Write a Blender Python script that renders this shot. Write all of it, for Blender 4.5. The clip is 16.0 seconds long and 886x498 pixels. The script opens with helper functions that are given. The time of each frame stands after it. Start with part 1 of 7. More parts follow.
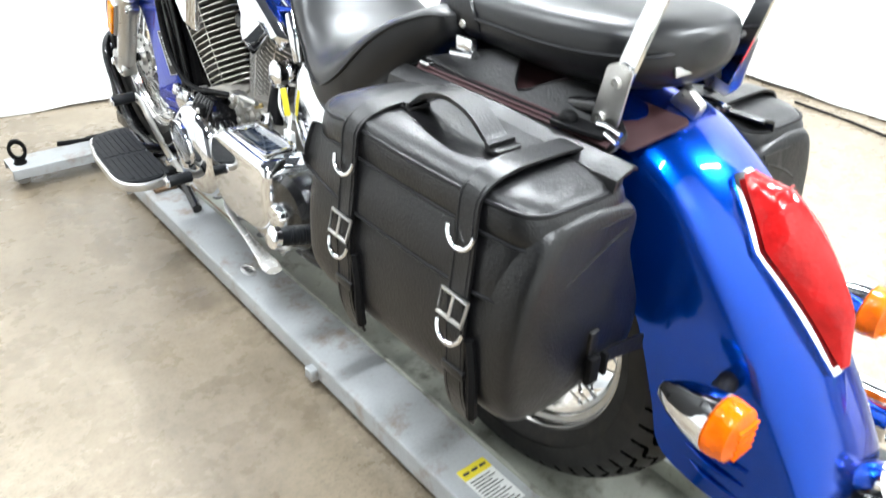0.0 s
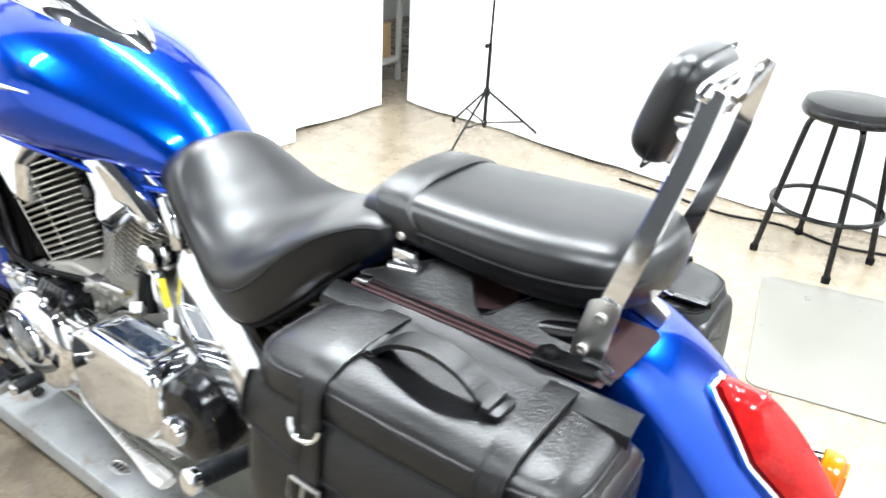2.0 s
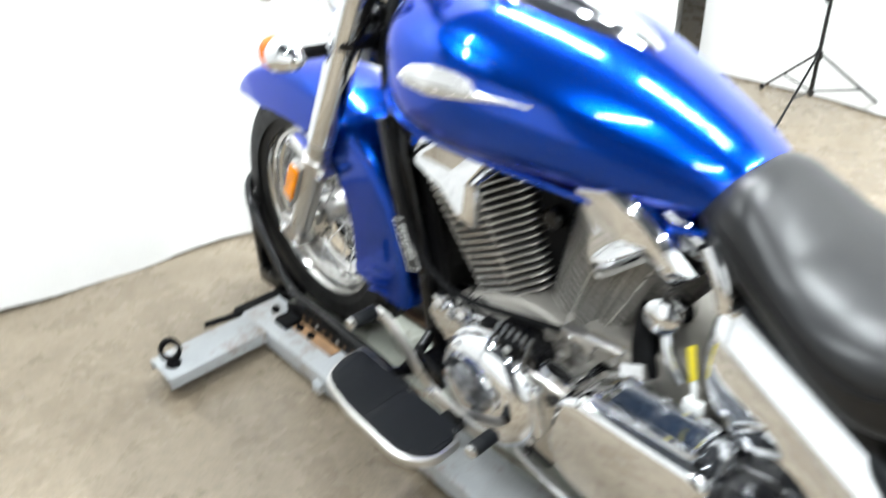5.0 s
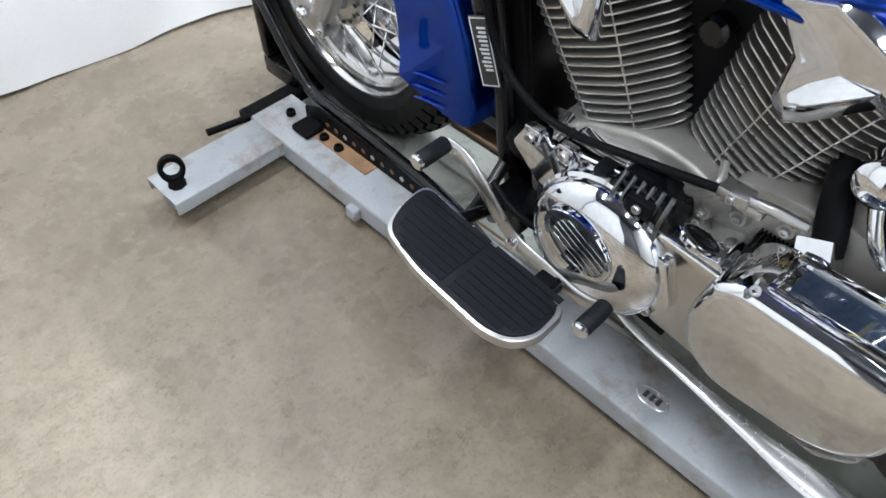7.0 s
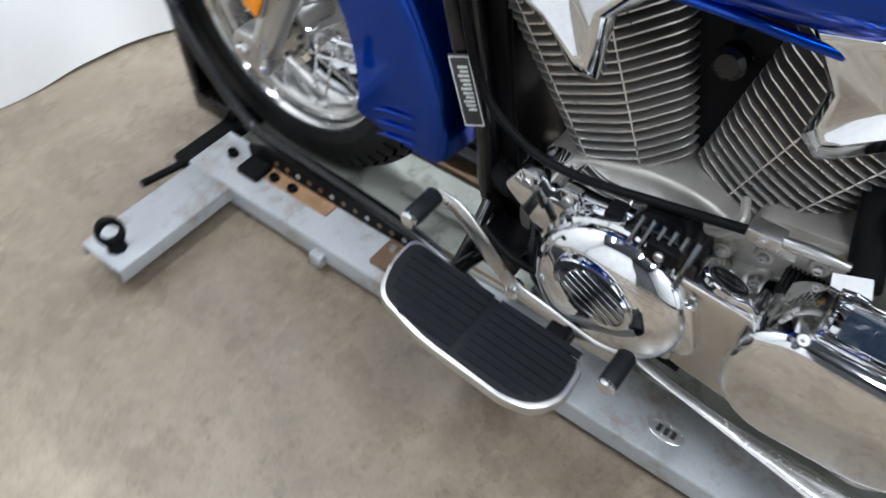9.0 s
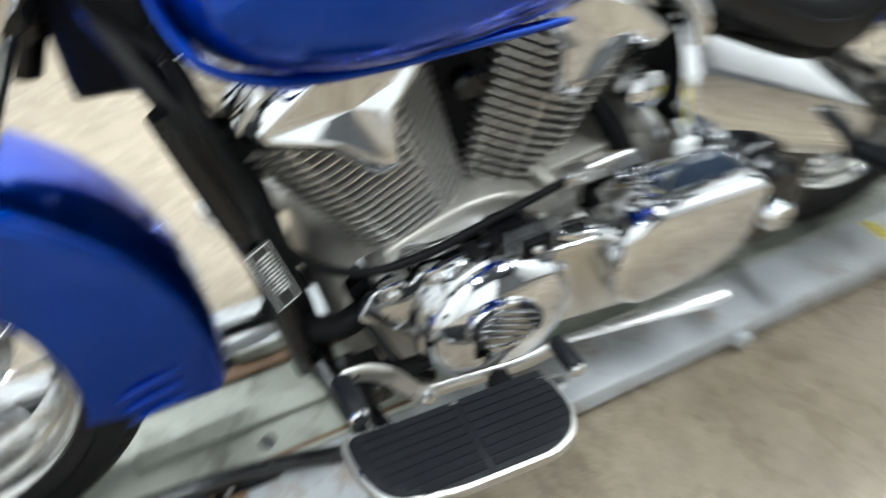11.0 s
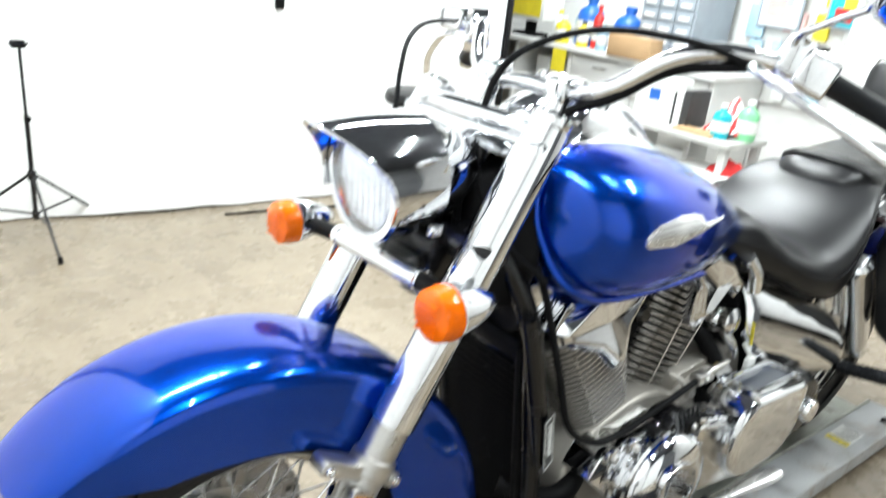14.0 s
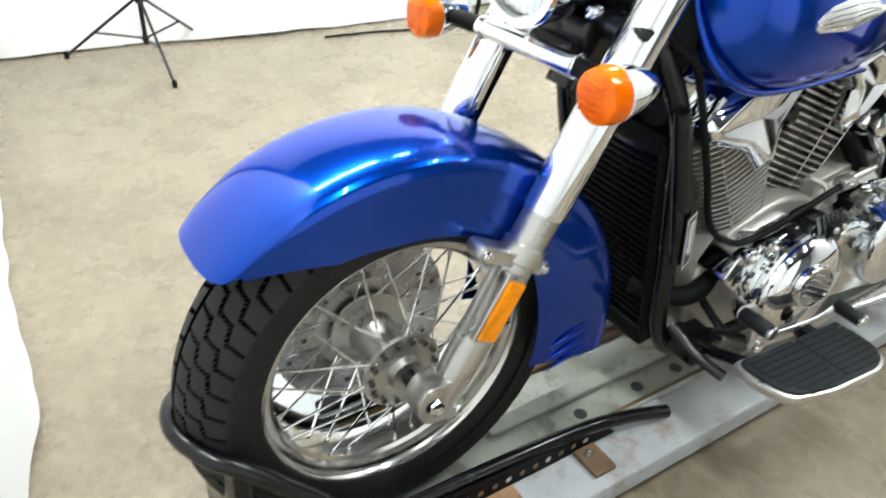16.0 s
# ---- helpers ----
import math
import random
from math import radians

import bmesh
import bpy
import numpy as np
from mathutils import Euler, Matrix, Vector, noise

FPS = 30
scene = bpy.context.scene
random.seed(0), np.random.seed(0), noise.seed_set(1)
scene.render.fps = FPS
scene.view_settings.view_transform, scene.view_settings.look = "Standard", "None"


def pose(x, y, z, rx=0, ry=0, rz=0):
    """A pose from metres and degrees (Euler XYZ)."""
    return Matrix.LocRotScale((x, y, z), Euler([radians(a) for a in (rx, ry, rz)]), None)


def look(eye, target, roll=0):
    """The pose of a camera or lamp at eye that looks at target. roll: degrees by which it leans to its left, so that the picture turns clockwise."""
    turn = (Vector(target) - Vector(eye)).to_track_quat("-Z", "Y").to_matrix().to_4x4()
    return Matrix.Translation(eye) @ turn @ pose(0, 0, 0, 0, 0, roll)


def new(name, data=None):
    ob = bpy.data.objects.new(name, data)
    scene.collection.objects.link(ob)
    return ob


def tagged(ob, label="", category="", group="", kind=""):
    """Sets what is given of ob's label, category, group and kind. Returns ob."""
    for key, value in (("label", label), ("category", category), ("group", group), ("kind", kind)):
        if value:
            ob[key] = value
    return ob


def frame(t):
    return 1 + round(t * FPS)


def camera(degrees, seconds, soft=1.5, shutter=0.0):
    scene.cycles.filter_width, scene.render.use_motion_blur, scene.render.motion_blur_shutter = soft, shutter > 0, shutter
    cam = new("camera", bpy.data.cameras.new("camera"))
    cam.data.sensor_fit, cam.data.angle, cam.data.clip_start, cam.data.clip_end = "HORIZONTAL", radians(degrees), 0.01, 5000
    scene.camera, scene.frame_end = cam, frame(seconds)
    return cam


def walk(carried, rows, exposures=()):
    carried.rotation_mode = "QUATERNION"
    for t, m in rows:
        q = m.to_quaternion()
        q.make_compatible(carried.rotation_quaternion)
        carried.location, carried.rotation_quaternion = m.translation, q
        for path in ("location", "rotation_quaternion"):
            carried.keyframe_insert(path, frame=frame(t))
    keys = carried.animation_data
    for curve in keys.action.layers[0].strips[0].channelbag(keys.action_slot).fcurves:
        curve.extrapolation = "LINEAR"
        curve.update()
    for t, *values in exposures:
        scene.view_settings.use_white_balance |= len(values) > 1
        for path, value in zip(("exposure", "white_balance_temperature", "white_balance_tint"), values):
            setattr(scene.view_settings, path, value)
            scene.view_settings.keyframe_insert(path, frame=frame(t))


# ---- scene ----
cam = camera(61.1, 16.0, 1.5, 0.9)
PATH = [
    (0, (-0.838, -0.672, 1.095), (0.275, 0.63, 0.062), 2.2),
    (0.5, (-0.829, -0.611, 1.117), (0.329, 0.684, 0.125), 3.6),
    (1, (-0.72, -0.486, 1.155), (0.568, 0.668, 0.15), 0.4),
    (1.5, (-0.729, -0.42, 1.194), (0.687, 0.61, 0.227), 2.7),
    (2, (-0.83, -0.393, 1.251), (0.659, 0.59, 0.348), 3.4),
    (2.5, (-0.922, -0.35, 1.263), (0.572, 0.643, 0.378), 4.2),
    (3, (-0.932, -0.271, 1.26), (0.509, 0.819, 0.405), 2.5),
    (3.5, (-0.844, -0.137, 1.27), (0.51, 1.069, 0.426), -0.7),
    (4, (-0.786, -0.04, 1.288), (0.497, 1.259, 0.471), -2.3),
    (4.5, (-0.834, 0.068, 1.255), (0.367, 1.418, 0.399), -0.8),
    (5, (-0.942, 0.261, 1.235), (0.204, 1.546, 0.218), -2.3),
    (5.2, (-0.966, 0.318, 1.218), (0.161, 1.564, 0.134), -0.4),
    (7.3, (-0.828, 0.624, 1.138), (0.057, 1.565, -0.389), -1.5),
    (7.5, (-0.823, 0.622, 1.132), (0.061, 1.57, -0.391), -1.3),
    (8, (-0.819, 0.629, 1.137), (0.059, 1.563, -0.398), -1.1),
    (8.2, (-0.814, 0.634, 1.141), (0.063, 1.564, -0.397), -0.8),
    (10.3, (-0.82, 1.184, 1.162), (0.411, 1.244, -0.413), 1.2),
    (10.5, (-0.784, 1.22, 1.176), (0.447, 1.154, -0.399), 1.2),
    (11, (-0.786, 1.348, 1.145), (0.487, 0.694, -0.251), 0.3),
    (11.5, (-0.776, 1.603, 1.155), (0.212, 0.333, -0.032), 4.7),
    (12, (-0.826, 1.728, 1.188), (0.297, 0.443, 0.143), 7.3),
    (12.5, (-0.832, 1.862, 1.256), (0.336, 0.434, 0.490), 7.9),
    (13, (-0.844, 1.988, 1.269), (0.448, 0.563, 0.722), 6.8),
    (13.5, (-0.826, 2.045, 1.254), (0.572, 0.736, 0.678), 6.8),
    (14, (-0.821, 2.079, 1.232), (0.605, 0.879, 0.507), 6.3),
    (14.5, (-0.819, 2.105, 1.217), (0.594, 0.961, 0.384), 5.1),
    (15, (-0.816, 2.128, 1.198), (0.602, 1.065, 0.271), 4.2),
    (15.5, (-0.809, 2.147, 1.178), (0.583, 1.159, 0.135), 3.6),
    (16, (-0.791, 2.169, 1.166), (0.577, 1.235, 0.046), 3.5),
]
EXPOSURES = [(0.0, 0.26, 6350, 10), (2.5, 0.36, 6350, 10), (3.5, 0.47, 6450, 9), (4.0, 0.42, 6450, 9), (4.5, -0.05, 6450, 9), (5.2, -0.15, 6350, 9), (7.3, -0.58, 6050, 13.5), (8.2, -0.58, 6050, 13.5), (10.3, -0.65, 6150, 11), (11.0, -0.28, 6250, 7), (11.5, -0.1, 6280, 7), (12.0, 0.0, 6300, 7), (13.0, -0.18, 6450, 8), (13.5, -0.4, 6450, 8), (14.5, -0.38, 6500, 7.5), (16.0, -0.38, 6520, 6.5)]
walk(cam, [(t, look(eye, target, roll)) for t, eye, target, roll in PATH], EXPOSURES)

LAMPTINT = (0.93, 0.98, 1.0)
LAMPS = [(-0.95, 0.1, "x", 50), (-0.95, 1.9, "x", 66), (1.1, 0.2, "y", 120), (1.1, 1.7, "y", 120), (2.0, -1.25, "x", 130), (-0.9, -0.9, "x", 58)]
world = bpy.data.worlds.new("world")
world.use_nodes = True
world.node_tree.nodes["Background"].inputs["Color"].default_value = (0.9, 0.93, 1, 1)
world.node_tree.nodes["Background"].inputs["Strength"].default_value = 0.05
scene.world = world


# ---- small library -------------------------------------------------------
WORLD = {}


def at(ob):
    return WORLD.get(ob.name, Vector((0, 0, 0)))


def thing(name, base, label, category, group=""):
    ob = new(name)
    ob.empty_display_size = 0.05
    ob.location = base
    WORLD[ob.name] = Vector(base)
    return tagged(ob, label, category, group)


def finish(me, angle=38):
    for p in me.polygons:
        p.use_smooth = True
    me.set_sharp_from_angle(angle=radians(angle))


def mesh_of(name, bm, angle=38):
    bmesh.ops.recalc_face_normals(bm, faces=bm.faces)
    me = bpy.data.meshes.new(name)
    bm.to_mesh(me)
    bm.free()
    finish(me, angle)
    return me


def part(name, bm, material, parent=None, label="", angle=38):
    """One mesh object from a bmesh in world metres, under a thing or a part."""
    lo = Vector([min(v.co[i] for v in bm.verts) for i in range(3)])
    hi = Vector([max(v.co[i] for v in bm.verts) for i in range(3)])
    mid = (lo + hi) / 2
    if parent is None:
        mid.z = lo.z
    bm.transform(Matrix.Translation(-mid))
    ob = new(name, mesh_of(name, bm, angle))
    ob.data.materials.append(material)
    ob.location = mid - (at(parent) if parent else Vector((0, 0, 0)))
    WORLD[ob.name] = mid
    if parent:
        ob.parent = parent
    if label:
        ob["label"] = label
    return ob


def share(name, me, material, m, parent):
    """A piece on shared mesh data at the world pose m under parent."""
    ob = new(name, me)
    if material and not me.materials:
        me.materials.append(material)
    ob.parent = parent
    ob.matrix_basis = Matrix.Translation(-at(parent)) @ m
    WORLD[ob.name] = m.translation.copy()
    return ob


def spline(pts, k=6, closed=False):
    """Catmull-Rom through rows of numbers."""
    p = [np.array(q, float) for q in pts]
    n, out = len(p), []
    for i in range(n if closed else n - 1):
        if closed:
            a, b, c, d = p[i - 1], p[i], p[(i + 1) % n], p[(i + 2) % n]
        else:
            b, c = p[i], p[i + 1]
            a = p[i - 1] if i else 2 * b - c
            d = p[i + 2] if i + 2 < n else 2 * c - b
        for j in range(k):
            u = j / k
            out.append(0.5 * (2 * b + (c - a) * u + (2 * a - 5 * b + 4 * c - d) * u * u + (3 * b - a - 3 * c + d) * u ** 3))
    if not closed:
        out.append(p[-1])
    return out


def loft(rings, cap=True, closed_rows=False):
    bm = bmesh.new()
    rows = [[bm.verts.new(q) for q in ring] for ring in rings]
    m = len(rows[0])
    for i in range(len(rows) if closed_rows else len(rows) - 1):
        a, b = rows[i], rows[(i + 1) % len(rows)]
        for j in range(m):
            bm.faces.new((a[j], a[(j + 1) % m], b[(j + 1) % m], b[j]))
    if cap and not closed_rows:
        bm.faces.new(rows[0][::-1])
        bm.faces.new(rows[-1])
    return bm


def sheet(grid):
    bm = bmesh.new()
    rows = [[bm.verts.new(q) for q in r] for r in grid]
    for a, b in zip(rows, rows[1:]):
        for j in range(len(a) - 1):
            bm.faces.new((a[j], a[j + 1], b[j + 1], b[j]))
    return bm


def shell(grid, thick):
    """A sheet with thickness, closed at its rims."""
    bm = sheet(grid)
    bmesh.ops.recalc_face_normals(bm, faces=bm.faces)
    bm.normal_update()
    base = list(bm.verts)
    inner = {v: bm.verts.new(v.co - v.normal * thick) for v in base}
    rim = [e for e in bm.edges if e.is_boundary]
    for f in list(bm.faces):
        bm.faces.new([inner[v] for v in reversed(f.verts)])
    for e in rim:
        a, b = e.verts
        bm.faces.new((b, a, inner[a], inner[b]))
    return bm


def tube(pts, r, n=10, k=5, closed=False, flat=1.0):
    """A round bar along points; r one radius or one per point."""
    rad = list(r) if isinstance(r, (list, tuple)) else [r] * len(pts)
    rows = [(*p, q) for p, q in zip(pts, rad)]
    rows = spline(rows, k, closed) if k > 1 else [np.array(q, float) for q in rows]
    c = [Vector(q[:3]) for q in rows]
    m = len(c)
    up, rings = None, []
    for i in range(m):
        if closed:
            d = c[(i + 1) % m] - c[i - 1]
        else:
            d = c[min(i + 1, m - 1)] - c[max(i - 1, 0)]
        d.normalize()
        if up is None:
            up = d.orthogonal().normalized() if abs(d.z) > 0.95 else Vector((0, 0, 1))
        up = (up - d * up.dot(d)).normalized()
        side = d.cross(up)
        rr = float(rows[i][3])
        rings.append([c[i] + rr * (math.cos(t) * side + flat * math.sin(t) * up) for t in (2 * math.pi * j / n for j in range(n))])
    return loft(rings, True, closed)


def lathe(profile, origin, axis, n=32, cap=True):
    """Profile rows (radius, height) turned about axis."""
    a = Vector(axis).normalized()
    u = a.orthogonal().normalized()
    w = a.cross(u)
    o = Vector(origin)
    rings = [[o + a * h + max(r, 1e-5) * (math.cos(t) * u + math.sin(t) * w) for t in (2 * math.pi * j / n for j in range(n))] for r, h in profile]
    return loft(rings, cap)


def ringlathe(profile, origin, axis, n=48):
    """As lathe, with the profile closed on itself (rims, tyres, hoops)."""
    a = Vector(axis).normalized()
    u = a.orthogonal().normalized()
    w = a.cross(u)
    o = Vector(origin)
    rings = [[o + a * h + r * (math.cos(t) * u + math.sin(t) * w) for t in (2 * math.pi * j / n for j in range(n))] for r, h in profile]
    return loft(rings, False, True)


def soften(bm, w, seg=2, angle=30):
    if w <= 0:
        return bm
    bmesh.ops.recalc_face_normals(bm, faces=bm.faces)
    es = [e for e in bm.edges if len(e.link_faces) == 2 and e.calc_face_angle(0) > radians(angle)]
    bmesh.ops.bevel(bm, geom=es, offset=w, segments=seg, profile=0.5, affect="EDGES", clamp_overlap=True)
    return bm


def box(x0, x1, y0, y1, z0, z1, w=0.0, seg=2):
    bm = bmesh.new()
    bmesh.ops.create_cube(bm, size=1)
    bm.transform(Matrix.Translation(((x0 + x1) / 2, (y0 + y1) / 2, (z0 + z1) / 2)) @ Matrix.Diagonal((abs(x1 - x0), abs(y1 - y0), abs(z1 - z0), 1)))
    return soften(bm, w, seg)


def prism(outline, axis, a0, a1, w=0.0, seg=2):
    """A flat outline pushed along an axis. Outline: (y, z), (x, z) or (x, y)."""
    def place(p, a):
        return (a, p[0], p[1]) if axis == "x" else (p[0], a, p[1]) if axis == "y" else (p[0], p[1], a)
    bm = loft([[place(p, a) for p in outline] for a in (a0, a1)])
    return soften(bm, w, seg)


def joined(*bms):
    out = bmesh.new()
    for b in bms:
        me = bpy.data.meshes.new("t")
        b.to_mesh(me)
        b.free()
        out.from_mesh(me)
        bpy.data.meshes.remove(me)
    return out


def moved(bm, m):
    bm.transform(m)
    return bm


def body(stations, n=28, k=4, cx=0.0):
    """A rounded body along y. Rows: y, half width, bottom, belt, top, power above, power below."""
    rings = []
    for y, hw, zb, zm, zt, pu, pl in spline(stations, k):
        ring = []
        for j in range(n):
            t = 2 * math.pi * j / n
            c, s = math.cos(t), math.sin(t)
            pw = pu if s >= 0 else pl
            x = hw * math.copysign(abs(c) ** (2 / pw), c)
            z = zm + (zt - zm if s >= 0 else zm - zb) * math.copysign(abs(s) ** (2 / pw), s)
            ring.append((cx + x, y, z))
        rings.append(ring)
    return loft(rings)


def rounded(pts, r, k=4):
    """An outline with its corners rounded."""
    out, n = [], len(pts)
    for i in range(n):
        a, b, c = (Vector((*pts[j % n], 0)) for j in (i - 1, i, i + 1))
        u, w = (a - b), (c - b)
        d = min(r, u.length * 0.45, w.length * 0.45)
        p, q = b + u.normalized() * d, b + w.normalized() * d
        for j in range(k + 1):
            t = j / k
            v = p * (1 - t) ** 2 + b * 2 * t * (1 - t) + q * t * t
            out.append((v.x, v.y))
    return out


def mirror_x(bm):
    bm.transform(Matrix.Diagonal((-1, 1, 1, 1)))
    bmesh.ops.reverse_faces(bm, faces=bm.faces)
    return bm


def bolt(o, axis, r=0.007, h=0.006):
    return lathe([(r, 0), (r, h * 0.7), (r * 0.85, h), (r * 0.5, h), (r * 0.45, h * 0.5), (0, h * 0.5)], o, axis, 14)


# ---- materials -----------------------------------------------------------
def nodes_of(name):
    m = bpy.data.materials.new(name)
    m.use_nodes = True
    nt = m.node_tree
    return m, nt, nt.nodes["Principled BSDF"]


def noise_tex(nt, scale, detail=4, rough=0.6, coords="Object", stretch=None):
    tc = nt.nodes.new("ShaderNodeTexCoord")
    tex = nt.nodes.new("ShaderNodeTexNoise")
    tex.inputs["Scale"].default_value = scale
    tex.inputs["Detail"].default_value = detail
    tex.inputs["Roughness"].default_value = rough
    src = tc.outputs[coords]
    if stretch:
        mp = nt.nodes.new("ShaderNodeMapping")
        mp.inputs["Scale"].default_value = stretch
        nt.links.new(src, mp.inputs["Vector"])
        src = mp.outputs["Vector"]
    nt.links.new(src, tex.inputs["Vector"])
    return tex


def ramp(nt, src, a, b, lo=0.35, hi=0.65):
    r = nt.nodes.new("ShaderNodeMapRange")
    r.inputs["From Min"].default_value, r.inputs["From Max"].default_value = lo, hi
    r.inputs["To Min"].default_value, r.inputs["To Max"].default_value = a, b
    nt.links.new(src, r.inputs["Value"])
    return r.outputs["Result"]


def blend(nt, fac, a, b):
    mx = nt.nodes.new("ShaderNodeMix")
    mx.data_type = "RGBA"
    nt.links.new(fac, mx.inputs[0])
    for sock, v in ((mx.inputs[6], a), (mx.inputs[7], b)):
        if isinstance(v, tuple):
            sock.default_value = (*v, 1)
        else:
            nt.links.new(v, sock)
    return mx.outputs[2]


def bump(nt, bsdf, height, strength, dist, prior=None):
    b = nt.nodes.new("ShaderNodeBump")
    b.inputs["Strength"].default_value = strength
    b.inputs["Distance"].default_value = dist
    nt.links.new(height, b.inputs["Height"])
    if prior:
        nt.links.new(prior, b.inputs["Normal"])
    nt.links.new(b.outputs["Normal"], bsdf.inputs["Normal"])
    return b.outputs["Normal"]


def surface(name, col, rough=0.5, metal=0.0, vary=0.2, scale=6.0, grain=180.0, gb=0.08, gd=0.001, rv=0.12, coat=0.0, dirt=None, spec=0.5):
    """Base colour with broad and fine variation, uneven gloss and a fine relief."""
    m, nt, p = nodes_of(name)
    big = noise_tex(nt, scale, 5)
    fine = noise_tex(nt, grain, 3)
    dark = tuple(c * (1 - vary) for c in col)
    light = tuple(min(1, c * (1 + vary * 0.6)) for c in col)
    c = blend(nt, ramp(nt, big.outputs["Fac"], 0, 1, 0.3, 0.7), dark, light)
    c = blend(nt, ramp(nt, fine.outputs["Fac"], 0.0, 0.35, 0.4, 0.75), c, tuple(x * 0.7 for x in col))
    if dirt:
        d = noise_tex(nt, scale * 2.3, 8, 0.7)
        c = blend(nt, ramp(nt, d.outputs["Fac"], 0, dirt[1], 0.52, 0.68), c, dirt[0])
    nt.links.new(c, p.inputs["Base Color"])
    mid = noise_tex(nt, scale * 4, 6)
    nt.links.new(ramp(nt, mid.outputs["Fac"], max(0.02, rough - rv), min(1, rough + rv), 0.3, 0.7), p.inputs["Roughness"])
    p.inputs["Metallic"].default_value = metal
    p.inputs["Specular IOR Level"].default_value = spec
    if coat:
        p.inputs["Coat Weight"].default_value = coat
        p.inputs["Coat Roughness"].default_value = 0.03
    if gb:
        bump(nt, p, fine.outputs["Fac"], gb, gd)
    return m


def paint_blue():
    m, nt, p = nodes_of("candy_blue_paint")
    flake = noise_tex(nt, 900, 2)
    wide = noise_tex(nt, 3, 3)
    c = blend(nt, ramp(nt, wide.outputs["Fac"], 0, 1, 0.3, 0.7), (0.0006, 0.038, 0.31), (0.0008, 0.047, 0.39))
    c = blend(nt, ramp(nt, flake.outputs["Fac"], 0, 0.25, 0.5, 0.8), c, (0.003, 0.075, 0.7))
    nt.links.new(c, p.inputs["Base Color"])
    p.inputs["Metallic"].default_value = 0.84
    p.inputs["Specular Tint"].default_value = (0.04, 0.4, 1.0, 1)
    p.inputs["Roughness"].default_value = 0.22
    p.inputs["Coat Weight"].default_value = 0.95
    p.inputs["Coat Roughness"].default_value = 0.012
    p.inputs["Coat IOR"].default_value = 1.36
    peel = noise_tex(nt, 60, 2)
    b = nt.nodes.new("ShaderNodeBump")
    b.inputs["Strength"].default_value, b.inputs["Distance"].default_value = 0.015, 0.0006
    nt.links.new(peel.outputs["Fac"], b.inputs["Height"])
    nt.links.new(b.outputs["Normal"], p.inputs["Coat Normal"])
    return m


def leather(name, col, rough, grain=330.0, depth=0.35, crease=9.0, spec=0.5, wear=0.13):
    m, nt, p = nodes_of(name)
    tc = nt.nodes.new("ShaderNodeTexCoord")
    vor = nt.nodes.new("ShaderNodeTexVoronoi")
    vor.inputs["Scale"].default_value = grain
    warp = noise_tex(nt, 40, 3)
    add = nt.nodes.new("ShaderNodeMix")
    add.data_type = "VECTOR"
    add.inputs[0].default_value = 0.02
    nt.links.new(tc.outputs["Object"], add.inputs[4])
    nt.links.new(warp.outputs["Color"], add.inputs[5])
    nt.links.new(add.outputs[1], vor.inputs["Vector"])
    big = noise_tex(nt, crease, 6, 0.65)
    c = blend(nt, ramp(nt, big.outputs["Fac"], 0, 1, 0.35, 0.7), tuple(x * 0.75 for x in col), tuple(x * 1.5 for x in col))
    nt.links.new(c, p.inputs["Base Color"])
    worn = big if crease > 6 else noise_tex(nt, 13, 9, 0.72, stretch=(1, 0.4, 1))
    nt.links.new(ramp(nt, worn.outputs["Fac"], rough - wear * 0.75, rough + wear * 1.25, 0.34, 0.66), p.inputs["Roughness"])
    p.inputs["Specular IOR Level"].default_value = spec
    n1 = bump(nt, p, vor.outputs["Distance"], depth, 0.0008)
    fold = noise_tex(nt, crease * 2.2, 4, 0.5, stretch=(1, 0.45, 1))
    bump(nt, p, fold.outputs["Fac"], 0.25 if crease > 6 else 0.06, 0.004, n1)
    return m


def lens(name, col, rough=0.12):
    m, nt, p = nodes_of(name)
    w = noise_tex(nt, 25, 3)
    c = blend(nt, ramp(nt, w.outputs["Fac"], 0, 1, 0.35, 0.65), tuple(x * 0.62 for x in col), col)
    nt.links.new(c, p.inputs["Base Color"])
    p.inputs["Roughness"].default_value = rough
    p.inputs["Transmission Weight"].default_value = 0.0
    p.inputs["Subsurface Weight"].default_value = 0.0
    p.inputs["Subsurface Radius"].default_value = (0.02, 0.01, 0.005)
    p.inputs["Subsurface Scale"].default_value = 0.5
    p.inputs["Specular IOR Level"].default_value = 0.3
    cells = nt.nodes.new("ShaderNodeTexVoronoi")
    cells.inputs["Scale"].default_value = 130
    tc = nt.nodes.new("ShaderNodeTexCoord")
    nt.links.new(tc.outputs["Object"], cells.inputs["Vector"])
    b = nt.nodes.new("ShaderNodeBump")
    b.inputs["Strength"].default_value, b.inputs["Distance"].default_value = 0.3, 0.002
    nt.links.new(cells.outputs["Distance"], b.inputs["Height"])
    nt.links.new(b.outputs["Normal"], p.inputs["Normal"])
    return m


def glass_clear(name, tint=(0.95, 0.97, 1.0), rough=0.02):
    m, nt, p = nodes_of(name)
    p.inputs["Base Color"].default_value = (*tint, 1)
    p.inputs["Transmission Weight"].default_value = 1.0
    smear = noise_tex(nt, 14, 3)
    nt.links.new(ramp(nt, smear.outputs["Fac"], rough, rough + 0.05), p.inputs["Roughness"])
    return m


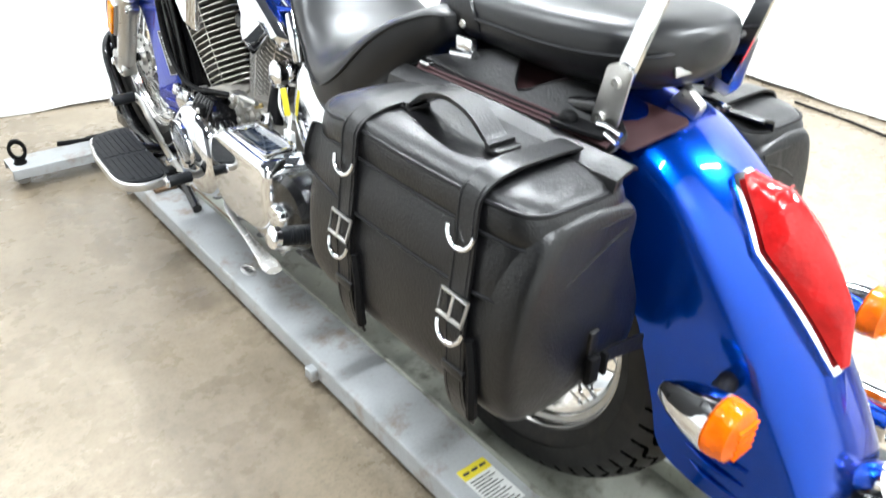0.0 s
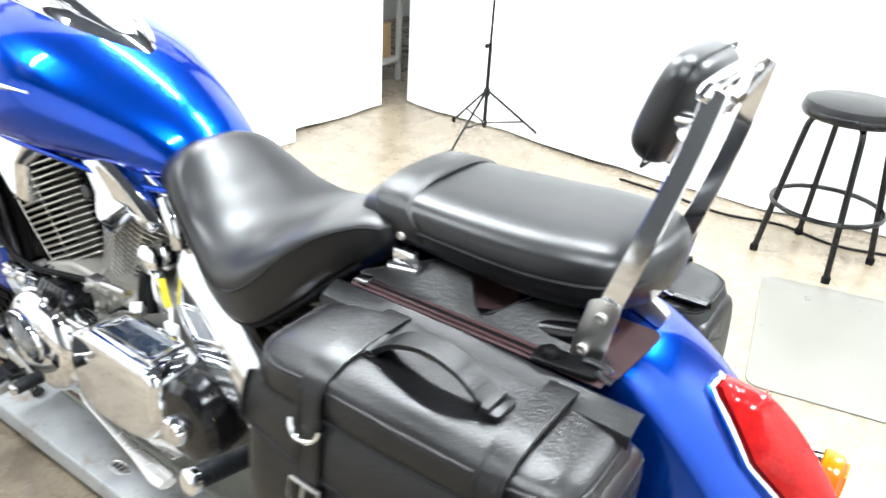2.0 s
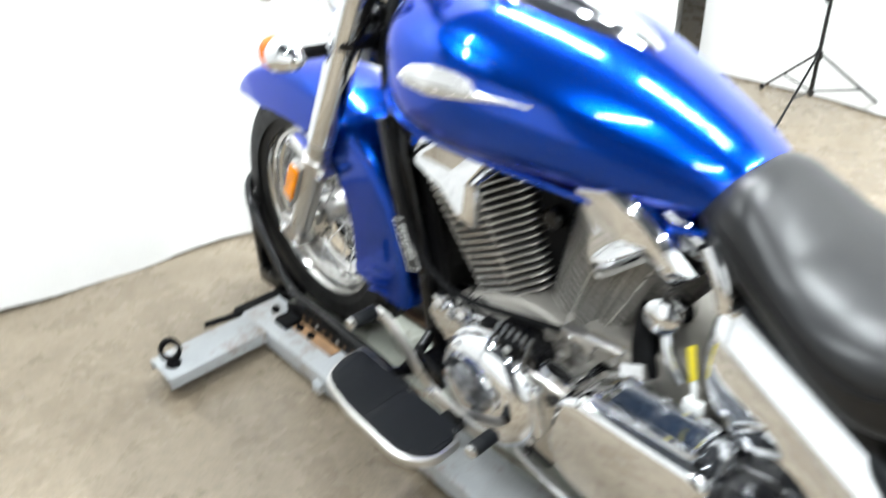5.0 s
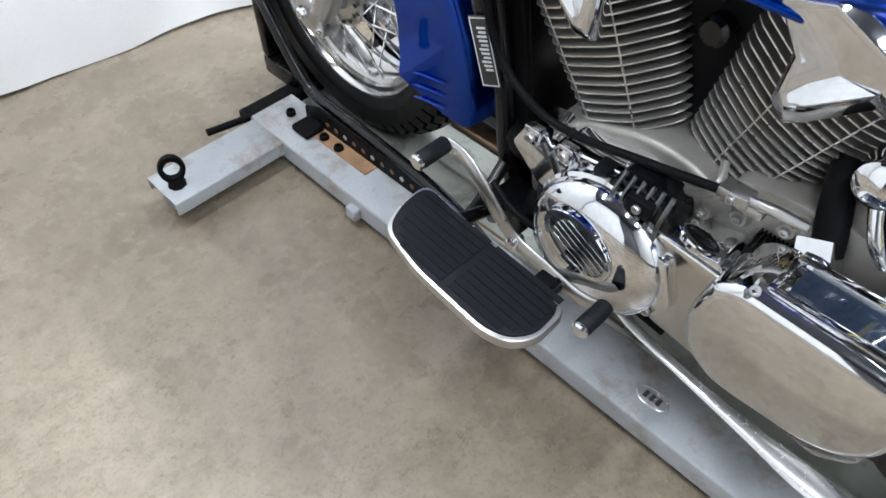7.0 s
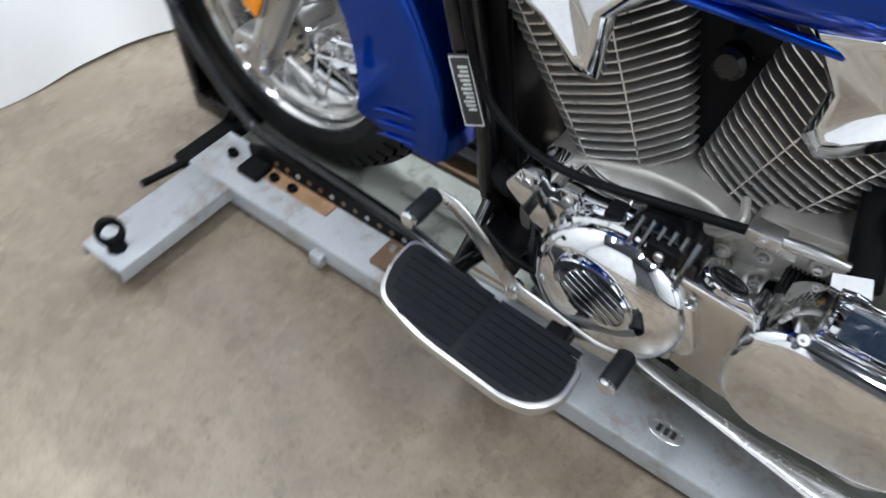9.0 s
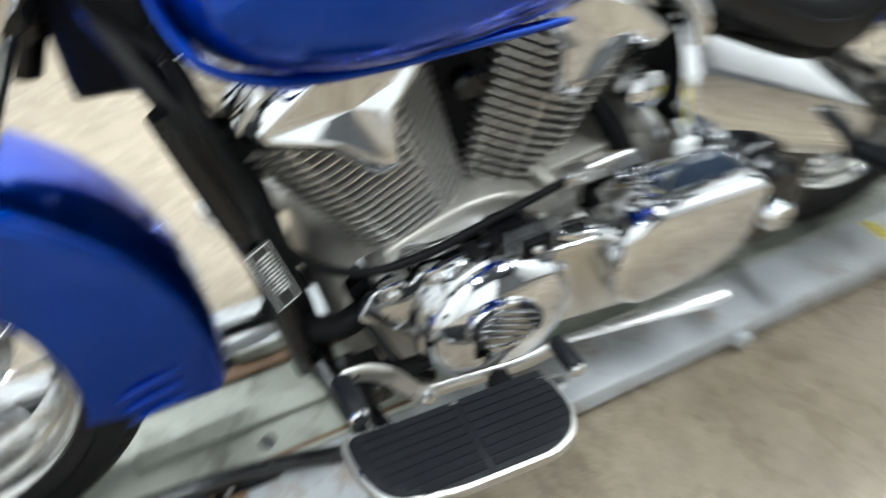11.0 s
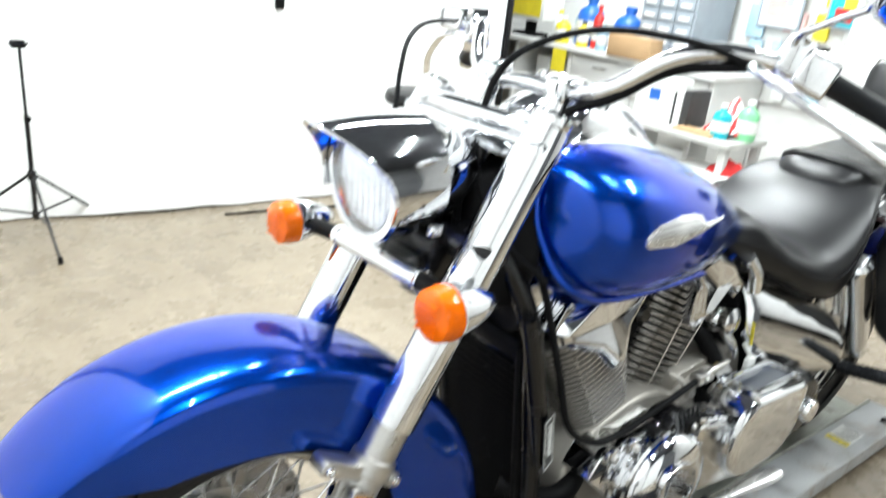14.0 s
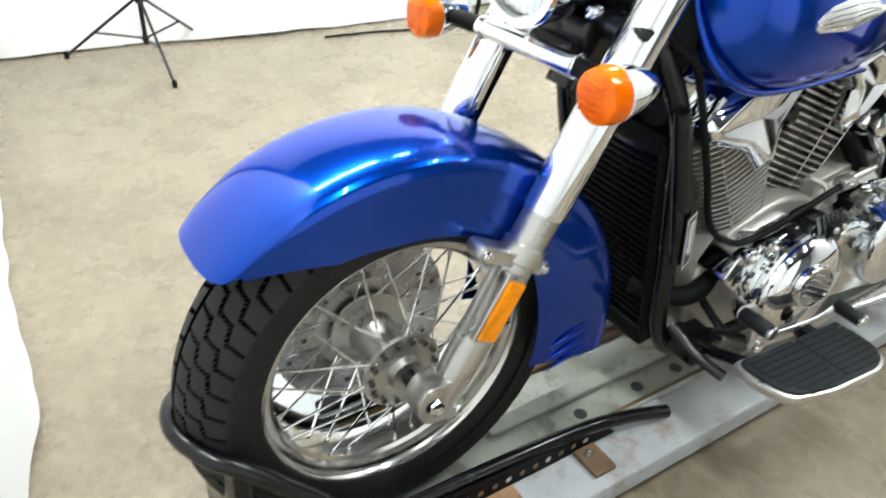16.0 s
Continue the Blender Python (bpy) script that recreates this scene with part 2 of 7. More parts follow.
def concrete():
    m, nt, p = nodes_of("sealed_concrete")
    a = noise_tex(nt, 1.3, 7, 0.62)
    b = noise_tex(nt, 6.5, 8, 0.68)
    f = noise_tex(nt, 140, 3, 0.6)
    c = blend(nt, ramp(nt, a.outputs["Fac"], 0, 1, 0.3, 0.72), (0.15, 0.119, 0.082), (0.262, 0.217, 0.158))
    c = blend(nt, ramp(nt, b.outputs["Fac"], 0, 0.4, 0.35, 0.82), c, (0.33, 0.277, 0.2))
    e = noise_tex(nt, 11, 5, 0.6)
    c = blend(nt, ramp(nt, e.outputs["Fac"], 0, 0.35, 0.42, 0.8), c, (0.12, 0.095, 0.066))
    c = blend(nt, ramp(nt, f.outputs["Fac"], 0, 0.6, 0.5, 0.75), c, (0.12, 0.096, 0.07))
    pit = noise_tex(nt, 38, 4, 0.6)
    c = blend(nt, ramp(nt, pit.outputs["Fac"], 0, 0.4, 0.5, 0.8), c, (0.09, 0.07, 0.05))
    c = blend(nt, ramp(nt, pit.outputs["Fac"], 0.25, 0.0, 0.22, 0.5), c, (0.37, 0.325, 0.26))
    nt.links.new(c, p.inputs["Base Color"])
    nt.links.new(ramp(nt, b.outputs["Fac"], 0.17, 0.4, 0.3, 0.7), p.inputs["Roughness"])
    n1 = bump(nt, p, b.outputs["Fac"], 0.08, 0.004)
    bump(nt, p, f.outputs["Fac"], 0.08, 0.001, n1)
    return m


BLUE = paint_blue()
CHROME = surface("chrome", (0.8, 0.81, 0.83), 0.06, 1.0, 0.06, 5, 120, 0.02, 0.0003, 0.03)
SATIN = surface("satin_aluminium", (0.56, 0.55, 0.53), 0.34, 1.0, 0.14, 7, 260, 0.05, 0.0006, 0.1)
POLISHED = surface("polished_alloy", (0.66, 0.65, 0.63), 0.16, 1.0, 0.1, 6, 160, 0.03, 0.0004, 0.07)
CAST = surface("cast_engine_metal", (0.36, 0.34, 0.305), 0.45, 0.6, 0.2, 9, 320, 0.15, 0.0009, 0.1)
# darker than the silver of the fins: paints the shade in their gaps
FINBODY = surface("gap_shaded_cast", (0.2, 0.19, 0.175), 0.5, 0.4, 0.2, 10, 300, 0.08, 0.0006, 0.1, spec=0.2)
FIN = surface("machined_fin_edge", (0.74, 0.71, 0.66), 0.3, 0.9, 0.15, 10, 300, 0.08, 0.0006, 0.1)
BLACKMETAL = surface("black_painted_metal", (0.0035, 0.0035, 0.0042), 0.22, 0.0, 0.3, 7, 220, 0.04, 0.0005, 0.08, spec=0.42)
DULLBLACK = surface("dull_black", (0.004, 0.004, 0.0045), 0.6, 0.0, 0.3, 8, 200, 0.1, 0.0008, 0.12, spec=0.1)
RUBBER = surface("tyre_rubber", (0.009, 0.009, 0.009), 0.5, 0.0, 0.3, 9, 240, 0.12, 0.0006, 0.1, dirt=((0.06, 0.05, 0.04), 0.15), spec=0.25)
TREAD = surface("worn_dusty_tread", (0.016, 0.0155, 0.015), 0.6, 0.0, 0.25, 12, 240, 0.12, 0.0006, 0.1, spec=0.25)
# near-black for the cuts: occlusion shade painted into the groove faces
GROOVESHADE = surface("tread_groove_shade", (0.003, 0.003, 0.003), 0.8, 0.0, 0.2, 12, 240, 0.0, spec=0.0)
GRIP = surface("grip_rubber", (0.007, 0.008, 0.01), 0.5, 0.0, 0.25, 12, 280, 0.1, 0.0006, 0.1, spec=0.18)
PADALLOY = surface("polished_pad_alloy", (0.45, 0.46, 0.48), 0.15, 1.0, 0.2, 12, 280, 0.06, 0.0005, 0.1)
DARKALLOY = surface("dark_plated_alloy", (0.17, 0.175, 0.185), 0.24, 1.0, 0.2, 9, 240, 0.05, 0.0005, 0.1)
BAGHIDE = leather("saddlebag_leather", (0.003, 0.003, 0.0035), 0.35, 240, 0.42, 9, 0.42, 0.09)
SEATHIDE = leather("seat_vinyl", (0.004, 0.0042, 0.005), 0.34, 520, 0.06, 3, 0.4, 0.04)
PIPING = leather("leather_piping", (0.008, 0.008, 0.009), 0.4, 300, 0.15, 20, 0.2)
MAROON = surface("maroon_zip_tape", (0.045, 0.016, 0.018), 0.6, 0, 0.3, 12, 500, 0.3, 0.0006, 0.1)
FLOOR = concrete()
CLOTH = surface("white_backdrop_cloth", (0.8, 0.8, 0.79), 0.85, 0, 0.05, 2.5, 400, 0.1, 0.001, 0.05)
WALLPAINT = surface("white_wall_paint", (0.78, 0.78, 0.76), 0.6, 0, 0.05, 1.6, 260, 0.08, 0.001, 0.08)
GREYSTEEL = surface("grey_painted_steel", (0.37, 0.385, 0.395), 0.38, 0.0, 0.14, 5, 160, 0.06, 0.0008, 0.12, coat=0.15, dirt=((0.2, 0.14, 0.085), 0.75))
GREENSTEEL = surface("worn_grey_green_steel", (0.3, 0.31, 0.265), 0.42, 0.0, 0.3, 5, 150, 0.08, 0.0008, 0.12, dirt=((0.06, 0.05, 0.04), 0.9))
CASTERGREY = surface("grey_caster_tread", (0.3, 0.29, 0.27), 0.55, 0, 0.25, 14, 200, 0.1, 0.0008, 0.1, dirt=((0.06, 0.05, 0.04), 0.7))
RUST = surface("rusty_steel", (0.15, 0.09, 0.05), 0.75, 0.1, 0.4, 14, 200, 0.3, 0.0012, 0.1)
AMBER = lens("amber_lens", (0.88, 0.15, 0.0))
AMBERFLAT = lens("amber_reflector", (0.95, 0.3, 0.002), 0.2)
RED = lens("red_lens", (0.52, 0.012, 0.012), 0.12)
GLASS = glass_clear("clear_glass")
LAMPMIRROR = surface("lamp_reflector", (0.85, 0.85, 0.87), 0.12, 1.0, 0.05, 20, 60, 0.3, 0.002, 0.04)
YELLOW = surface("yellow_label", (0.75, 0.62, 0.03), 0.5, 0, 0.12, 20, 300, 0.05, 0.0005, 0.1)
WHITE = surface("white_label", (0.75, 0.76, 0.74), 0.5, 0, 0.08, 20, 300, 0.05, 0.0005, 0.1)
SILVER = surface("silver_emblem", (0.82, 0.82, 0.82), 0.24, 0.7, 0.03, 30, 900, 0.0, 0.0004, 0.05)
INK = surface("dark_print", (0.03, 0.03, 0.03), 0.5, 0, 0.1, 30, 300, 0.0)
GLAZE = surface("gauge_face", (0.02, 0.03, 0.05), 0.08, 0, 0.2, 12, 200, 0.0, coat=1.0)
YELLOWMETAL = surface("aged_brass", (0.36, 0.27, 0.12), 0.35, 0.9, 0.2, 12, 260, 0.05, 0.0005, 0.1)
DISC = surface("brake_disc_steel", (0.5, 0.5, 0.51), 0.25, 1.0, 0.15, 8, 260, 0.05, 0.0005, 0.1)


RUSTPLATE = surface("rusted_plate", (0.33, 0.19, 0.095), 0.7, 0.0, 0.4, 22, 160, 0.15, 0.001, 0.1, dirt=((0.16, 0.07, 0.025), 0.6))

# ---- the room --------------------------------------------------------------
def structure(ob, label=""):
    return tagged(ob, label, kind="structure")


def wavy(path, z0, z1, amp, rows=10, step=0.035, seed=0.0):
    """A hanging cloth along a line on the floor, with folds and an uneven hem."""
    p = spline([(*q, 0) for q in path], 40)
    pts, run = [p[0]], 0
    for q in p[1:]:
        if np.linalg.norm(q - pts[-1]) >= step:
            pts.append(q)
    grid = []
    for j in range(rows + 1):
        u = j / rows
        row = []
        for i, q in enumerate(pts):
            d = pts[min(i + 1, len(pts) - 1)] - pts[max(i - 1, 0)]
            nx, ny = -d[1], d[0]
            ln = math.hypot(nx, ny)
            s = i * step
            f = noise.noise(Vector((s * 2.3, u * 0.5, seed))) + 0.5 * noise.noise(Vector((s * 6.5, u * 0.9, seed + 5)))
            a = amp * (1.15 - 0.6 * u) * f
            hem = 0.012 * noise.noise(Vector((s * 3.1, 7.7, seed))) if j == 0 else 0
            row.append((q[0] + nx / ln * a, q[1] + ny / ln * a, z0 + hem + (z1 - z0) * u ** 1.15))
        grid.append(row)
    return grid


HIGH = 3.0
DARKROOF = surface("dark_ceiling", (0.05, 0.055, 0.065), 0.8, 0, 0.2, 1.5, 60, 0.1, 0.002, 0.05)
GREYWALL = surface("grey_block_wall", (0.11, 0.112, 0.116), 0.75, 0, 0.2, 1.5, 90, 0.1, 0.002, 0.05)
structure(part("floor", box(-3.6, 5.2, -3.6, 4.0, -0.12, 0.0), FLOOR))
structure(part("ceiling", box(-3.6, 5.2, -3.6, 4.0, HIGH, HIGH + 0.12), DARKROOF))
structure(part("wall_west", box(-3.72, -3.6, -3.6, 4.0, -0.1, HIGH + 0.1), GREYWALL))
structure(part("wall_east", box(5.2, 5.32, -3.6, 4.0, -0.1, HIGH + 0.1), WALLPAINT))
structure(part("wall_north", box(-3.72, 5.32, 4.0, 4.12, -0.1, HIGH + 0.1), WALLPAINT))
structure(part("wall_back", box(0.72, 5.32, -2.35, -2.23, -0.1, HIGH + 0.1), WALLPAINT))
structure(part("wall_south", box(-3.72, 0.62, -1.5, -1.38, -0.1, HIGH + 0.1), WALLPAINT))
structure(part("wall_return", box(0.62, 0.74, -2.35, -1.38, -0.1, HIGH + 0.1), WALLPAINT))
structure(part("baseboard", box(-3.6, 0.625, -1.38, -1.366, 0.0, 0.105, 0.004), DULLBLACK))

tagged(part("backdrop_curtain", shell(wavy([(-3.0, 2.62), (-1.4, 2.5), (-0.4, 2.44), (0.3, 2.29), (0.8, 2.235), (1.2, 2.215), (1.72, 2.175)], 0.012, 2.75, 0.035, seed=1), 0.004), CLOTH),
       "white cloth photo backdrop hanging in soft folds", "curtain", "backdrop curtains")
tagged(part("backdrop_curtain", shell(wavy([(1.66, 2.31), (2.1, 2.29), (2.5, 2.3)], 0.012, 2.75, 0.018, seed=3), 0.004), CLOTH),
       "short white cloth backdrop panel behind another", "curtain", "backdrop curtains")
tagged(part("backdrop_curtain", shell(wavy([(2.68, 2.24), (2.61, 1.75), (2.53, 1.2), (2.47, 0.7), (2.46, 0.2), (2.5, -0.35), (2.5, -0.98)], 0.012, 2.75, 0.03, seed=9), 0.004), CLOTH),
       "long white cloth backdrop with an uneven hem", "curtain", "backdrop curtains")

tagged(part("backdrop_curtain", shell(wavy([(-2.95, 2.55), (-2.88, 1.9), (-2.82, 1.2), (-2.8, 0.5)], 0.012, 2.75, 0.035, seed=14), 0.004), CLOTH),
       "white cloth photo backdrop hanging in soft folds", "curtain", "backdrop curtains")

# black post at the end of the long curtain
post = thing("curtain_post", (2.5, -1.02, 0), "black steel post holding the backdrop's end", "post")
part("pole", tube([(2.5, -1.02, 0.012), (2.5, -1.02, 2.8)], 0.02, 10, 1), BLACKMETAL, post)
part("foot_plate", box(2.42, 2.58, -1.1, -0.94, 0, 0.012, 0.003), BLACKMETAL, post)


# ceiling tubes: one fixture with its lamp each
def ceiling_light(x, y, along, power):
    dx, dy = (0.6, 0.055) if along == "x" else (0.055, 0.6)
    t = thing("ceiling_light", (x, y, HIGH - 0.07), "white ceiling light with a bright strip", "ceiling light", "ceiling lights")
    part("housing", box(x - dx, x + dx, y - dy, y + dy, HIGH - 0.05, HIGH, 0.006), WHITE, t)
    la = bpy.data.lights.new("strip", "AREA")
    la.shape, la.size, la.size_y, la.energy, la.color = "RECTANGLE", 2 * dx - 0.06, 2 * dy - 0.06, power, LAMPTINT
    ob = new("strip_lamp", la)
    ob.parent = t
    ob.location = (0, 0, 0.012)
    return t


for x, y, along, power in LAMPS:
    ceiling_light(x, y, along, power)


# ---- things standing about ---------------------------------------------------
def light_stand(x, y, top):
    t = thing("light_stand", (x, y, 0), "thin black folding tripod light stand", "light stand")
    part("lower_pole", tube([(x, y, 0.07), (x, y, 0.5)], 0.0095, 10, 1), BLACKMETAL, t)
    part("upper_pole", tube([(x, y, 0.48), (x + 0.004, y, top)], 0.0065, 8, 1), BLACKMETAL, t)
    part("collar", lathe([(0.013, 0), (0.017, 0.004), (0.017, 0.035), (0.012, 0.04)], (x, y, 0.235), (0, 0, 1), 14), BLACKMETAL, t)
    part("collar", lathe([(0.011, 0), (0.014, 0.004), (0.014, 0.022), (0.01, 0.026)], (x, y, 0.08), (0, 0, 1), 14), BLACKMETAL, t)
    part("knob", lathe([(0.004, 0), (0.004, 0.012), (0.011, 0.014), (0.011, 0.026), (0, 0.028)], (x - 0.012, y, 0.49), (-1, 0, 0), 10), DULLBLACK, t)
    for a in (182, 302, 62):
        c, s = math.cos(radians(a)), math.sin(radians(a))
        leg = part("leg", tube([(x + 0.014 * c, y + 0.014 * s, 0.255), (x + 0.33 * c, y + 0.33 * s, 0.012)], 0.006, 8, 1), BLACKMETAL, t)
        part("foot", lathe([(0.009, 0), (0.01, 0.02), (0.006, 0.03), (0, 0.03)], (x + 0.33 * c, y + 0.33 * s, 0), (0, 0, 1), 10), DULLBLACK, leg)
        part("brace", tube([(x + 0.012 * c, y + 0.012 * s, 0.095), (x + 0.2 * c, y + 0.2 * s, 0.112)], 0.0045, 6, 1), BLACKMETAL, t)
    part("spigot", joined(box(x - 0.012, x + 0.012, y - 0.02, y + 0.03, top - 0.01, top + 0.02, 0.003), tube([(x, y - 0.03, top + 0.005), (x, y + 0.035, top + 0.005)], 0.006, 8, 1)), BLACKMETAL, t)


light_stand(2.40, 1.53, 0.76)


def bar_stool(x, y):
    t = thing("bar_stool", (x, y, 0), "round shop stool with padded black seat and black steel legs", "stool")
    seat = part("seat", lathe([(0, 0.585), (0.15, 0.585), (0.168, 0.59), (0.172, 0.6), (0.172, 0.625), (0.166, 0.642), (0.14, 0.652), (0, 0.656)], (x, y, -0.04), (0, 0, 1), 40), SEATHIDE, t)
    part("rim", ringlathe([(0.173, 0.596), (0.176, 0.6), (0.176, 0.616), (0.173, 0.62)], (x, y, -0.04), (0, 0, 1), 40), BLACKMETAL, seat)
    for a in (34, 124, 214, 304):
        c, s = math.cos(radians(a - 10)), math.sin(radians(a - 10))
        leg = part("leg", tube([(x + 0.1 * c, y + 0.1 * s, 0.543), (x + 0.135 * c, y + 0.135 * s, 0.527), (x + 0.155 * c, y + 0.155 * s, 0.42), (x + 0.21 * c, y + 0.21 * s, 0.012)], 0.0115, 10, 4), BLACKMETAL, t)
        part("foot", lathe([(0.015, 0), (0.016, 0.02), (0.011, 0.028), (0, 0.028)], (x + 0.211 * c, y + 0.211 * s, 0), (0, 0, 1), 12), DULLBLACK, leg)
    pts = [(x + 0.193 * math.cos(2 * math.pi * j / 28), y + 0.193 * math.sin(2 * math.pi * j / 28), 0.215) for j in range(28)]
    part("foot_ring", tube(pts, 0.0095, 8, 1, True), BLACKMETAL, t)


bar_stool(2.11, -0.14)

MATGREY = surface("grey_plastic_mat", (0.15, 0.145, 0.125), 0.34, 0, 0.08, 3, 200, 0.1, 0.0008, 0.08)
tagged(part("floor_mat", prism(rounded([(1.1, -0.16), (1.83, -0.03), (1.98, -0.84), (1.25, -0.97)], 0.05), "z", 0.0, 0.005, 0.0015), MATGREY),
       "flat grey plastic mat lying on the concrete", "floor mat")

# extension lead on the floor by the curtain
tagged(part("extension_lead", tube([(2.36, 0.75, 0.006), (2.33, 0.5, 0.006), (2.28, 0.25, 0.006), (2.33, 0.02, 0.006), (2.27, -0.2, 0.006), (2.34, -0.45, 0.006)], 0.0055, 6, 8), DULLBLACK),
       "thin dark cable lying along the curtain", "cable")


# ---- the work area behind -----------------------------------------------------
BENCHWHITE = surface("white_laminate", (0.68, 0.68, 0.66), 0.45, 0, 0.08, 4, 220, 0.04, 0.0006, 0.1)
BENCHGREY = surface("grey_laminate", (0.5, 0.5, 0.48), 0.5, 0, 0.14, 5, 220, 0.04, 0.0006, 0.1)
CARD = surface("brown_cardboard", (0.42, 0.27, 0.14), 0.75, 0, 0.12, 9, 200, 0.1, 0.0008, 0.06)
TRAYGREY = surface("grey_blue_plastic", (0.3, 0.34, 0.38), 0.45, 0, 0.1, 10, 200, 0.04, 0.0006, 0.1)
BLUEPL = surface("blue_plastic", (0.02, 0.13, 0.5), 0.4, 0, 0.15, 10, 200, 0.04, 0.0006, 0.1)
REDPL = surface("red_plastic", (0.55, 0.025, 0.02), 0.45, 0, 0.15, 10, 200, 0.04, 0.0006, 0.1)
TEALPL = surface("teal_liquid_bottle", (0.02, 0.42, 0.5), 0.25, 0, 0.1, 10, 200, 0.02, 0.0006, 0.1)
GREENPL = surface("green_liquid_bottle", (0.22, 0.6, 0.3), 0.25, 0, 0.1, 10, 200, 0.02, 0.0006, 0.1)
PALEBLUE = surface("pale_blue_card", (0.36, 0.52, 0.62), 0.55, 0, 0.2, 14, 200, 0.05, 0.0006, 0.1)
PALEPINK = surface("pale_pink_card", (0.62, 0.4, 0.38), 0.55, 0, 0.2, 14, 200, 0.05, 0.0006, 0.1)
REDCLOTH = surface("red_rag", (0.5, 0.02, 0.02), 0.9, 0, 0.3, 8, 250, 0.4, 0.002, 0.05)

def striped():
    m, nt, p = nodes_of("red_white_striped_plastic")
    tc = nt.nodes.new("ShaderNodeTexCoord")
    wv = nt.nodes.new("ShaderNodeTexWave")
    wv.inputs["Scale"].default_value = 9.0
    wv.inputs["Distortion"].default_value = 3.0
    nt.links.new(tc.outputs["Object"], wv.inputs["Vector"])
    c = blend(nt, ramp(nt, wv.outputs["Fac"], 0, 1, 0.45, 0.55), (0.75, 0.73, 0.72), (0.5, 0.02, 0.02))
    nt.links.new(c, p.inputs["Base Color"])
    p.inputs["Roughness"].default_value = 0.4
    return m


STRIPE = striped()
counter = thing("counter", (3.3, -1.95, 0), "long white counter with open shelf and drawers below", "counter")
part("top", box(1.5, 4.6, -2.21, -1.66, 0.74, 0.775, 0.004), BENCHWHITE, counter)
part("side_panel", box(1.52, 1.55, -2.2, -1.7, 0, 0.74, 0.002), BENCHWHITE, counter)
part("side_panel", box(3.1, 3.13, -2.2, -1.7, 0, 0.74, 0.002), BENCHWHITE, counter)
part("side_panel", box(3.75, 3.78, -2.2, -1.7, 0, 0.74, 0.002), BENCHWHITE, counter)
part("shelf", box(3.13, 3.75, -2.2, -1.72, 0.5, 0.52, 0.002), BENCHWHITE, counter)
part("back_panel", box(1.55, 4.58, -2.21, -2.195, 0.02, 0.74), BENCHWHITE, counter)
part("shelf", box(2.62, 3.1, -2.19, -1.72, 0.5, 0.52, 0.002), BENCHWHITE, counter)
part("shelf", box(2.62, 3.1, -2.19, -1.72, 0.22, 0.24, 0.002), BENCHWHITE, counter)
part("side_panel", box(2.59, 2.62, -2.19, -1.7, 0, 0.74, 0.002), BENCHWHITE, counter)
for c in range(2):
    for r, (z0, z1) in enumerate(((0.06, 0.32), (0.328, 0.53), (0.538, 0.725))):
        x0 = 1.556 + c * 0.518
        d = part("drawer", box(x0, x0 + 0.51, -1.72, -1.7, z0, z1, 0.004), BENCHWHITE, counter)
        part("handle", tube([(x0 + 0.2, -1.7, z1 - 0.05), (x0 + 0.2, -1.682, z1 - 0.05), (x0 + 0.31, -1.682, z1 - 0.05), (x0 + 0.31, -1.7, z1 - 0.05)], 0.005, 8, 1), CHROME, d)
for i in range(2):
    z = 0.05 + i * 0.34
    d = part("door", box(3.8, 4.56, -1.72, -1.7, z, z + 0.32, 0.004), BENCHWHITE, counter)
    part("handle", tube([(4.1, -1.69, z + 0.2), (4.1, -1.672, z + 0.2), (4.26, -1.672, z + 0.2), (4.26, -1.69, z + 0.2)], 0.005, 8, 1), CHROME, d)

table = thing("workbench", (1.42, -1.6, 0), "low grey workbench with a shelf space underneath", "workbench")
part("top", prism(rounded([(1.08, -1.22), (1.78, -1.2), (1.78, -1.6), (1.08, -1.6)], 0.03), "z", 0.5, 0.53, 0.004), BENCHGREY, table)
part("side_panel", box(1.73, 1.76, -1.58, -1.25, 0, 0.5, 0.003), BENCHGREY, table)
part("side_panel", box(1.4, 1.43, -1.58, -1.4, 0, 0.5, 0.003), BENCHGREY, table)
part("leg", box(1.1, 1.14, -1.58, -1.54, 0, 0.5, 0.003), BENCHGREY, table)
part("leg", box(1.1, 1.14, -1.29, -1.25, 0, 0.5, 0.003), BENCHGREY, table)
part("lower_shelf", box(1.12, 1.73, -1.58, -1.35, 0.2, 0.22, 0.002), BENCHGREY, table)


def carton(name, x, y, z, w, d, h, mat, label, cat, turn=0):
    m = Matrix.Translation((x, y, z)) @ Matrix.Rotation(radians(turn), 4, "Z")
    t = thing(name, (x, y, z), label, cat)
    part("body", moved(box(-w / 2, w / 2, -d / 2, d / 2, 0, h, 0.003), m), mat, t)
    part("flap", moved(joined(box(-w / 2, w / 2, -d / 2 + 0.004, -0.003, h, h + 0.004), box(-w / 2, w / 2, 0.003, d / 2 - 0.004, h, h + 0.004)), m), mat, t)
    return t, m


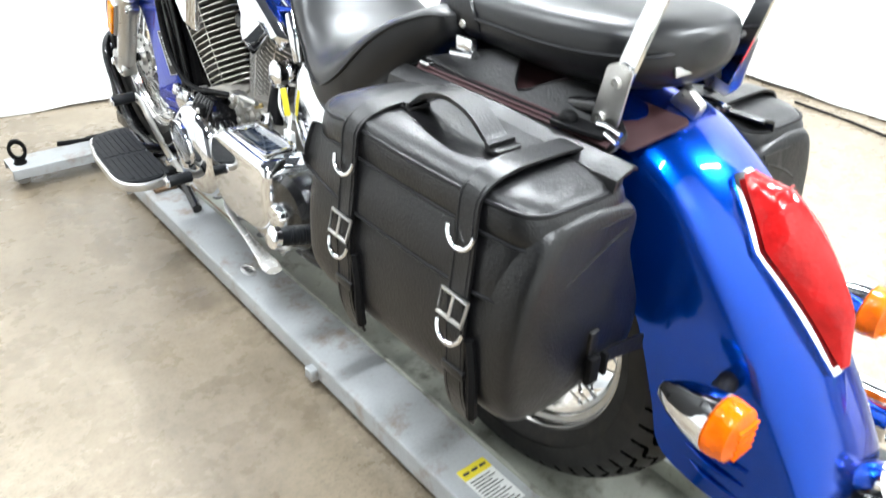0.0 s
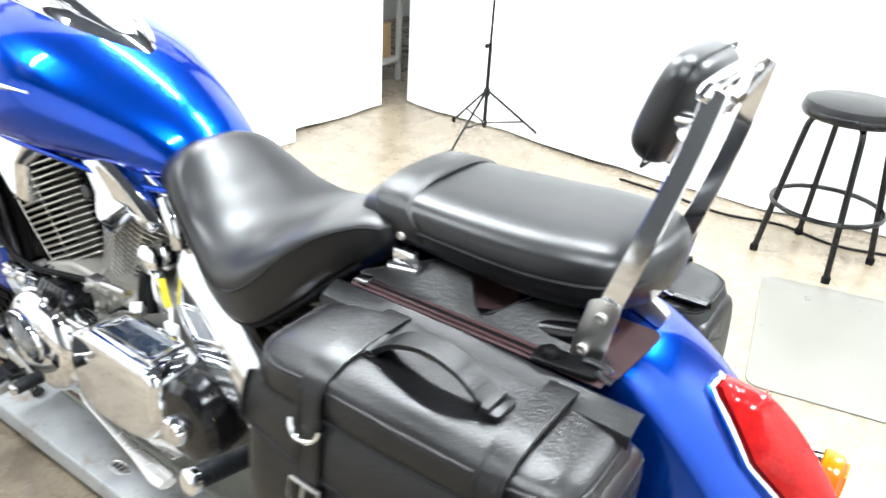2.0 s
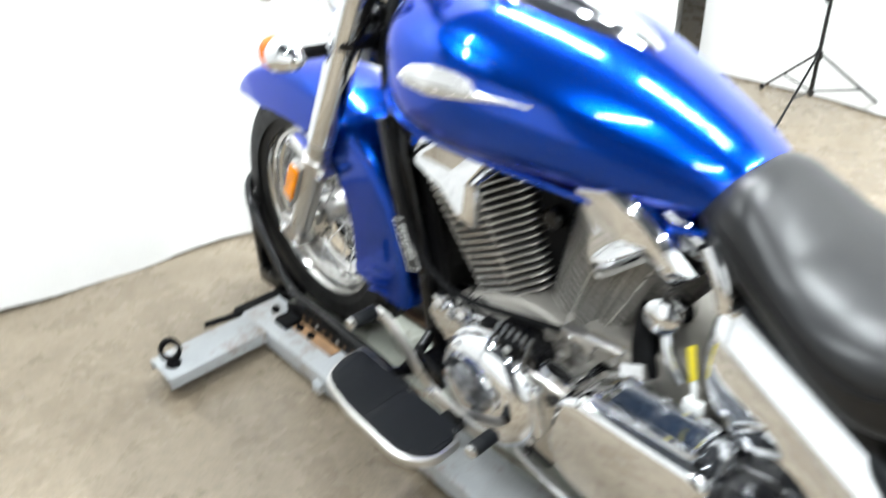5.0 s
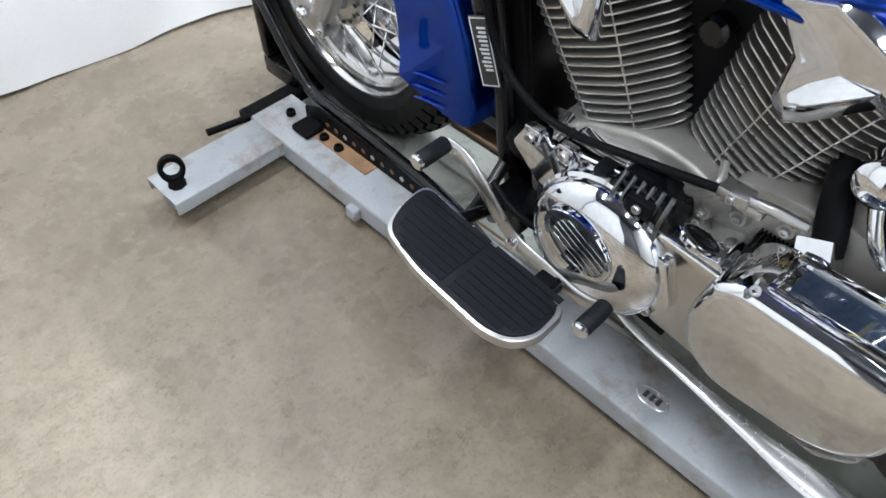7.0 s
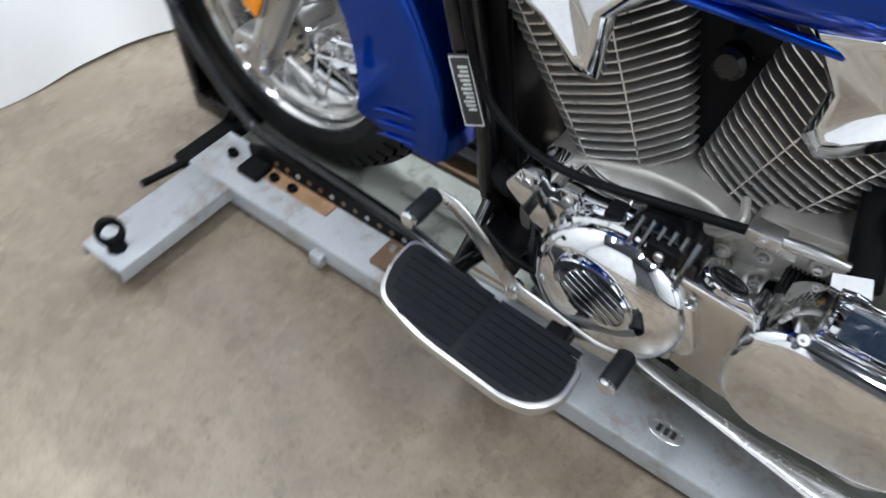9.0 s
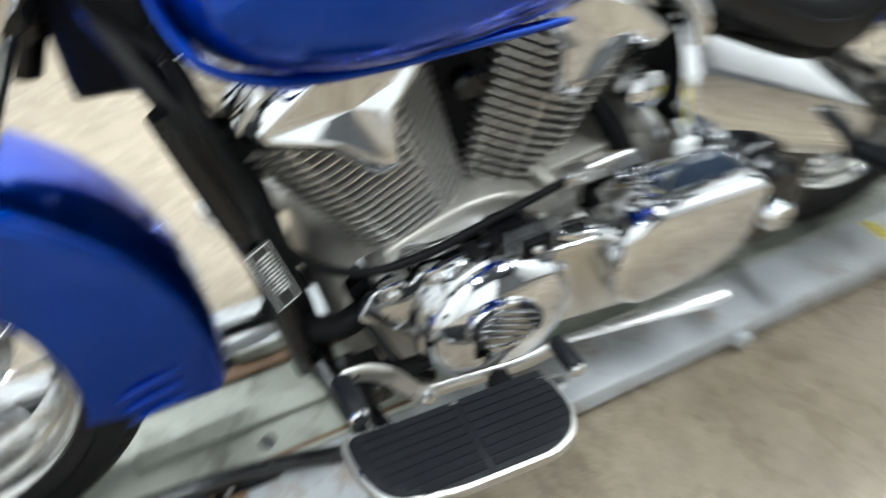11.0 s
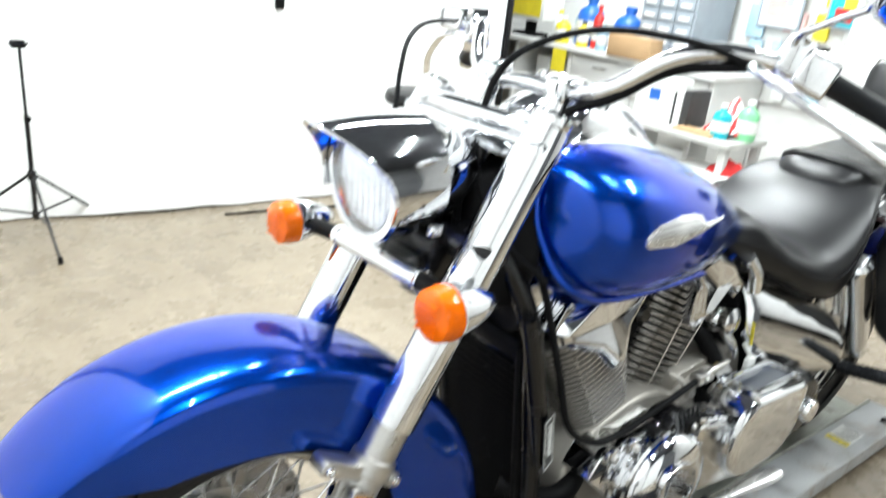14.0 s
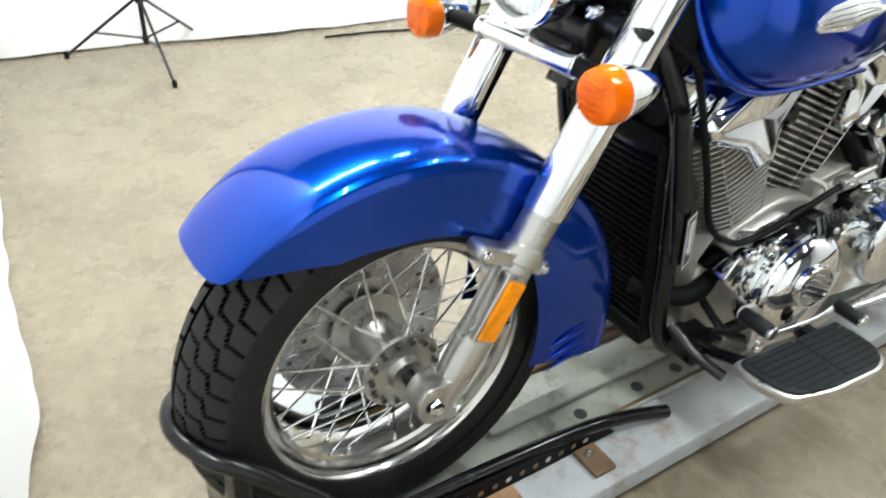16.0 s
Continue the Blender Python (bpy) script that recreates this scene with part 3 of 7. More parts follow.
def bottle(x, y, z, r, h, mat, label, cap=WHITE):
    t = thing("bottle", (x, y, z), label, "bottle")
    part("body", lathe([(0, 0), (r * 0.92, 0), (r, 0.01), (r, h * 0.62), (r * 0.85, h * 0.72), (r * 0.35, h * 0.82), (r * 0.33, h * 0.88), (0, h * 0.88)], (x, y, z), (0, 0, 1), 20), mat, t)
    part("cap", lathe([(r * 0.4, h * 0.88), (r * 0.4, h * 0.99), (r * 0.3, h), (0, h)], (x, y, z), (0, 0, 1), 14), cap, t)
    part("label", ringlathe([(r * 1.01, h * 0.2), (r * 1.02, h * 0.21), (r * 1.02, h * 0.5), (r * 1.01, h * 0.51)], (x, y, z), (0, 0, 1), 20), WHITE, t)
    return t


t, m = carton("box", 1.62, -1.4, 0.53, 0.22, 0.2, 0.22, WHITE, "white carton with a small blue print on its side", "box", 8)
part("print", moved(box(-0.03, 0.03, 0.1, 0.102, 0.11, 0.17), m), BLUEPL, t)
for i, c in enumerate((INK, WHITE, INK)):
    tagged(part("binder", box(1.4 + i * 0.045, 1.44 + i * 0.045, -1.5, -1.32, 0.53, 0.72 - 0.01 * i, 0.003), c), "upright dark and pale binder on the workbench", "binder", "binders on the workbench")
bottle(1.2, -1.32, 0.53, 0.045, 0.17, TEALPL, "blue plastic bottle of cleaning fluid on the workbench")
bottle(1.12, -1.42, 0.53, 0.05, 0.2, GREENPL, "green plastic jug of fluid on the workbench")
rag = [[(1.12 + 0.2 * i / 8, -1.55 + 0.2 * j / 8, 0.55 + 0.17 * math.exp(-((i - 4) ** 2 + (j - 4) ** 2) / 9) + 0.02 * noise.noise(Vector((i * 0.8, j * 0.8, 2)))) for i in range(9)] for j in range(9)]
tagged(part("striped_bag", shell(rag, 0.01), STRIPE), "crumpled red and white bag on the workbench", "bag")
tagged(part("wooden_board", box(1.2, 1.42, -1.36, -1.24, 0.531, 0.545, 0.003), CARD), "small brown board lying on the bench", "board")
rag = [[(1.0 + 0.24 * i / 10, -1.24 - 0.2 * j / 10, 0.345 + 0.1 * math.exp(-((i - 5) ** 2 + (j - 5) ** 2) / 14) + 0.025 * noise.noise(Vector((i * 0.6, j * 0.6, 8)))) for i in range(11)] for j in range(11)]
chair = thing("storage_tub", (1.16, -1.3, 0), "white plastic tub heaped with rags beside the bench", "tub")
part("tub", prism(rounded([(0.94, -1.18), (1.4, -1.14), (1.4, -1.42), (0.98, -1.46)], 0.04), "z", 0, 0.37, 0.01), WHITE, chair)
tagged(part("rag", shell(rag, 0.008), REDCLOTH), "red shop rag lying in a white tub", "rag")

# on the counter
tagged(part("parts_cabinet", box(1.78, 2.16, -2.15, -1.78, 0.776, 1.46, 0.006), TRAYGREY), "tall grey small-parts drawer cabinet", "parts cabinet")
cab = bpy.data.objects["parts_cabinet"]
for r in range(9):
    for c in range(3):
        x, z = 1.794 + c * 0.121, 0.79 + r * 0.072
        d = part("drawer", box(x, x + 0.112, -1.78, -1.765, z, z + 0.064, 0.003), TRAYGREY, cab)
        part("label_strip", box(x + 0.02, x + 0.09, -1.766, -1.762, z + 0.02, z + 0.04), WHITE, d)
carton("box", 2.1, -1.7, 0.776, 0.3, 0.14, 0.12, CARD, "small brown cardboard box on the counter", "box", 4)
bottle(2.62, -1.86, 0.776, 0.085, 0.31, BLUEPL, "large blue jug with white label on the counter", BLUEPL)
bottle(2.3, -1.86, 0.776, 0.09, 0.28, BLUEPL, "large blue jug with white label on the counter", BLUEPL)
bottle(2.72, -1.72, 0.776, 0.05, 0.17, YELLOW, "small yellow bottle on the counter", WHITE)
bottle(2.46, -1.76, 0.776, 0.034, 0.27, REDPL, "slim red can on the counter", REDPL)
bottle(2.16, -1.95, 0.776, 0.06, 0.26, BLUEPL, "blue bottle with white label on the counter", WHITE)
cof = thing("drum_dispenser", (3.1, -1.8, 0.776), "clear dispenser with yellow label on a black stand", "dispenser")
part("stand", box(3.0, 3.2, -1.88, -1.72, 0.776, 0.8, 0.006), DULLBLACK, cof)
part("neck", tube([(3.1, -1.8, 0.8), (3.1, -1.8, 0.88)], 0.04, 14, 1), DULLBLACK, cof)
part("tank", box(2.9, 3.24, -1.9, -1.7, 0.88, 1.17, 0.02), WHITE, cof)
part("label", box(2.93, 3.2, -1.699, -1.697, 0.91, 1.1), YELLOW, cof)
part("lid", lathe([(0.11, 0), (0.12, 0.02), (0.1, 0.06), (0.05, 0.09), (0, 0.1)], (3.06, -1.8, 1.171), (0, 0, 1), 20), DULLBLACK, cof)
tagged(part("notice", box(2.6, 2.72, -1.658, -1.655, 0.6, 0.745), YELLOW), "yellow notice taped to the counter's front edge", "notice")
# small stock on the open shelves and the counter
rnd = random.Random(12)
for z in (0.5205, 0.2405):
    x = 2.64
    while x < 2.96:
        w, h = rnd.uniform(0.07, 0.17), rnd.uniform(0.08, 0.17)
        mat, word = rnd.choice([(REDPL, "red"), (WHITE, "white"), (PALEBLUE, "pale blue"), (WHITE, "white"), (CARD, "brown"), (TRAYGREY, "grey"), (PALEPINK, "pale pink")])
        carton("box", x + w / 2, -1.86 + rnd.uniform(-0.03, 0.03), z, w, 0.16, h, mat, "small " + word + " box among stock on the open shelf", "box", rnd.uniform(-8, 8))
        x += w + rnd.uniform(0.03, 0.09)
bottle(2.83, -1.8, 0.776, 0.042, 0.2, WHITE, "white plastic bottle on the counter", YELLOW)
bottle(2.54, -1.72, 0.776, 0.04, 0.16, YELLOW, "small yellow bottle on the counter", INK)
bottle(2.38, -1.72, 0.776, 0.036, 0.18, PALEBLUE, "pale blue spray bottle on the counter", WHITE)
bottle(2.75, -1.95, 0.776, 0.06, 0.25, PALEBLUE, "pale blue jug on the counter", WHITE)
tagged(part("tray", box(3.3, 3.6, -1.95, -1.8, 0.521, 0.56, 0.006), REDPL), "flat red tray on the open shelf", "tray")

# pegboard things on the wall to the side of the bench
board = tagged(part("tool_board", box(0.78, 1.7, -2.228, -2.2, 0.62, 1.75, 0.004), BENCHWHITE), "white wall board hung with small packets and tools", "tool board")
rnd = random.Random(4)
for i in range(30):
    x, z = 0.86 + (i % 5) * 0.19 + rnd.uniform(-0.05, 0.05), 0.7 + (i // 5) * 0.19 + rnd.uniform(-0.03, 0.03)
    w, h = rnd.uniform(0.035, 0.065), rnd.uniform(0.05, 0.1)
    c = rnd.choice([PALEPINK, PALEBLUE, WHITE, BENCHGREY, WHITE, CARD, PALEBLUE, TRAYGREY, REDPL, YELLOW])
    pk = thing("packet", (x, -2.19, z - h), "small coloured packet hanging on a hook", "packet", "packets on the board")
    part("bag", prism(rounded([(x - w, z - h), (x + w, z - h), (x + w, z + h), (x - w, z + h)], 0.015), "y", -2.196, -2.17, 0.004), c, pk)
    part("hook", tube([(x, -2.199, z + h + 0.012), (x, -2.16, z + h + 0.012)], 0.004, 6, 1), CHROME, pk)
for x, z, w, h, c in ((1.5, 1.24, 0.13, 0.2, WHITE), (1.12, 1.2, 0.12, 0.12, TEALPL)):
    fr = thing("framed_sheet", (x, -2.165, z - h), "printed sheet in a thin dark frame on the board", "notice", "framed sheets")
    part("frame", box(x - w, x + w, -2.168, -2.156, z - h, z + h, 0.003), TRAYGREY, fr)
    part("sheet", box(x - w + 0.015, x + w - 0.015, -2.156, -2.153, z - h + 0.015, z + h - 0.015), c, fr)
    part("print_block", box(x - w * 0.5, x + w * 0.3, -2.153, -2.151, z - h * 0.4, z + h * 0.5), PALEBLUE if c is WHITE else YELLOW, fr)
    part("print_block", box(x - w * 0.2, x + w * 0.6, -2.151, -2.149, z - h * 0.7, z - h * 0.1), PALEPINK if c is WHITE else REDPL, fr)
tagged(part("price_tag", box(2.7, 2.78, -2.228, -2.222, 1.36, 1.5), GREENPL), "small green tag stuck on the wall", "tag")
tagged(part("wall_clip", box(2.44, 2.46, 0.43, 0.47, 0.93, 1.03, 0.004), DULLBLACK), "small black clip holding the backdrop", "clip")

# shelf with dark boxes in the gap between the curtains
rack = thing("shelf_rack", (2.7, 2.75, 0), "open steel rack holding dark boxes behind the curtains", "shelf rack")
for x in (2.35, 3.05):
    for y in (2.6, 2.95):
        part("upright", box(x, x + 0.03, y, y + 0.03, 0, 1.9, 0.002), BENCHGREY, rack)
for z in (0.12, 0.55, 0.98, 1.41, 1.84):
    part("shelf", box(2.35, 3.08, 2.6, 2.98, z, z + 0.025, 0.002), BENCHGREY, rack)
for z in (0.145, 0.575, 1.005, 1.435):
    tagged(part("storage_box", box(2.42, 2.72, 2.64, 2.9, z, z + 0.26, 0.006), DULLBLACK), "dark storage box on a rack shelf", "storage box", "boxes on the rack")
    tagged(part("storage_box", box(2.74, 3.02, 2.64, 2.9, z, z + 0.22, 0.006), CARD), "brown storage box on a rack shelf", "storage box", "boxes on the rack")


# ---- the motorcycle ------------------------------------------------------------
FAX, RAX = Vector((0, 1.73, 0.36)), Vector((0, 0.037, 0.362))
bike = thing("motorcycle", (0, 0.88, 0.03), "blue and chrome cruiser motorcycle with spoked wheels standing on a dolly", "motorcycle")


def tyre_mesh(c, R, w, rim, period, na, fine):
    """A tyre with its tread grooves cut into the crown."""
    prof = []
    for i in range(fine + 1):
        s = -1 + 2 * i / fine
        a = s * 1.22
        prof.append((w / 2 * 1.02 * math.sin(a) / math.sin(1.22) * (1 - 0.02 * s * s), R - 0.055 * (1 - math.cos(a)) / (1 - math.cos(1.22)) * 0.92))
    side = [(0.99, R - 0.07), (1.0, R - 0.08 - 0.15 * (R - rim - 0.08)), (0.96, rim + 0.03), (0.88, rim + 0.012), (0.8, rim - 0.006)]
    left = [(-w / 2 * a, r) for a, r in reversed(side)]
    right = [(w / 2 * a, r) for a, r in side]
    full = left + prof + right
    n0 = len(left)
    x = np.array([p[0] for p in full])
    r = np.array([p[1] for p in full])
    s = np.zeros(len(full))
    s[n0:n0 + fine + 1] = np.linspace(-1, 1, fine + 1)
    on = np.zeros(len(full))
    on[n0:n0 + fine + 1] = 1
    th = np.arange(na) * 2 * np.pi / na
    T, S = np.meshgrid(th, s, indexing="ij")
    arc = T * R
    a = np.abs(S)
    # stepped grooves from the crown to the shoulder, of even width along their run
    za, zt = [0.06, 0.3, 0.37, 0.6, 0.68, 0.96], [0.0, 0.007, 0.032, 0.039, 0.066, 0.074]
    zig = np.interp(a, za, zt)
    slope = (np.interp(a + 0.02, za, zt) - np.interp(a - 0.02, za, zt)) / (0.04 * w * 0.62)
    half = np.where(S > 0, period / 2, 0.0)
    d = np.abs(((arc + zig + half) + period / 2) % period - period / 2)
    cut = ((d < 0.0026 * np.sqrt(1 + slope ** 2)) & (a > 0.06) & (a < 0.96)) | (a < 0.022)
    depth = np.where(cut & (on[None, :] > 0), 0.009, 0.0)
    rr = r[None, :] - depth
    co = np.stack([np.broadcast_to(x, rr.shape) + c.x, c.y + rr * np.cos(T), c.z + rr * np.sin(T)], -1).reshape(-1, 3)
    m = len(full)
    i, j = np.meshgrid(np.arange(na), np.arange(m), indexing="ij")
    i2, j2 = (i + 1) % na, (j + 1) % m
    q = np.stack([i * m + j, i * m + j2, i2 * m + j2, i2 * m + j], -1).reshape(-1, 4)
    me = bpy.data.meshes.new("tyre")
    co -= np.array(c)
    me.from_pydata(co.tolist(), [], q.tolist())
    finish(me, 35)
    for m_ in (TREAD, GROOVESHADE, RUBBER):
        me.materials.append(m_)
    # faces in a cut take the painted shade, others crown or sidewall rubber
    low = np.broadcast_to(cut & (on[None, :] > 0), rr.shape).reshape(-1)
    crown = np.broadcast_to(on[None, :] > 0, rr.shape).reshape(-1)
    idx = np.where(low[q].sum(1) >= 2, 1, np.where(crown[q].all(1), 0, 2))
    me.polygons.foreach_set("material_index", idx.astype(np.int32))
    return me


SPOKE = mesh_of("spoke", lathe([(0.0021, 0), (0.0021, 0.93), (0.0036, 0.94), (0.0036, 1.0), (0, 1.0)], (0, 0, 0), (0, 0, 1), 7))
SPOKE.materials.append(CHROME)


def wheel(name, c, R, w, rim, flange, na, fine, period, hub_x, label):
    hub = part(name, lathe([(0, -hub_x - 0.012), (0.026, -hub_x - 0.012), (0.03, -hub_x), (0.066, -hub_x + 0.002), (0.068, -hub_x + 0.008), (0.04, -hub_x + 0.016), (0.034, 0), (0.04, hub_x - 0.016), (0.068, hub_x - 0.008), (0.066, hub_x), (0.03, hub_x), (0.026, hub_x + 0.012), (0, hub_x + 0.012)], c, (1, 0, 0), 36), SATIN, bike, label)
    ty = new("tyre", tyre_mesh(c, R, w, rim, period, na, fine))
    ty.parent = hub
    ty.location = Vector(c) - at(hub)
    b = w * 0.425
    half = [(rim + 0.008, b), (rim + 0.009, b - 0.003), (rim - 0.003, b - 0.005), (rim - 0.006, b - 0.008), (rim - 0.009, b - 0.007), (rim - 0.013, b - 0.012), (rim - 0.015, b - 0.018), (rim - 0.024, b - 0.02), (rim - 0.027, b - 0.03), (rim - 0.034, b - 0.034), (rim - 0.037, 0.008)]
    prof = half + [(r, -h) for r, h in reversed(half)] + [(r + 0.012, -h + 0.001) for r, h in half[1:-1]] + [(r + 0.012, h - 0.001) for r, h in reversed(half[1:-1])]
    part("rim", ringlathe(prof, c, (1, 0, 0), 72), POLISHED, hub, "polished stepped metal rim")
    n = 20
    for side in (-1, 1):
        for k in range(n):
            a0 = 2 * math.pi * (k + (0.5 if side > 0 else 0)) / n
            lean = 0.62 if k % 2 else -0.62
            p = c + Vector((side * (hub_x - 0.003), 0.058 * math.cos(a0), 0.058 * math.sin(a0)))
            a1 = a0 + lean * 0.62
            q = c + Vector((side * 0.01 * (1 if k % 2 else 1.6), (rim - 0.034) * math.cos(a1), (rim - 0.034) * math.sin(a1)))
            d = q - p
            mm = Matrix.Translation(p) @ d.to_track_quat("Z", "Y").to_matrix().to_4x4() @ Matrix.Diagonal((1, 1, d.length, 1))
            share("spoke", SPOKE, CHROME, mm, hub)
    return hub


fw = wheel("front_wheel", FAX, 0.33, 0.142, 0.232, 0.05, 1088, 96, 0.04147, 0.062, "front wheel with satin hub and wire spokes")
rw = wheel("rear_wheel", RAX, 0.334, 0.172, 0.232, 0.06, 860, 64, 0.04197, 0.075, "rear wheel with wire spokes")

# left hub flange with drilled ring, brake disc on the far side
for k in range(14):
    a = 2 * math.pi * k / 14
    part("rivet_hole", lathe([(0.005, 0), (0.005, 0.003), (0, 0.003)], FAX + Vector((-0.0665, 0.056 * math.cos(a), 0.056 * math.sin(a))), (1, 0, 0), 8), INK, fw)
part("brake_disc", ringlathe([(0.085, 0.076), (0.155, 0.076), (0.157, 0.0785), (0.155, 0.081), (0.085, 0.081)], FAX, (1, 0, 0), 64), DISC, fw, "drilled steel brake disc")
for k in range(24):
    a = 2 * math.pi * k / 24
    rr = 0.105 + 0.016 * (k % 3)
    part("disc_hole", lathe([(0.0045, 0), (0.0045, 0.0012), (0, 0.0012)], FAX + Vector((0.0752, rr * math.cos(a), rr * math.sin(a))), (1, 0, 0), 8), INK, fw)
part("disc_carrier", lathe([(0, 0.07), (0.06, 0.07), (0.09, 0.077), (0.09, 0.082), (0, 0.084)], FAX, (1, 0, 0), 32), SATIN, fw)
part("axle", tube([(-0.15, FAX.y, FAX.z), (0.15, FAX.y, FAX.z)], 0.0125, 14, 1), BLACKMETAL, fw, "dark wheel axle")
part("axle", tube([(-0.16, RAX.y, RAX.z), (0.16, RAX.y, RAX.z)], 0.0125, 14, 1), BLACKMETAL, rw)


# front fender -------------------------------------------------------------------
def front_fender():
    phis = [41, 50, 58, 66, 74, 82, 90, 99, 108, 116, 124, 132, 140, 150, 160, 170, 180, 190, 200, 208]
    r_in = np.interp
    tab_p = [42, 48, 56, 66, 82, 99, 110, 116, 124, 132, 145, 160, 174, 208]
    tab_r = [0.385, 0.362, 0.325, 0.288, 0.268, 0.26, 0.258, 0.258, 0.257, 0.254, 0.246, 0.235, 0.228, 0.226]
    grid = []
    nu, ns = 60, 25
    for u in range(nu + 1):
        f = u / nu
        row = []
        for v in range(ns):
            s = -1 + 2 * v / (ns - 1)
            a = abs(s)
            p0 = 44 + 5 * min(1, a / 0.75) ** 2.2
            p1 = 190 + 4 * min(1, a / 0.7) ** 1.5
            ph = p0 + (p1 - p0) * f
            lower = np.interp(ph, tab_p, tab_r)
            crest = np.interp(ph, [40, 60, 90, 120, 150, 195], [0.383, 0.388, 0.386, 0.384, 0.4, 0.42])
            sh = crest - np.interp(ph, [40, 60, 90, 130, 200], [0.01, 0.024, 0.028, 0.03, 0.03])
            hw = np.interp(ph, [42, 50, 62, 90, 150, 205], [0.07, 0.084, 0.095, 0.098, 0.1, 0.104])
            if a < 0.55:
                t = a / 0.55
                x, r = hw * math.sin(t * math.pi / 2) ** 0.9 * 0.985, sh + (crest - sh) * math.cos(t * math.pi / 2) ** 0.75
            else:
                t = (a - 0.55) / 0.45
                x, r = hw * (0.985 + 0.03 * math.sin(t * 1.6)), sh + (min(lower, sh - 0.002) - sh) * t
            row.append((math.copysign(x, s), FAX.y + r * math.cos(radians(ph)), FAX.z + r * math.sin(radians(ph))))
        grid.append(row)
    return shell(grid, 0.003)


ff = part("front_fender", front_fender(), BLUE, bike, "deep glossy blue front fender", 50)
for i in range(3):
    z = 0.288 + i * 0.027
    for sx in (-1, 1):
        part("louvre", tube([(sx * 0.1045, 1.47, z - 0.012), (sx * 0.107, 1.44, z), (sx * 0.1065, 1.385, z + 0.008)], [0.001, 0.003, 0.001], 6, 4), BLUE, ff)


# fork -------------------------------------------------------------------------
def fork_y(z):
    return 1.545 + (0.64 - z) * 0.5425


FX = 0.126
fdir = Vector((0, -0.5425, 1)).normalized()
for sx in (-1, 1):
    x = sx * FX
    p = lambda z: (x, fork_y(z), z)
    up = part("fork_tube", tube([p(0.63), p(0.635), p(0.8), p(1.0), p(1.03)], [0.0315, 0.0325, 0.0325, 0.0325, 0.031], 24, 1), CHROME, bike, "chrome fork cover tube")
    part("cap", lathe([(0.028, 0), (0.03, 0.004), (0.03, 0.014), (0.024, 0.02), (0.012, 0.02), (0.012, 0.017), (0, 0.017)], p(1.03), fdir, 24), CHROME, up)
    low = part("fork_slider", tube([p(0.66), p(0.6), p(0.5), p(0.4), p(0.345), p(0.33)], [0.0285, 0.0285, 0.0285, 0.0275, 0.025, 0.016], 22, 1), SATIN, bike, "satin aluminium fork slider")
    part("dust_ring", lathe([(0.0285, 0), (0.0315, 0.003), (0.0315, 0.012), (0.0285, 0.015)], p(0.635), fdir, 24), CHROME, low)
    part("axle_clamp", soften(prism(rounded([(FAX.y - 0.06, 0.34), (FAX.y - 0.035, 0.395), (FAX.y + 0.012, 0.395), (FAX.y + 0.028, 0.36), (FAX.y + 0.012, 0.325), (FAX.y - 0.05, 0.318)], 0.012), "x", x - 0.022, x + 0.022), 0.004), SATIN, low)
    part("axle_nut", lathe([(0.013, 0), (0.013, 0.008), (0.009, 0.012), (0, 0.01)], (x + sx * 0.022, FAX.y - 0.003, FAX.z), (sx, 0, 0), 6), CHROME, low)
    part("pinch_bolt", bolt((x + sx * 0.022, FAX.y - 0.045, 0.336), (sx, 0, 0)), CHROME, low)
    b = part("fender_bracket", joined(soften(prism(rounded([(1.661, 0.619), (1.672, 0.598), (1.575, 0.545), (1.552, 0.53), (1.537, 0.55), (1.56, 0.566)], 0.01), "x", x - 0.018, x + 0.018), 0.005), lathe([(0.0285, 0), (0.033, 0.003), (0.033, 0.027), (0.0285, 0.03)], (x, fork_y(0.562), 0.562), fdir, 22)), SATIN, low)
    for yy, zz in ((1.656, 0.602), (1.551, 0.546)):
        part("bolt", bolt((x + sx * 0.018, yy, zz), (sx, 0, 0), 0.0075), CHROME, b)
    m = Matrix.Translation((x + sx * 0.031, fork_y(0.514) + 0.024, 0.514)) @ Matrix.Rotation(math.atan(0.5425), 4, "X")
    rb = part("reflector_base", moved(box(-sx * 0.014, sx * 0.006, -0.019, 0.019, -0.055, 0.055, 0.003), m), SATIN, low)
    part("reflector", moved(box(sx * 0.0055, sx * 0.0125, -0.016, 0.016, -0.048, 0.048, 0.002), m), AMBERFLAT, rb, "amber fork reflector")

# triple clamps, stem, signal bar, signals
for z, name in ((1.0, "upper_clamp"), (0.865, "lower_clamp")):
    y = fork_y(z)
    part(name, soften(prism(rounded([(-0.155, y - 0.03), (-0.06, y - 0.06), (0.06, y - 0.06), (0.155, y - 0.03), (0.155, y + 0.03), (0.06, y + 0.028), (-0.06, y + 0.028), (-0.155, y + 0.03)], 0.02), "z", z - 0.016, z + 0.016), 0.005), CHROME if z > 0.9 else BLACKMETAL, bike)
part("steering_head", tube([(0, 1.33, 0.99), (0, 1.43, 0.75)], 0.03, 18, 1), BLACKMETAL, bike)
part("headlight_bracket", soften(box(-0.07, 0.07, 1.39, 1.47, 0.8, 0.87), 0.006), BLACKMETAL, bike)
part("signal_bar", tube([(-0.11, 1.508, 0.827), (0.11, 1.508, 0.817)], 0.0155, 18, 1), CHROME, bike, "chrome cross bar under the headlight")
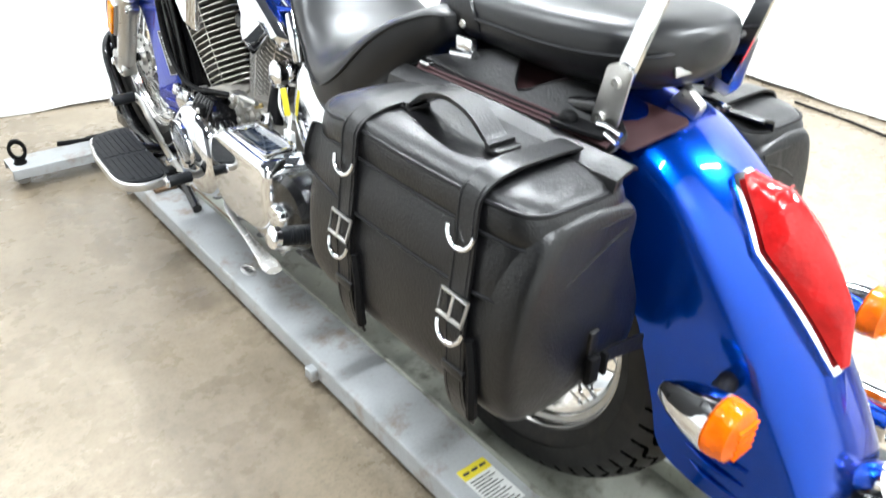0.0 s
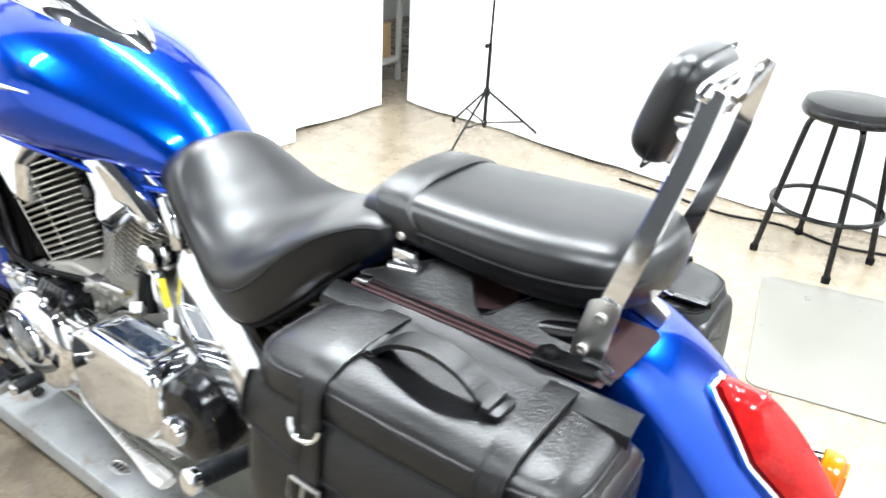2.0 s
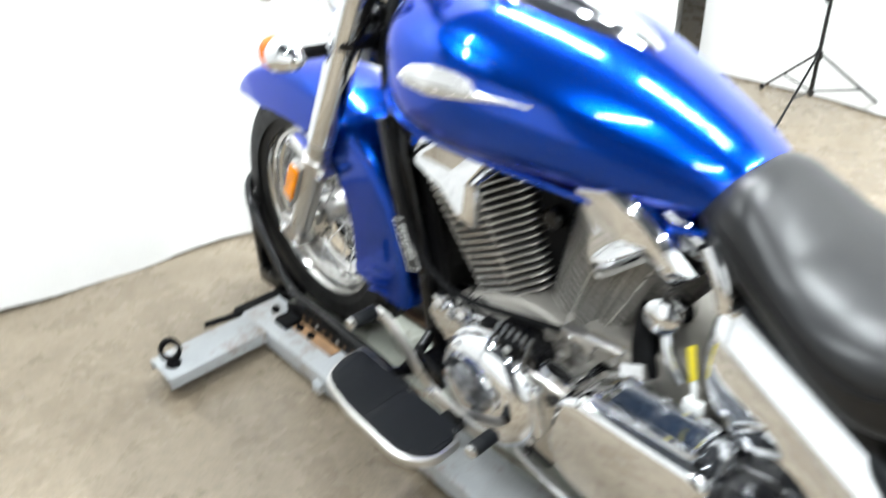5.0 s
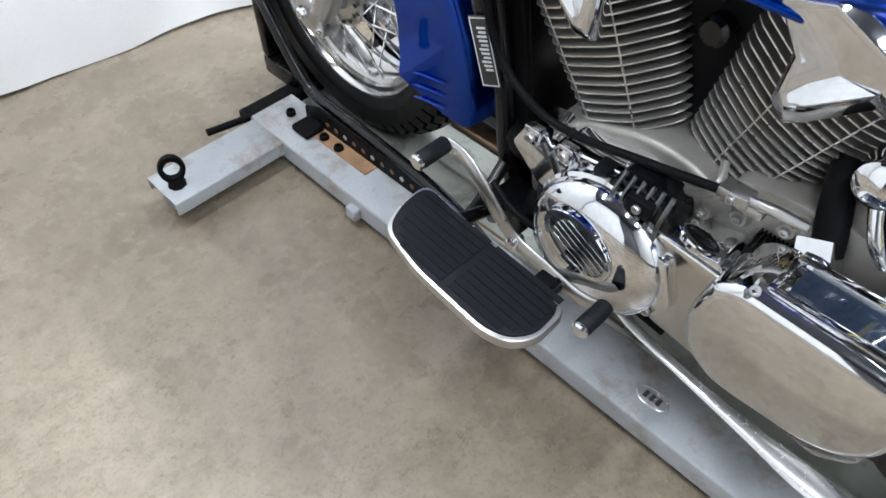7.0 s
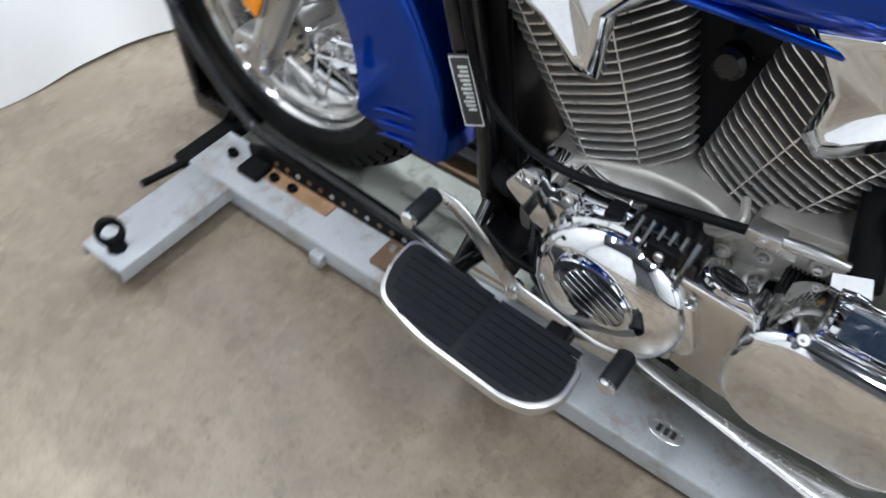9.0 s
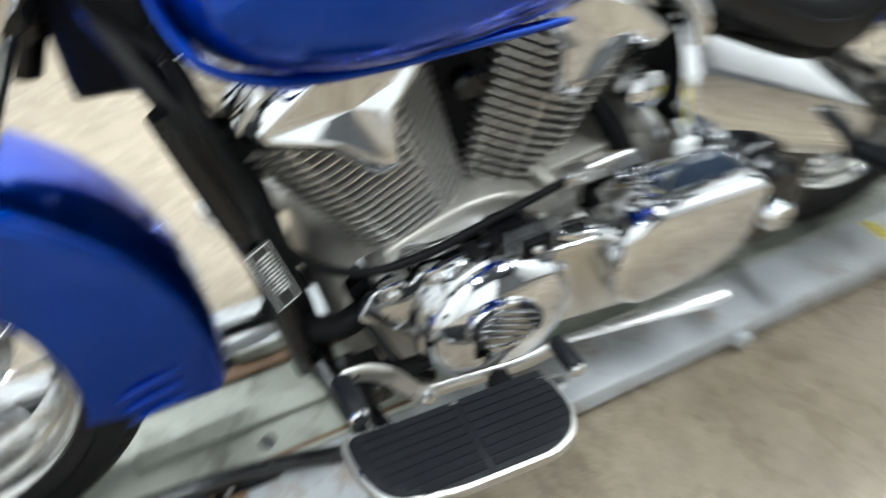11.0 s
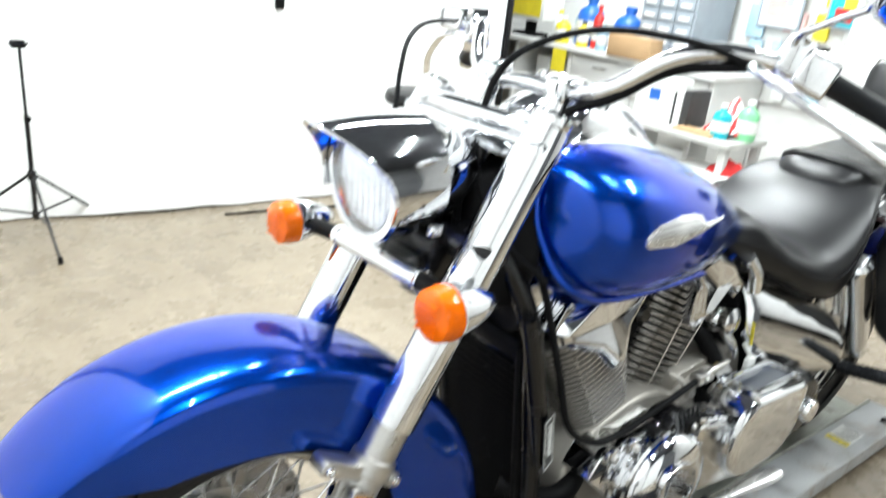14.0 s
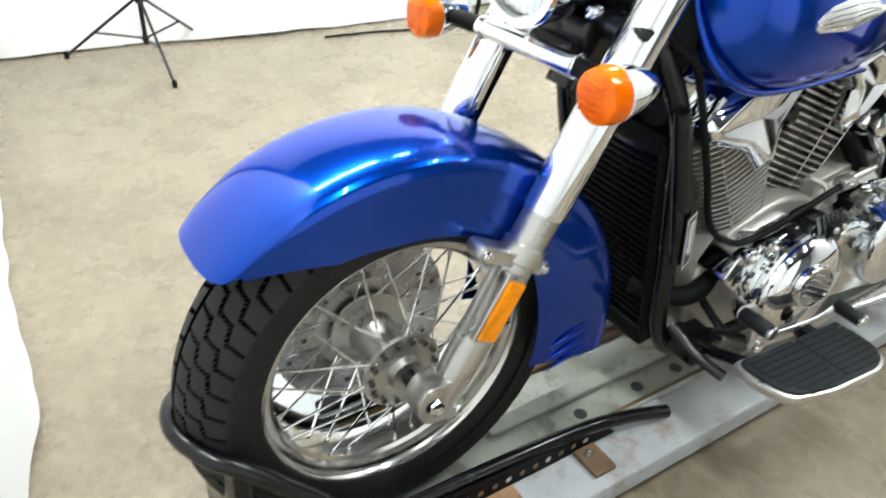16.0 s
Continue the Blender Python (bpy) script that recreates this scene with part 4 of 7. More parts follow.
part("bar_hanger", joined(box(-0.05, 0.05, 1.47, 1.505, 0.808, 0.836, 0.004), tube([(0.0, 1.5, 0.84), (0.05, 1.49, 0.87), (0.045, 1.45, 0.885)], 0.006, 8)), SATIN, bike)


def signal(x, y, z, face, stem, r=0.042, tail=0.075):
    """A bullet turn signal. face: which way the lens looks along y."""
    f = face
    sx = math.copysign(1, x)
    b = part("turn_signal", lathe([(0, -tail), (r * 0.3, -tail * 0.93), (r * 0.62, -tail * 0.66), (r * 0.86, -tail * 0.33), (r * 0.98, -0.004), (r, 0.0), (r * 0.9, 0.002), (0, 0.002)], (x, y, z), (0, f, 0), 28), CHROME, bike, "chrome bullet turn signal")
    part("lens", lathe([(0, 0.002), (r * 0.97, 0.002), (r * 0.985, 0.012), (r * 0.93, 0.02), (r * 0.93, 0.024), (r * 0.9, 0.028), (r * 0.6, 0.034), (0, 0.036)], (x, y, z), (0, f, 0), 28), AMBER, b, "amber signal lens")
    for i in range(5):
        zz = z - r * 0.5 + i * r * 0.25
        part("lens_rib", box(x - r * 0.5, x + r * 0.5, y + f * 0.033, y + f * 0.037, zz - 0.001, zz + 0.001), AMBER, b)
    part("stem", tube(stem, 0.0135, 14, 1), DULLBLACK, b, "black rubber stem")
    part("collar", lathe([(0.012, 0), (0.017, 0.003), (0.017, 0.012), (0.012, 0.015)], stem[-1], (-sx, 0, 0), 16), CHROME, b)


for sx in (-1, 1):
    signal(sx * 0.202, 1.538, 0.822 - sx * 0.01, 1, [(sx * 0.167, 1.517, 0.822 - sx * 0.008), (sx * 0.108, 1.508, 0.822 - sx * 0.005)], 0.0365)
    signal(sx * 0.185, -0.398, 0.498, -1, [(sx * 0.15, -0.372, 0.497), (sx * 0.102, -0.362, 0.492)], 0.038, 0.08)

# headlight ------------------------------------------------------------------------
HL = Vector((-0.005, 1.54, 0.942))
hax = Vector((0, 1, -0.06)).normalized()
K = 0.88


def hprof(rows):
    return [(r * K, h * K) for r, h in rows]


nac = part("headlight", lathe(hprof([(0.0, -0.2), (0.03, -0.197), (0.055, -0.178), (0.078, -0.135), (0.091, -0.08), (0.096, -0.062), (0.0965, -0.06), (0.098, -0.058), (0.0985, -0.02), (0.097, 0.0), (0.088, 0.003), (0.085, -0.02), (0, -0.03)]), HL, hax, 48), CHROME, bike, "chrome bullet headlight shell", 40)
part("bezel", ringlathe(hprof([(0.097, -0.004), (0.1, 0.003), (0.097, 0.011), (0.084, 0.011), (0.082, 0.002)]), HL, hax, 48), CHROME, nac)
part("reflector", lathe(hprof([(0.083, 0.0), (0.07, -0.01), (0.045, -0.019), (0.03, -0.023), (0.0, -0.025)]), HL, hax, 40), LAMPMIRROR, nac)
part("bulb_cap", lathe(hprof([(0.02, -0.022), (0.022, -0.012), (0.017, -0.004), (0, -0.002)]), HL, hax, 20), CHROME, nac)
for i in range(9):
    w = -0.064 + 0.016 * i
    hgt = math.sqrt(max(0, 0.078 ** 2 - w * w)) * K
    part("lens_flute", tube([HL + Vector((w * K, 0.002, -hgt)), HL + Vector((w * K, 0.004, hgt))], 0.0006, 5, 1), GLASS, nac)
part("glass", lathe(hprof([(0.083, 0.004), (0.081, 0.009), (0.055, 0.017), (0, 0.021), (0, 0.018), (0.055, 0.014), (0.08, 0.006)]), HL, hax, 40, False), GLASS, nac, "clear glass headlight lens").visible_shadow = False
grid = []
for i in range(17):
    f = i / 16
    row = []
    for j in range(29):
        a = math.pi * (-0.12 + 1.24 * j / 28)
        s_ = max(0, math.sin(a))
        y = HL.y - 0.075 + f * (0.088 + 0.075 * s_ ** 1.4)
        r = 0.0885 + 0.004 * math.sin(math.pi * min(1, f * 1.1) * 0.5)
        droop = 1 - 0.14 * f ** 2.2 * s_
        row.append((HL.x + r * math.cos(a) * (1 - 0.1 * f * f * s_), y, HL.z + r * math.sin(a) * droop + 0.003))
    grid.append(row)
vis = part("visor", shell(grid, 0.003), CHROME, nac, "peaked chrome headlight visor", 50)
part("visor_lip", tube([grid[-1][j] for j in range(0, 29, 2)], 0.003, 8, 3), CHROME, vis)
part("adjust_bracket", joined(box(-0.1, -0.09, 1.475, 1.495, 0.885, 0.9, 0.002), bolt((-0.1, 1.485, 0.893), (-1, 0, 0), 0.006)), CHROME, nac)
part("fork_bridge", tube([(-0.128, 1.352, 1.022), (-0.06, 1.362, 1.026), (0.06, 1.362, 1.026), (0.128, 1.352, 1.022)], 0.0175, 20, 4), CHROME, bike, "chrome bridge between the fork tops")

# handlebar ------------------------------------------------------------------------
half = [(0.0, 1.262, 1.068), (0.085, 1.256, 1.066), (0.14, 1.235, 1.085), (0.2, 1.19, 1.135), (0.255, 1.13, 1.15), (0.34, 1.036, 1.127), (0.412, 0.953, 1.082)]
low = [(0.085, 1.256, 1.06), (0.14, 1.237, 1.074), (0.2, 1.19, 1.108), (0.255, 1.14, 1.123), (0.355, 1.066, 1.088), (0.45, 1.0, 1.03)]
full = [(-x, y, z) for x, y, z in reversed(half[1:])] + half[:1] + low
bars = part("handlebar", tube(full, 0.0128, 16, 6), CHROME, bike, "wide swept-back chrome handlebar")
for sx in (-1, 1):
    a, b = (Vector((-0.335, 1.041, 1.129)), Vector((-0.412, 0.953, 1.082))) if sx < 0 else (Vector((0.36, 1.062, 1.085)), Vector((0.45, 1.0, 1.03)))
    d = (b - a)
    part("riser", tube([(sx * 0.075, 1.285, 1.02), (sx * 0.075, 1.262, 1.066)], 0.019, 16, 1), CHROME, bars)
    part("bar_clamp", soften(box(sx * 0.075 - 0.02, sx * 0.075 + 0.02, 1.235, 1.282, 1.05, 1.088), 0.008, 3), CHROME, bars)
    g = part("grip", tube([a, a + d * 0.06, a + d * 0.1, a + d * 0.92, a + d * 0.96, b], [0.02, 0.02, 0.0168, 0.0168, 0.019, 0.017], 20, 1), GRIP, bars, "black rubber grip")
    part("grip_end", lathe([(0.018, 0), (0.0195, 0.004), (0.0195, 0.014), (0.014, 0.02), (0, 0.021)], b, d, 18), CHROME, g)
    h = a - d * 0.16
    sw = part("switch_housing", moved(soften(box(-0.026, 0.026, -0.028, 0.028, -0.027, 0.027), 0.008, 3), Matrix.Translation(h) @ d.to_track_quat("Z", "Y").to_matrix().to_4x4()), CHROME, bars, "chrome switch housing")
    part("button", moved(box(-0.006, 0.006, -0.006, 0.006, 0, 0.006, 0.001), Matrix.Translation(h + Vector((0, -0.02, 0.028)))), REDPL if sx > 0 else DULLBLACK, sw)
    k = a - d * 0.42
    part("lever_perch", moved(soften(box(-0.02, 0.02, -0.022, 0.035, -0.018, 0.018), 0.006, 2), Matrix.Translation(k) @ d.to_track_quat("Z", "Y").to_matrix().to_4x4()), CHROME, bars)
    run = [(-0.3, 1.163, 1.142), (-0.325, 1.172, 1.135), (-0.404, 1.133, 1.09), (-0.465, 1.09, 1.052), (-0.474, 1.083, 1.046)] if sx < 0 else [(0.31, 1.16, 1.1), (0.34, 1.165, 1.088), (0.42, 1.13, 1.04), (0.485, 1.08, 0.993), (0.492, 1.074, 0.988)]
    part("lever", tube(run, [0.008, 0.0085, 0.008, 0.009, 0.0105], 14, 5, False, 0.7), CHROME, bars, "polished lever")
    if sx < 0:
        ms = part("mirror", body([(1.085, 0.014, 1.236, 1.25, 1.264, 2, 2), (1.098, 0.064, 1.207, 1.252, 1.294, 3.4, 2.4), (1.125, 0.07, 1.2, 1.255, 1.298, 3.4, 2.2), (1.15, 0.052, 1.214, 1.258, 1.29, 3, 2.1), (1.172, 0.018, 1.24, 1.256, 1.272, 2, 2)], 30, 4, -0.462), CHROME, bike, "chrome teardrop mirror")
        part("mirror_glass", body([(1.083, 0.05, 1.224, 1.25, 1.276, 2.4, 2.4), (1.086, 0.056, 1.22, 1.25, 1.28, 2.4, 2.4), (1.088, 0.05, 1.224, 1.25, 1.276, 2.4, 2.4)], 24, 1, -0.46), LAMPMIRROR, ms)
        part("stalk", tube([k + Vector((0, 0, 0.015)), (-0.325, 1.11, 1.185), (-0.36, 1.115, 1.205), (-0.41, 1.12, 1.228)], 0.0055, 10, 6), CHROME, ms)

# cables round the bars
part("clutch_cable", tube([(-0.285, 1.115, 1.135), (-0.22, 1.19, 1.16), (-0.13, 1.28, 1.16), (-0.05, 1.345, 1.11), (-0.03, 1.37, 1.02), (-0.05, 1.375, 0.93), (-0.1, 1.35, 0.85), (-0.14, 1.3, 0.8)], 0.0048, 8, 8), DULLBLACK, bike, "black control cable")
part("wire_sleeve", tube([(-0.27, 1.125, 1.135), (-0.2, 1.185, 1.118), (-0.145, 1.235, 1.07), (-0.1, 1.262, 1.045), (-0.075, 1.3, 1.0), (-0.06, 1.34, 0.94)], 0.007, 10, 8), DULLBLACK, bike, "black wiring sleeve along the bar")
part("brake_hose", tube([(0.35, 1.11, 1.115), (0.335, 1.17, 1.118), (0.31, 1.235, 1.112), (0.265, 1.295, 1.09), (0.225, 1.335, 1.045), (0.19, 1.37, 0.96), (0.16, 1.45, 0.8), (0.15, 1.58, 0.62)], 0.0042, 8, 8), DULLBLACK, bike)
res = part("brake_reservoir", soften(box(0.325, 0.395, 1.085, 1.135, 1.1, 1.145), 0.008, 3), CHROME, bike)
for i in range(4):
    part("wire", tube([(-0.02 + 0.02 * i, 1.37, 0.99), (-0.05 + 0.03 * i, 1.41, 0.93 - 0.01 * i), (-0.04 + 0.02 * i, 1.4, 0.84), (-0.03 + 0.02 * i, 1.36, 0.78)], 0.006, 7, 5), DULLBLACK, bike)

# tank -----------------------------------------------------------------------------
TANK = [
    (1.3, 0.02, 0.84, 0.9, 0.955, 2.2, 2.2),
    (1.296, 0.08, 0.79, 0.89, 0.972, 2.4, 2.6),
    (1.28, 0.135, 0.768, 0.885, 0.98, 2.5, 2.8),
    (1.245, 0.185, 0.75, 0.88, 0.987, 2.5, 3.0),
    (1.19, 0.215, 0.738, 0.872, 0.99, 2.4, 3.2),
    (1.1, 0.224, 0.727, 0.862, 0.985, 2.3, 3.2),
    (1.0, 0.212, 0.722, 0.85, 0.965, 2.2, 3.1),
    (0.9, 0.186, 0.718, 0.832, 0.935, 2.15, 2.9),
    (0.8, 0.15, 0.712, 0.806, 0.895, 2.1, 2.6),
    (0.71, 0.115, 0.711, 0.778, 0.85, 2.1, 2.3),
    (0.655, 0.088, 0.716, 0.762, 0.812, 2, 2),
    (0.64, 0.05, 0.73, 0.758, 0.785, 2, 2),
]
tank = part("fuel_tank", body(TANK, 56, 6, 0.012), BLUE, bike, "long glossy blue teardrop fuel tank", 60)


# welded rim that runs along the lower edge and up the tank's front
RIM = [(0.098, 1.27, 0.99), (0.102, 1.288, 0.955), (0.104, 1.297, 0.92), (0.111, 1.299, 0.885), (0.128, 1.295, 0.85), (0.148, 1.286, 0.817), (0.168, 1.264, 0.787), (0.174, 1.215, 0.763), (0.172, 1.15, 0.75), (0.167, 1.05, 0.743), (0.158, 0.95, 0.738), (0.14, 0.86, 0.727), (0.118, 0.76, 0.716), (0.1, 0.68, 0.72)]
for sx in (-1, 1):
    part("seam", tube([(0.012 + sx * x, y, z) for x, y, z in RIM], 0.0065, 10, 6), BLUE, tank)

# black cover between the steering head and the tank's front
NOSE = [(0.085, 0.97), (0.1, 0.93), (0.106, 0.885), (0.122, 0.85), (0.126, 0.815), (0.1, 0.745), (0.05, 0.715)]
rings = []
for y, k, dz in ((1.296, 1.0, 0.0), (1.312, 1.0, 0.0), (1.345, 0.86, -0.004), (1.372, 0.72, -0.012), (1.384, 0.55, -0.02)):
    rings.append([(0.006 - x * k, y, 0.82 + (z - 0.82) * (0.7 + 0.3 * k) + dz) for x, z in NOSE] + [(0.006 + x * k, y, 0.82 + (z - 0.82) * (0.7 + 0.3 * k) + dz) for x, z in reversed(NOSE)])
part("steering_cover", soften(loft(rings), 0.006, 2), DULLBLACK, bike, "black cover ahead of the tank")

# winged side emblems, one leaf-shaped plate with engraved feather lines
def tank_side(y, z):
    """The left flank's point at y and height z."""
    rows = TANK[::-1]
    hw, zb, zm, zt, pu, pl = [np.interp(y, [r[0] for r in rows], [r[i] for r in rows]) for i in range(1, 7)]
    h, pw = (zt - zm, pu) if z >= zm else (zm - zb, pl)
    return Vector((0.012 - hw * (1 - (abs(z - zm) / h) ** pw) ** (1 / pw), y, z))


def wing_point(f, g, lift):
    """f along the wing from its blunt front, g across it."""
    top = np.interp(f, [0, 0.04, 0.1, 0.3, 0.48, 0.6, 0.65, 0.8, 1], [0.873, 0.883, 0.891, 0.9, 0.896, 0.888, 0.876, 0.872, 0.866])
    low = np.interp(f, [0, 0.04, 0.28, 0.48, 0.72, 1], [0.863, 0.855, 0.853, 0.857, 0.863, 0.8642])
    return tank_side(1.172 - 0.25 * f, (top + low) / 2 + (top - low) / 2 * g) + Vector((-lift, 0, 0.0004))


for sx in (-1, 1):
    def flip(q):
        return (0.012 - sx * (q.x - 0.012), q.y, q.z)
    grid = [[flip(wing_point(i / 40, -1 + j / 4, 0.0025 + 0.0035 * (1 - (j / 4 - 1) ** 2))) for j in range(9)] for i in range(41)]
    em = part("emblem", shell(grid, 0.004), SILVER, tank, "silver wing emblem")
    for g0, g1, f0, f1 in ((0.62, 0.5, 0.1, 0.56), (0.25, 0.05, 0.06, 0.62), (-0.15, -0.1, 0.05, 0.88), (-0.55, -0.6, 0.06, 0.5)):
        part("feather_line", tube([flip(wing_point(f0 + (f1 - f0) * k / 8, g0 + (g1 - g0) * k / 8, 0.0028 + 0.0035 * (1 - (g0 + (g1 - g0) * k / 8) ** 2))) for k in range(9)], 0.0007, 5, 2), INK, em)

# console with speedometer
con = part("console", body([(1.335, 0.03, 0.945, 0.958, 0.975, 2, 2), (1.3, 0.075, 0.945, 0.97, 0.998, 2.2, 2), (1.22, 0.095, 0.95, 0.978, 1.01, 2.2, 2), (1.1, 0.096, 0.94, 0.97, 1.004, 2.2, 2), (1.0, 0.084, 0.925, 0.953, 0.982, 2.1, 2), (0.93, 0.066, 0.9, 0.932, 0.955, 2, 2), (0.88, 0.045, 0.885, 0.913, 0.932, 2, 2), (0.85, 0.024, 0.882, 0.902, 0.916, 2, 2), (0.838, 0.006, 0.89, 0.898, 0.905, 2, 2)], 34, 5, 0.024), CHROME, bike, "chrome console along the tank top", 50)
part("dome", body([(1.262, 0.02, 0.98, 0.985, 0.995, 2, 2), (1.245, 0.058, 0.97, 0.985, 1.026, 2.2, 2), (1.19, 0.079, 0.96, 0.99, 1.05, 2.3, 2), (1.13, 0.08, 0.95, 0.985, 1.056, 2.3, 2), (1.05, 0.068, 0.94, 0.965, 1.034, 2.2, 2), (0.97, 0.048, 0.925, 0.945, 0.99, 2.1, 2), (0.9, 0.026, 0.905, 0.92, 0.944, 2, 2), (0.87, 0.006, 0.9, 0.91, 0.92, 2, 2)], 32, 5, 0.024), CHROME, con, "raised chrome dome", 50)
part("insert", body([(1.05, 0.02, 1.02, 1.028, 1.036, 2, 2), (1.02, 0.044, 1.0, 1.012, 1.026, 2, 2), (0.96, 0.034, 0.965, 0.978, 0.989, 2, 2), (0.91, 0.016, 0.935, 0.945, 0.953, 2, 2), (0.9, 0.004, 0.934, 0.94, 0.945, 2, 2)], 24, 4, 0.024), SILVER, con, "bright console insert")
SPO, SPA = (0.024, 1.135, 1.024), (0, -0.3, 0.95)
sp = part("speedometer", lathe([(0.06, -0.02), (0.067, 0.0), (0.068, 0.022), (0.064, 0.036), (0.06, 0.038), (0.058, 0.03), (0, 0.03)], SPO, SPA, 40), CHROME, con, "round chrome speedometer")
part("dial", lathe([(0.057, 0.0305), (0.057, 0.032), (0, 0.032)], SPO, SPA, 36), GLAZE, sp)
for i in range(13):
    a = radians(-120 + 20 * i)
    w = Vector(SPA).normalized()
    u = w.orthogonal().normalized()
    v = w.cross(u)
    q = Vector(SPO) + w * 0.0325
    part("tick", tube([q + (u * math.cos(a) + v * math.sin(a)) * 0.044, q + (u * math.cos(a) + v * math.sin(a)) * 0.053], 0.0008, 5, 1), WHITE, sp)
part("glass", lathe([(0.059, 0.035), (0.034, 0.044), (0, 0.047), (0, 0.044), (0.034, 0.041), (0.059, 0.033)], SPO, SPA, 36, False), GLASS, sp).visible_shadow = False
part("filler_knob", lathe([(0.014, 0), (0.016, 0.004), (0.016, 0.012), (0.012, 0.015), (0, 0.016)], (-0.035, 1.285, 0.99), (-0.3, 0.2, 0.93), 16), CHROME, con)

# seats ---------------------------------------------------------------------------
seat = part("rider_seat", body([
    (0.718, 0.05, 0.735, 0.75, 0.768, 2, 2),
    (0.69, 0.088, 0.7, 0.752, 0.795, 2.2, 2.4),
    (0.64, 0.118, 0.672, 0.742, 0.81, 2.4, 3),
    (0.59, 0.138, 0.655, 0.716, 0.78, 2.5, 3.4),
    (0.54, 0.156, 0.638, 0.69, 0.742, 2.6, 4),
    (0.48, 0.18, 0.612, 0.666, 0.722, 2.7, 4.5),
    (0.42, 0.196, 0.594, 0.664, 0.728, 2.8, 5),
    (0.36, 0.2, 0.605, 0.697, 0.757, 2.8, 5),
    (0.3, 0.187, 0.652, 0.757, 0.795, 2.6, 5),
    (0.25, 0.168, 0.702, 0.797, 0.818, 2.5, 4.5),
    (0.2, 0.147, 0.748, 0.82, 0.836, 2.4, 4),
    (0.165, 0.134, 0.775, 0.825, 0.836, 2.4, 3.5),
    (0.15, 0.1, 0.79, 0.822, 0.832, 2, 3)], 52, 6), SEATHIDE, bike, "scooped black vinyl rider seat", 60)
for sx in (-1, 1):
    rows = ((0.69, 0.0895, 0.752), (0.64, 0.1195, 0.742), (0.59, 0.1395, 0.716), (0.54, 0.1575, 0.69), (0.48, 0.1815, 0.666), (0.42, 0.1975, 0.664), (0.36, 0.2015, 0.697), (0.3, 0.1885, 0.757), (0.25, 0.1695, 0.797), (0.2, 0.1485, 0.82), (0.165, 0.1355, 0.825))
    part("seam", tube([(sx * w, y, z) for y, w, z in rows], 0.0024, 6, 6), PIPING, seat)
    part("skirt_edge", tube([(sx * (w - 0.008), y, z) for y, w, z in ((0.6, 0.133, 0.672), (0.54, 0.15, 0.65), (0.48, 0.174, 0.627), (0.42, 0.19, 0.61), (0.36, 0.194, 0.622), (0.3, 0.181, 0.668), (0.25, 0.162, 0.717), (0.2, 0.14, 0.762))], 0.004, 6, 5), DULLBLACK, seat)

pil = part("pillion_seat", body([
    (0.252, 0.04, 0.79, 0.81, 0.826, 2, 2),
    (0.238, 0.085, 0.785, 0.815, 0.845, 3.0, 2.4),
    (0.19, 0.11, 0.782, 0.824, 0.866, 3.4, 2.6),
    (0.1, 0.118, 0.778, 0.827, 0.87, 3.6, 2.6),
    (0.0, 0.126, 0.774, 0.828, 0.875, 3.6, 2.6),
    (-0.08, 0.126, 0.776, 0.832, 0.88, 3.6, 2.6),
    (-0.14, 0.112, 0.786, 0.838, 0.88, 3.4, 2.5),
    (-0.172, 0.08, 0.798, 0.842, 0.872, 2.6, 2.3),
    (-0.187, 0.03, 0.82, 0.843, 0.86, 2, 2)], 44, 5), SEATHIDE, bike, "padded black vinyl pillion seat", 60)
side_line = ((0.24, 0.086, 0.816), (0.19, 0.1115, 0.825), (0.1, 0.12, 0.829), (0.0, 0.128, 0.83), (-0.08, 0.128, 0.834), (-0.14, 0.114, 0.84), (-0.174, 0.077, 0.844))
ring = [(-w, y, z) for y, w, z in side_line] + [(w, y, z) for y, w, z in reversed(side_line)]
part("piping", tube(ring, 0.0026, 6, 5), PIPING, pil)
band = []
for i in range(25):
    a = radians(-12 + 204 * i / 24)
    w, zc, h = 0.1165, 0.824, 0.0475
    x, z = w * math.copysign(abs(math.cos(a)) ** 0.75, math.cos(a)), zc + h * math.copysign(abs(math.sin(a)) ** 0.75, math.sin(a))
    band.append([(x * k, yy - 0.036 * max(0, 1 - max(0, math.sin(a))) ** 2, z + d) for yy, k, d in ((0.208, 1.005, -0.001), (0.203, 1.03, 0.004), (0.178, 1.045, 0.006), (0.152, 1.045, 0.006), (0.146, 1.02, 0.002))])
strap = part("seat_strap", shell(band, 0.003), BAGHIDE, bike, "black leather grab strap across the seat")
for sx in (-1, 1):
    b = part("strap_bracket", joined(box(sx * 0.122 - 0.006, sx * 0.122 + 0.006, 0.114, 0.15, 0.776, 0.802, 0.003), tube([(sx * 0.124, 0.11, 0.778), (sx * 0.129, 0.152, 0.775)], 0.008, 10, 1)), CHROME, strap)
    part("rivet", bolt((sx * 0.1195, 0.142, 0.818), (sx, 0, 0), 0.006, 0.004), SATIN, strap)
# raised badge on the rear of the pillion, as a plain bar
part("badge", moved(box(-0.045, 0.045, -0.003, 0.001, -0.006, 0.006, 0.001), Matrix.Translation((-0.02, -0.178, 0.822)) @ Matrix.Rotation(radians(-14), 4, "X")), SATIN, pil, "plain grey badge bar")

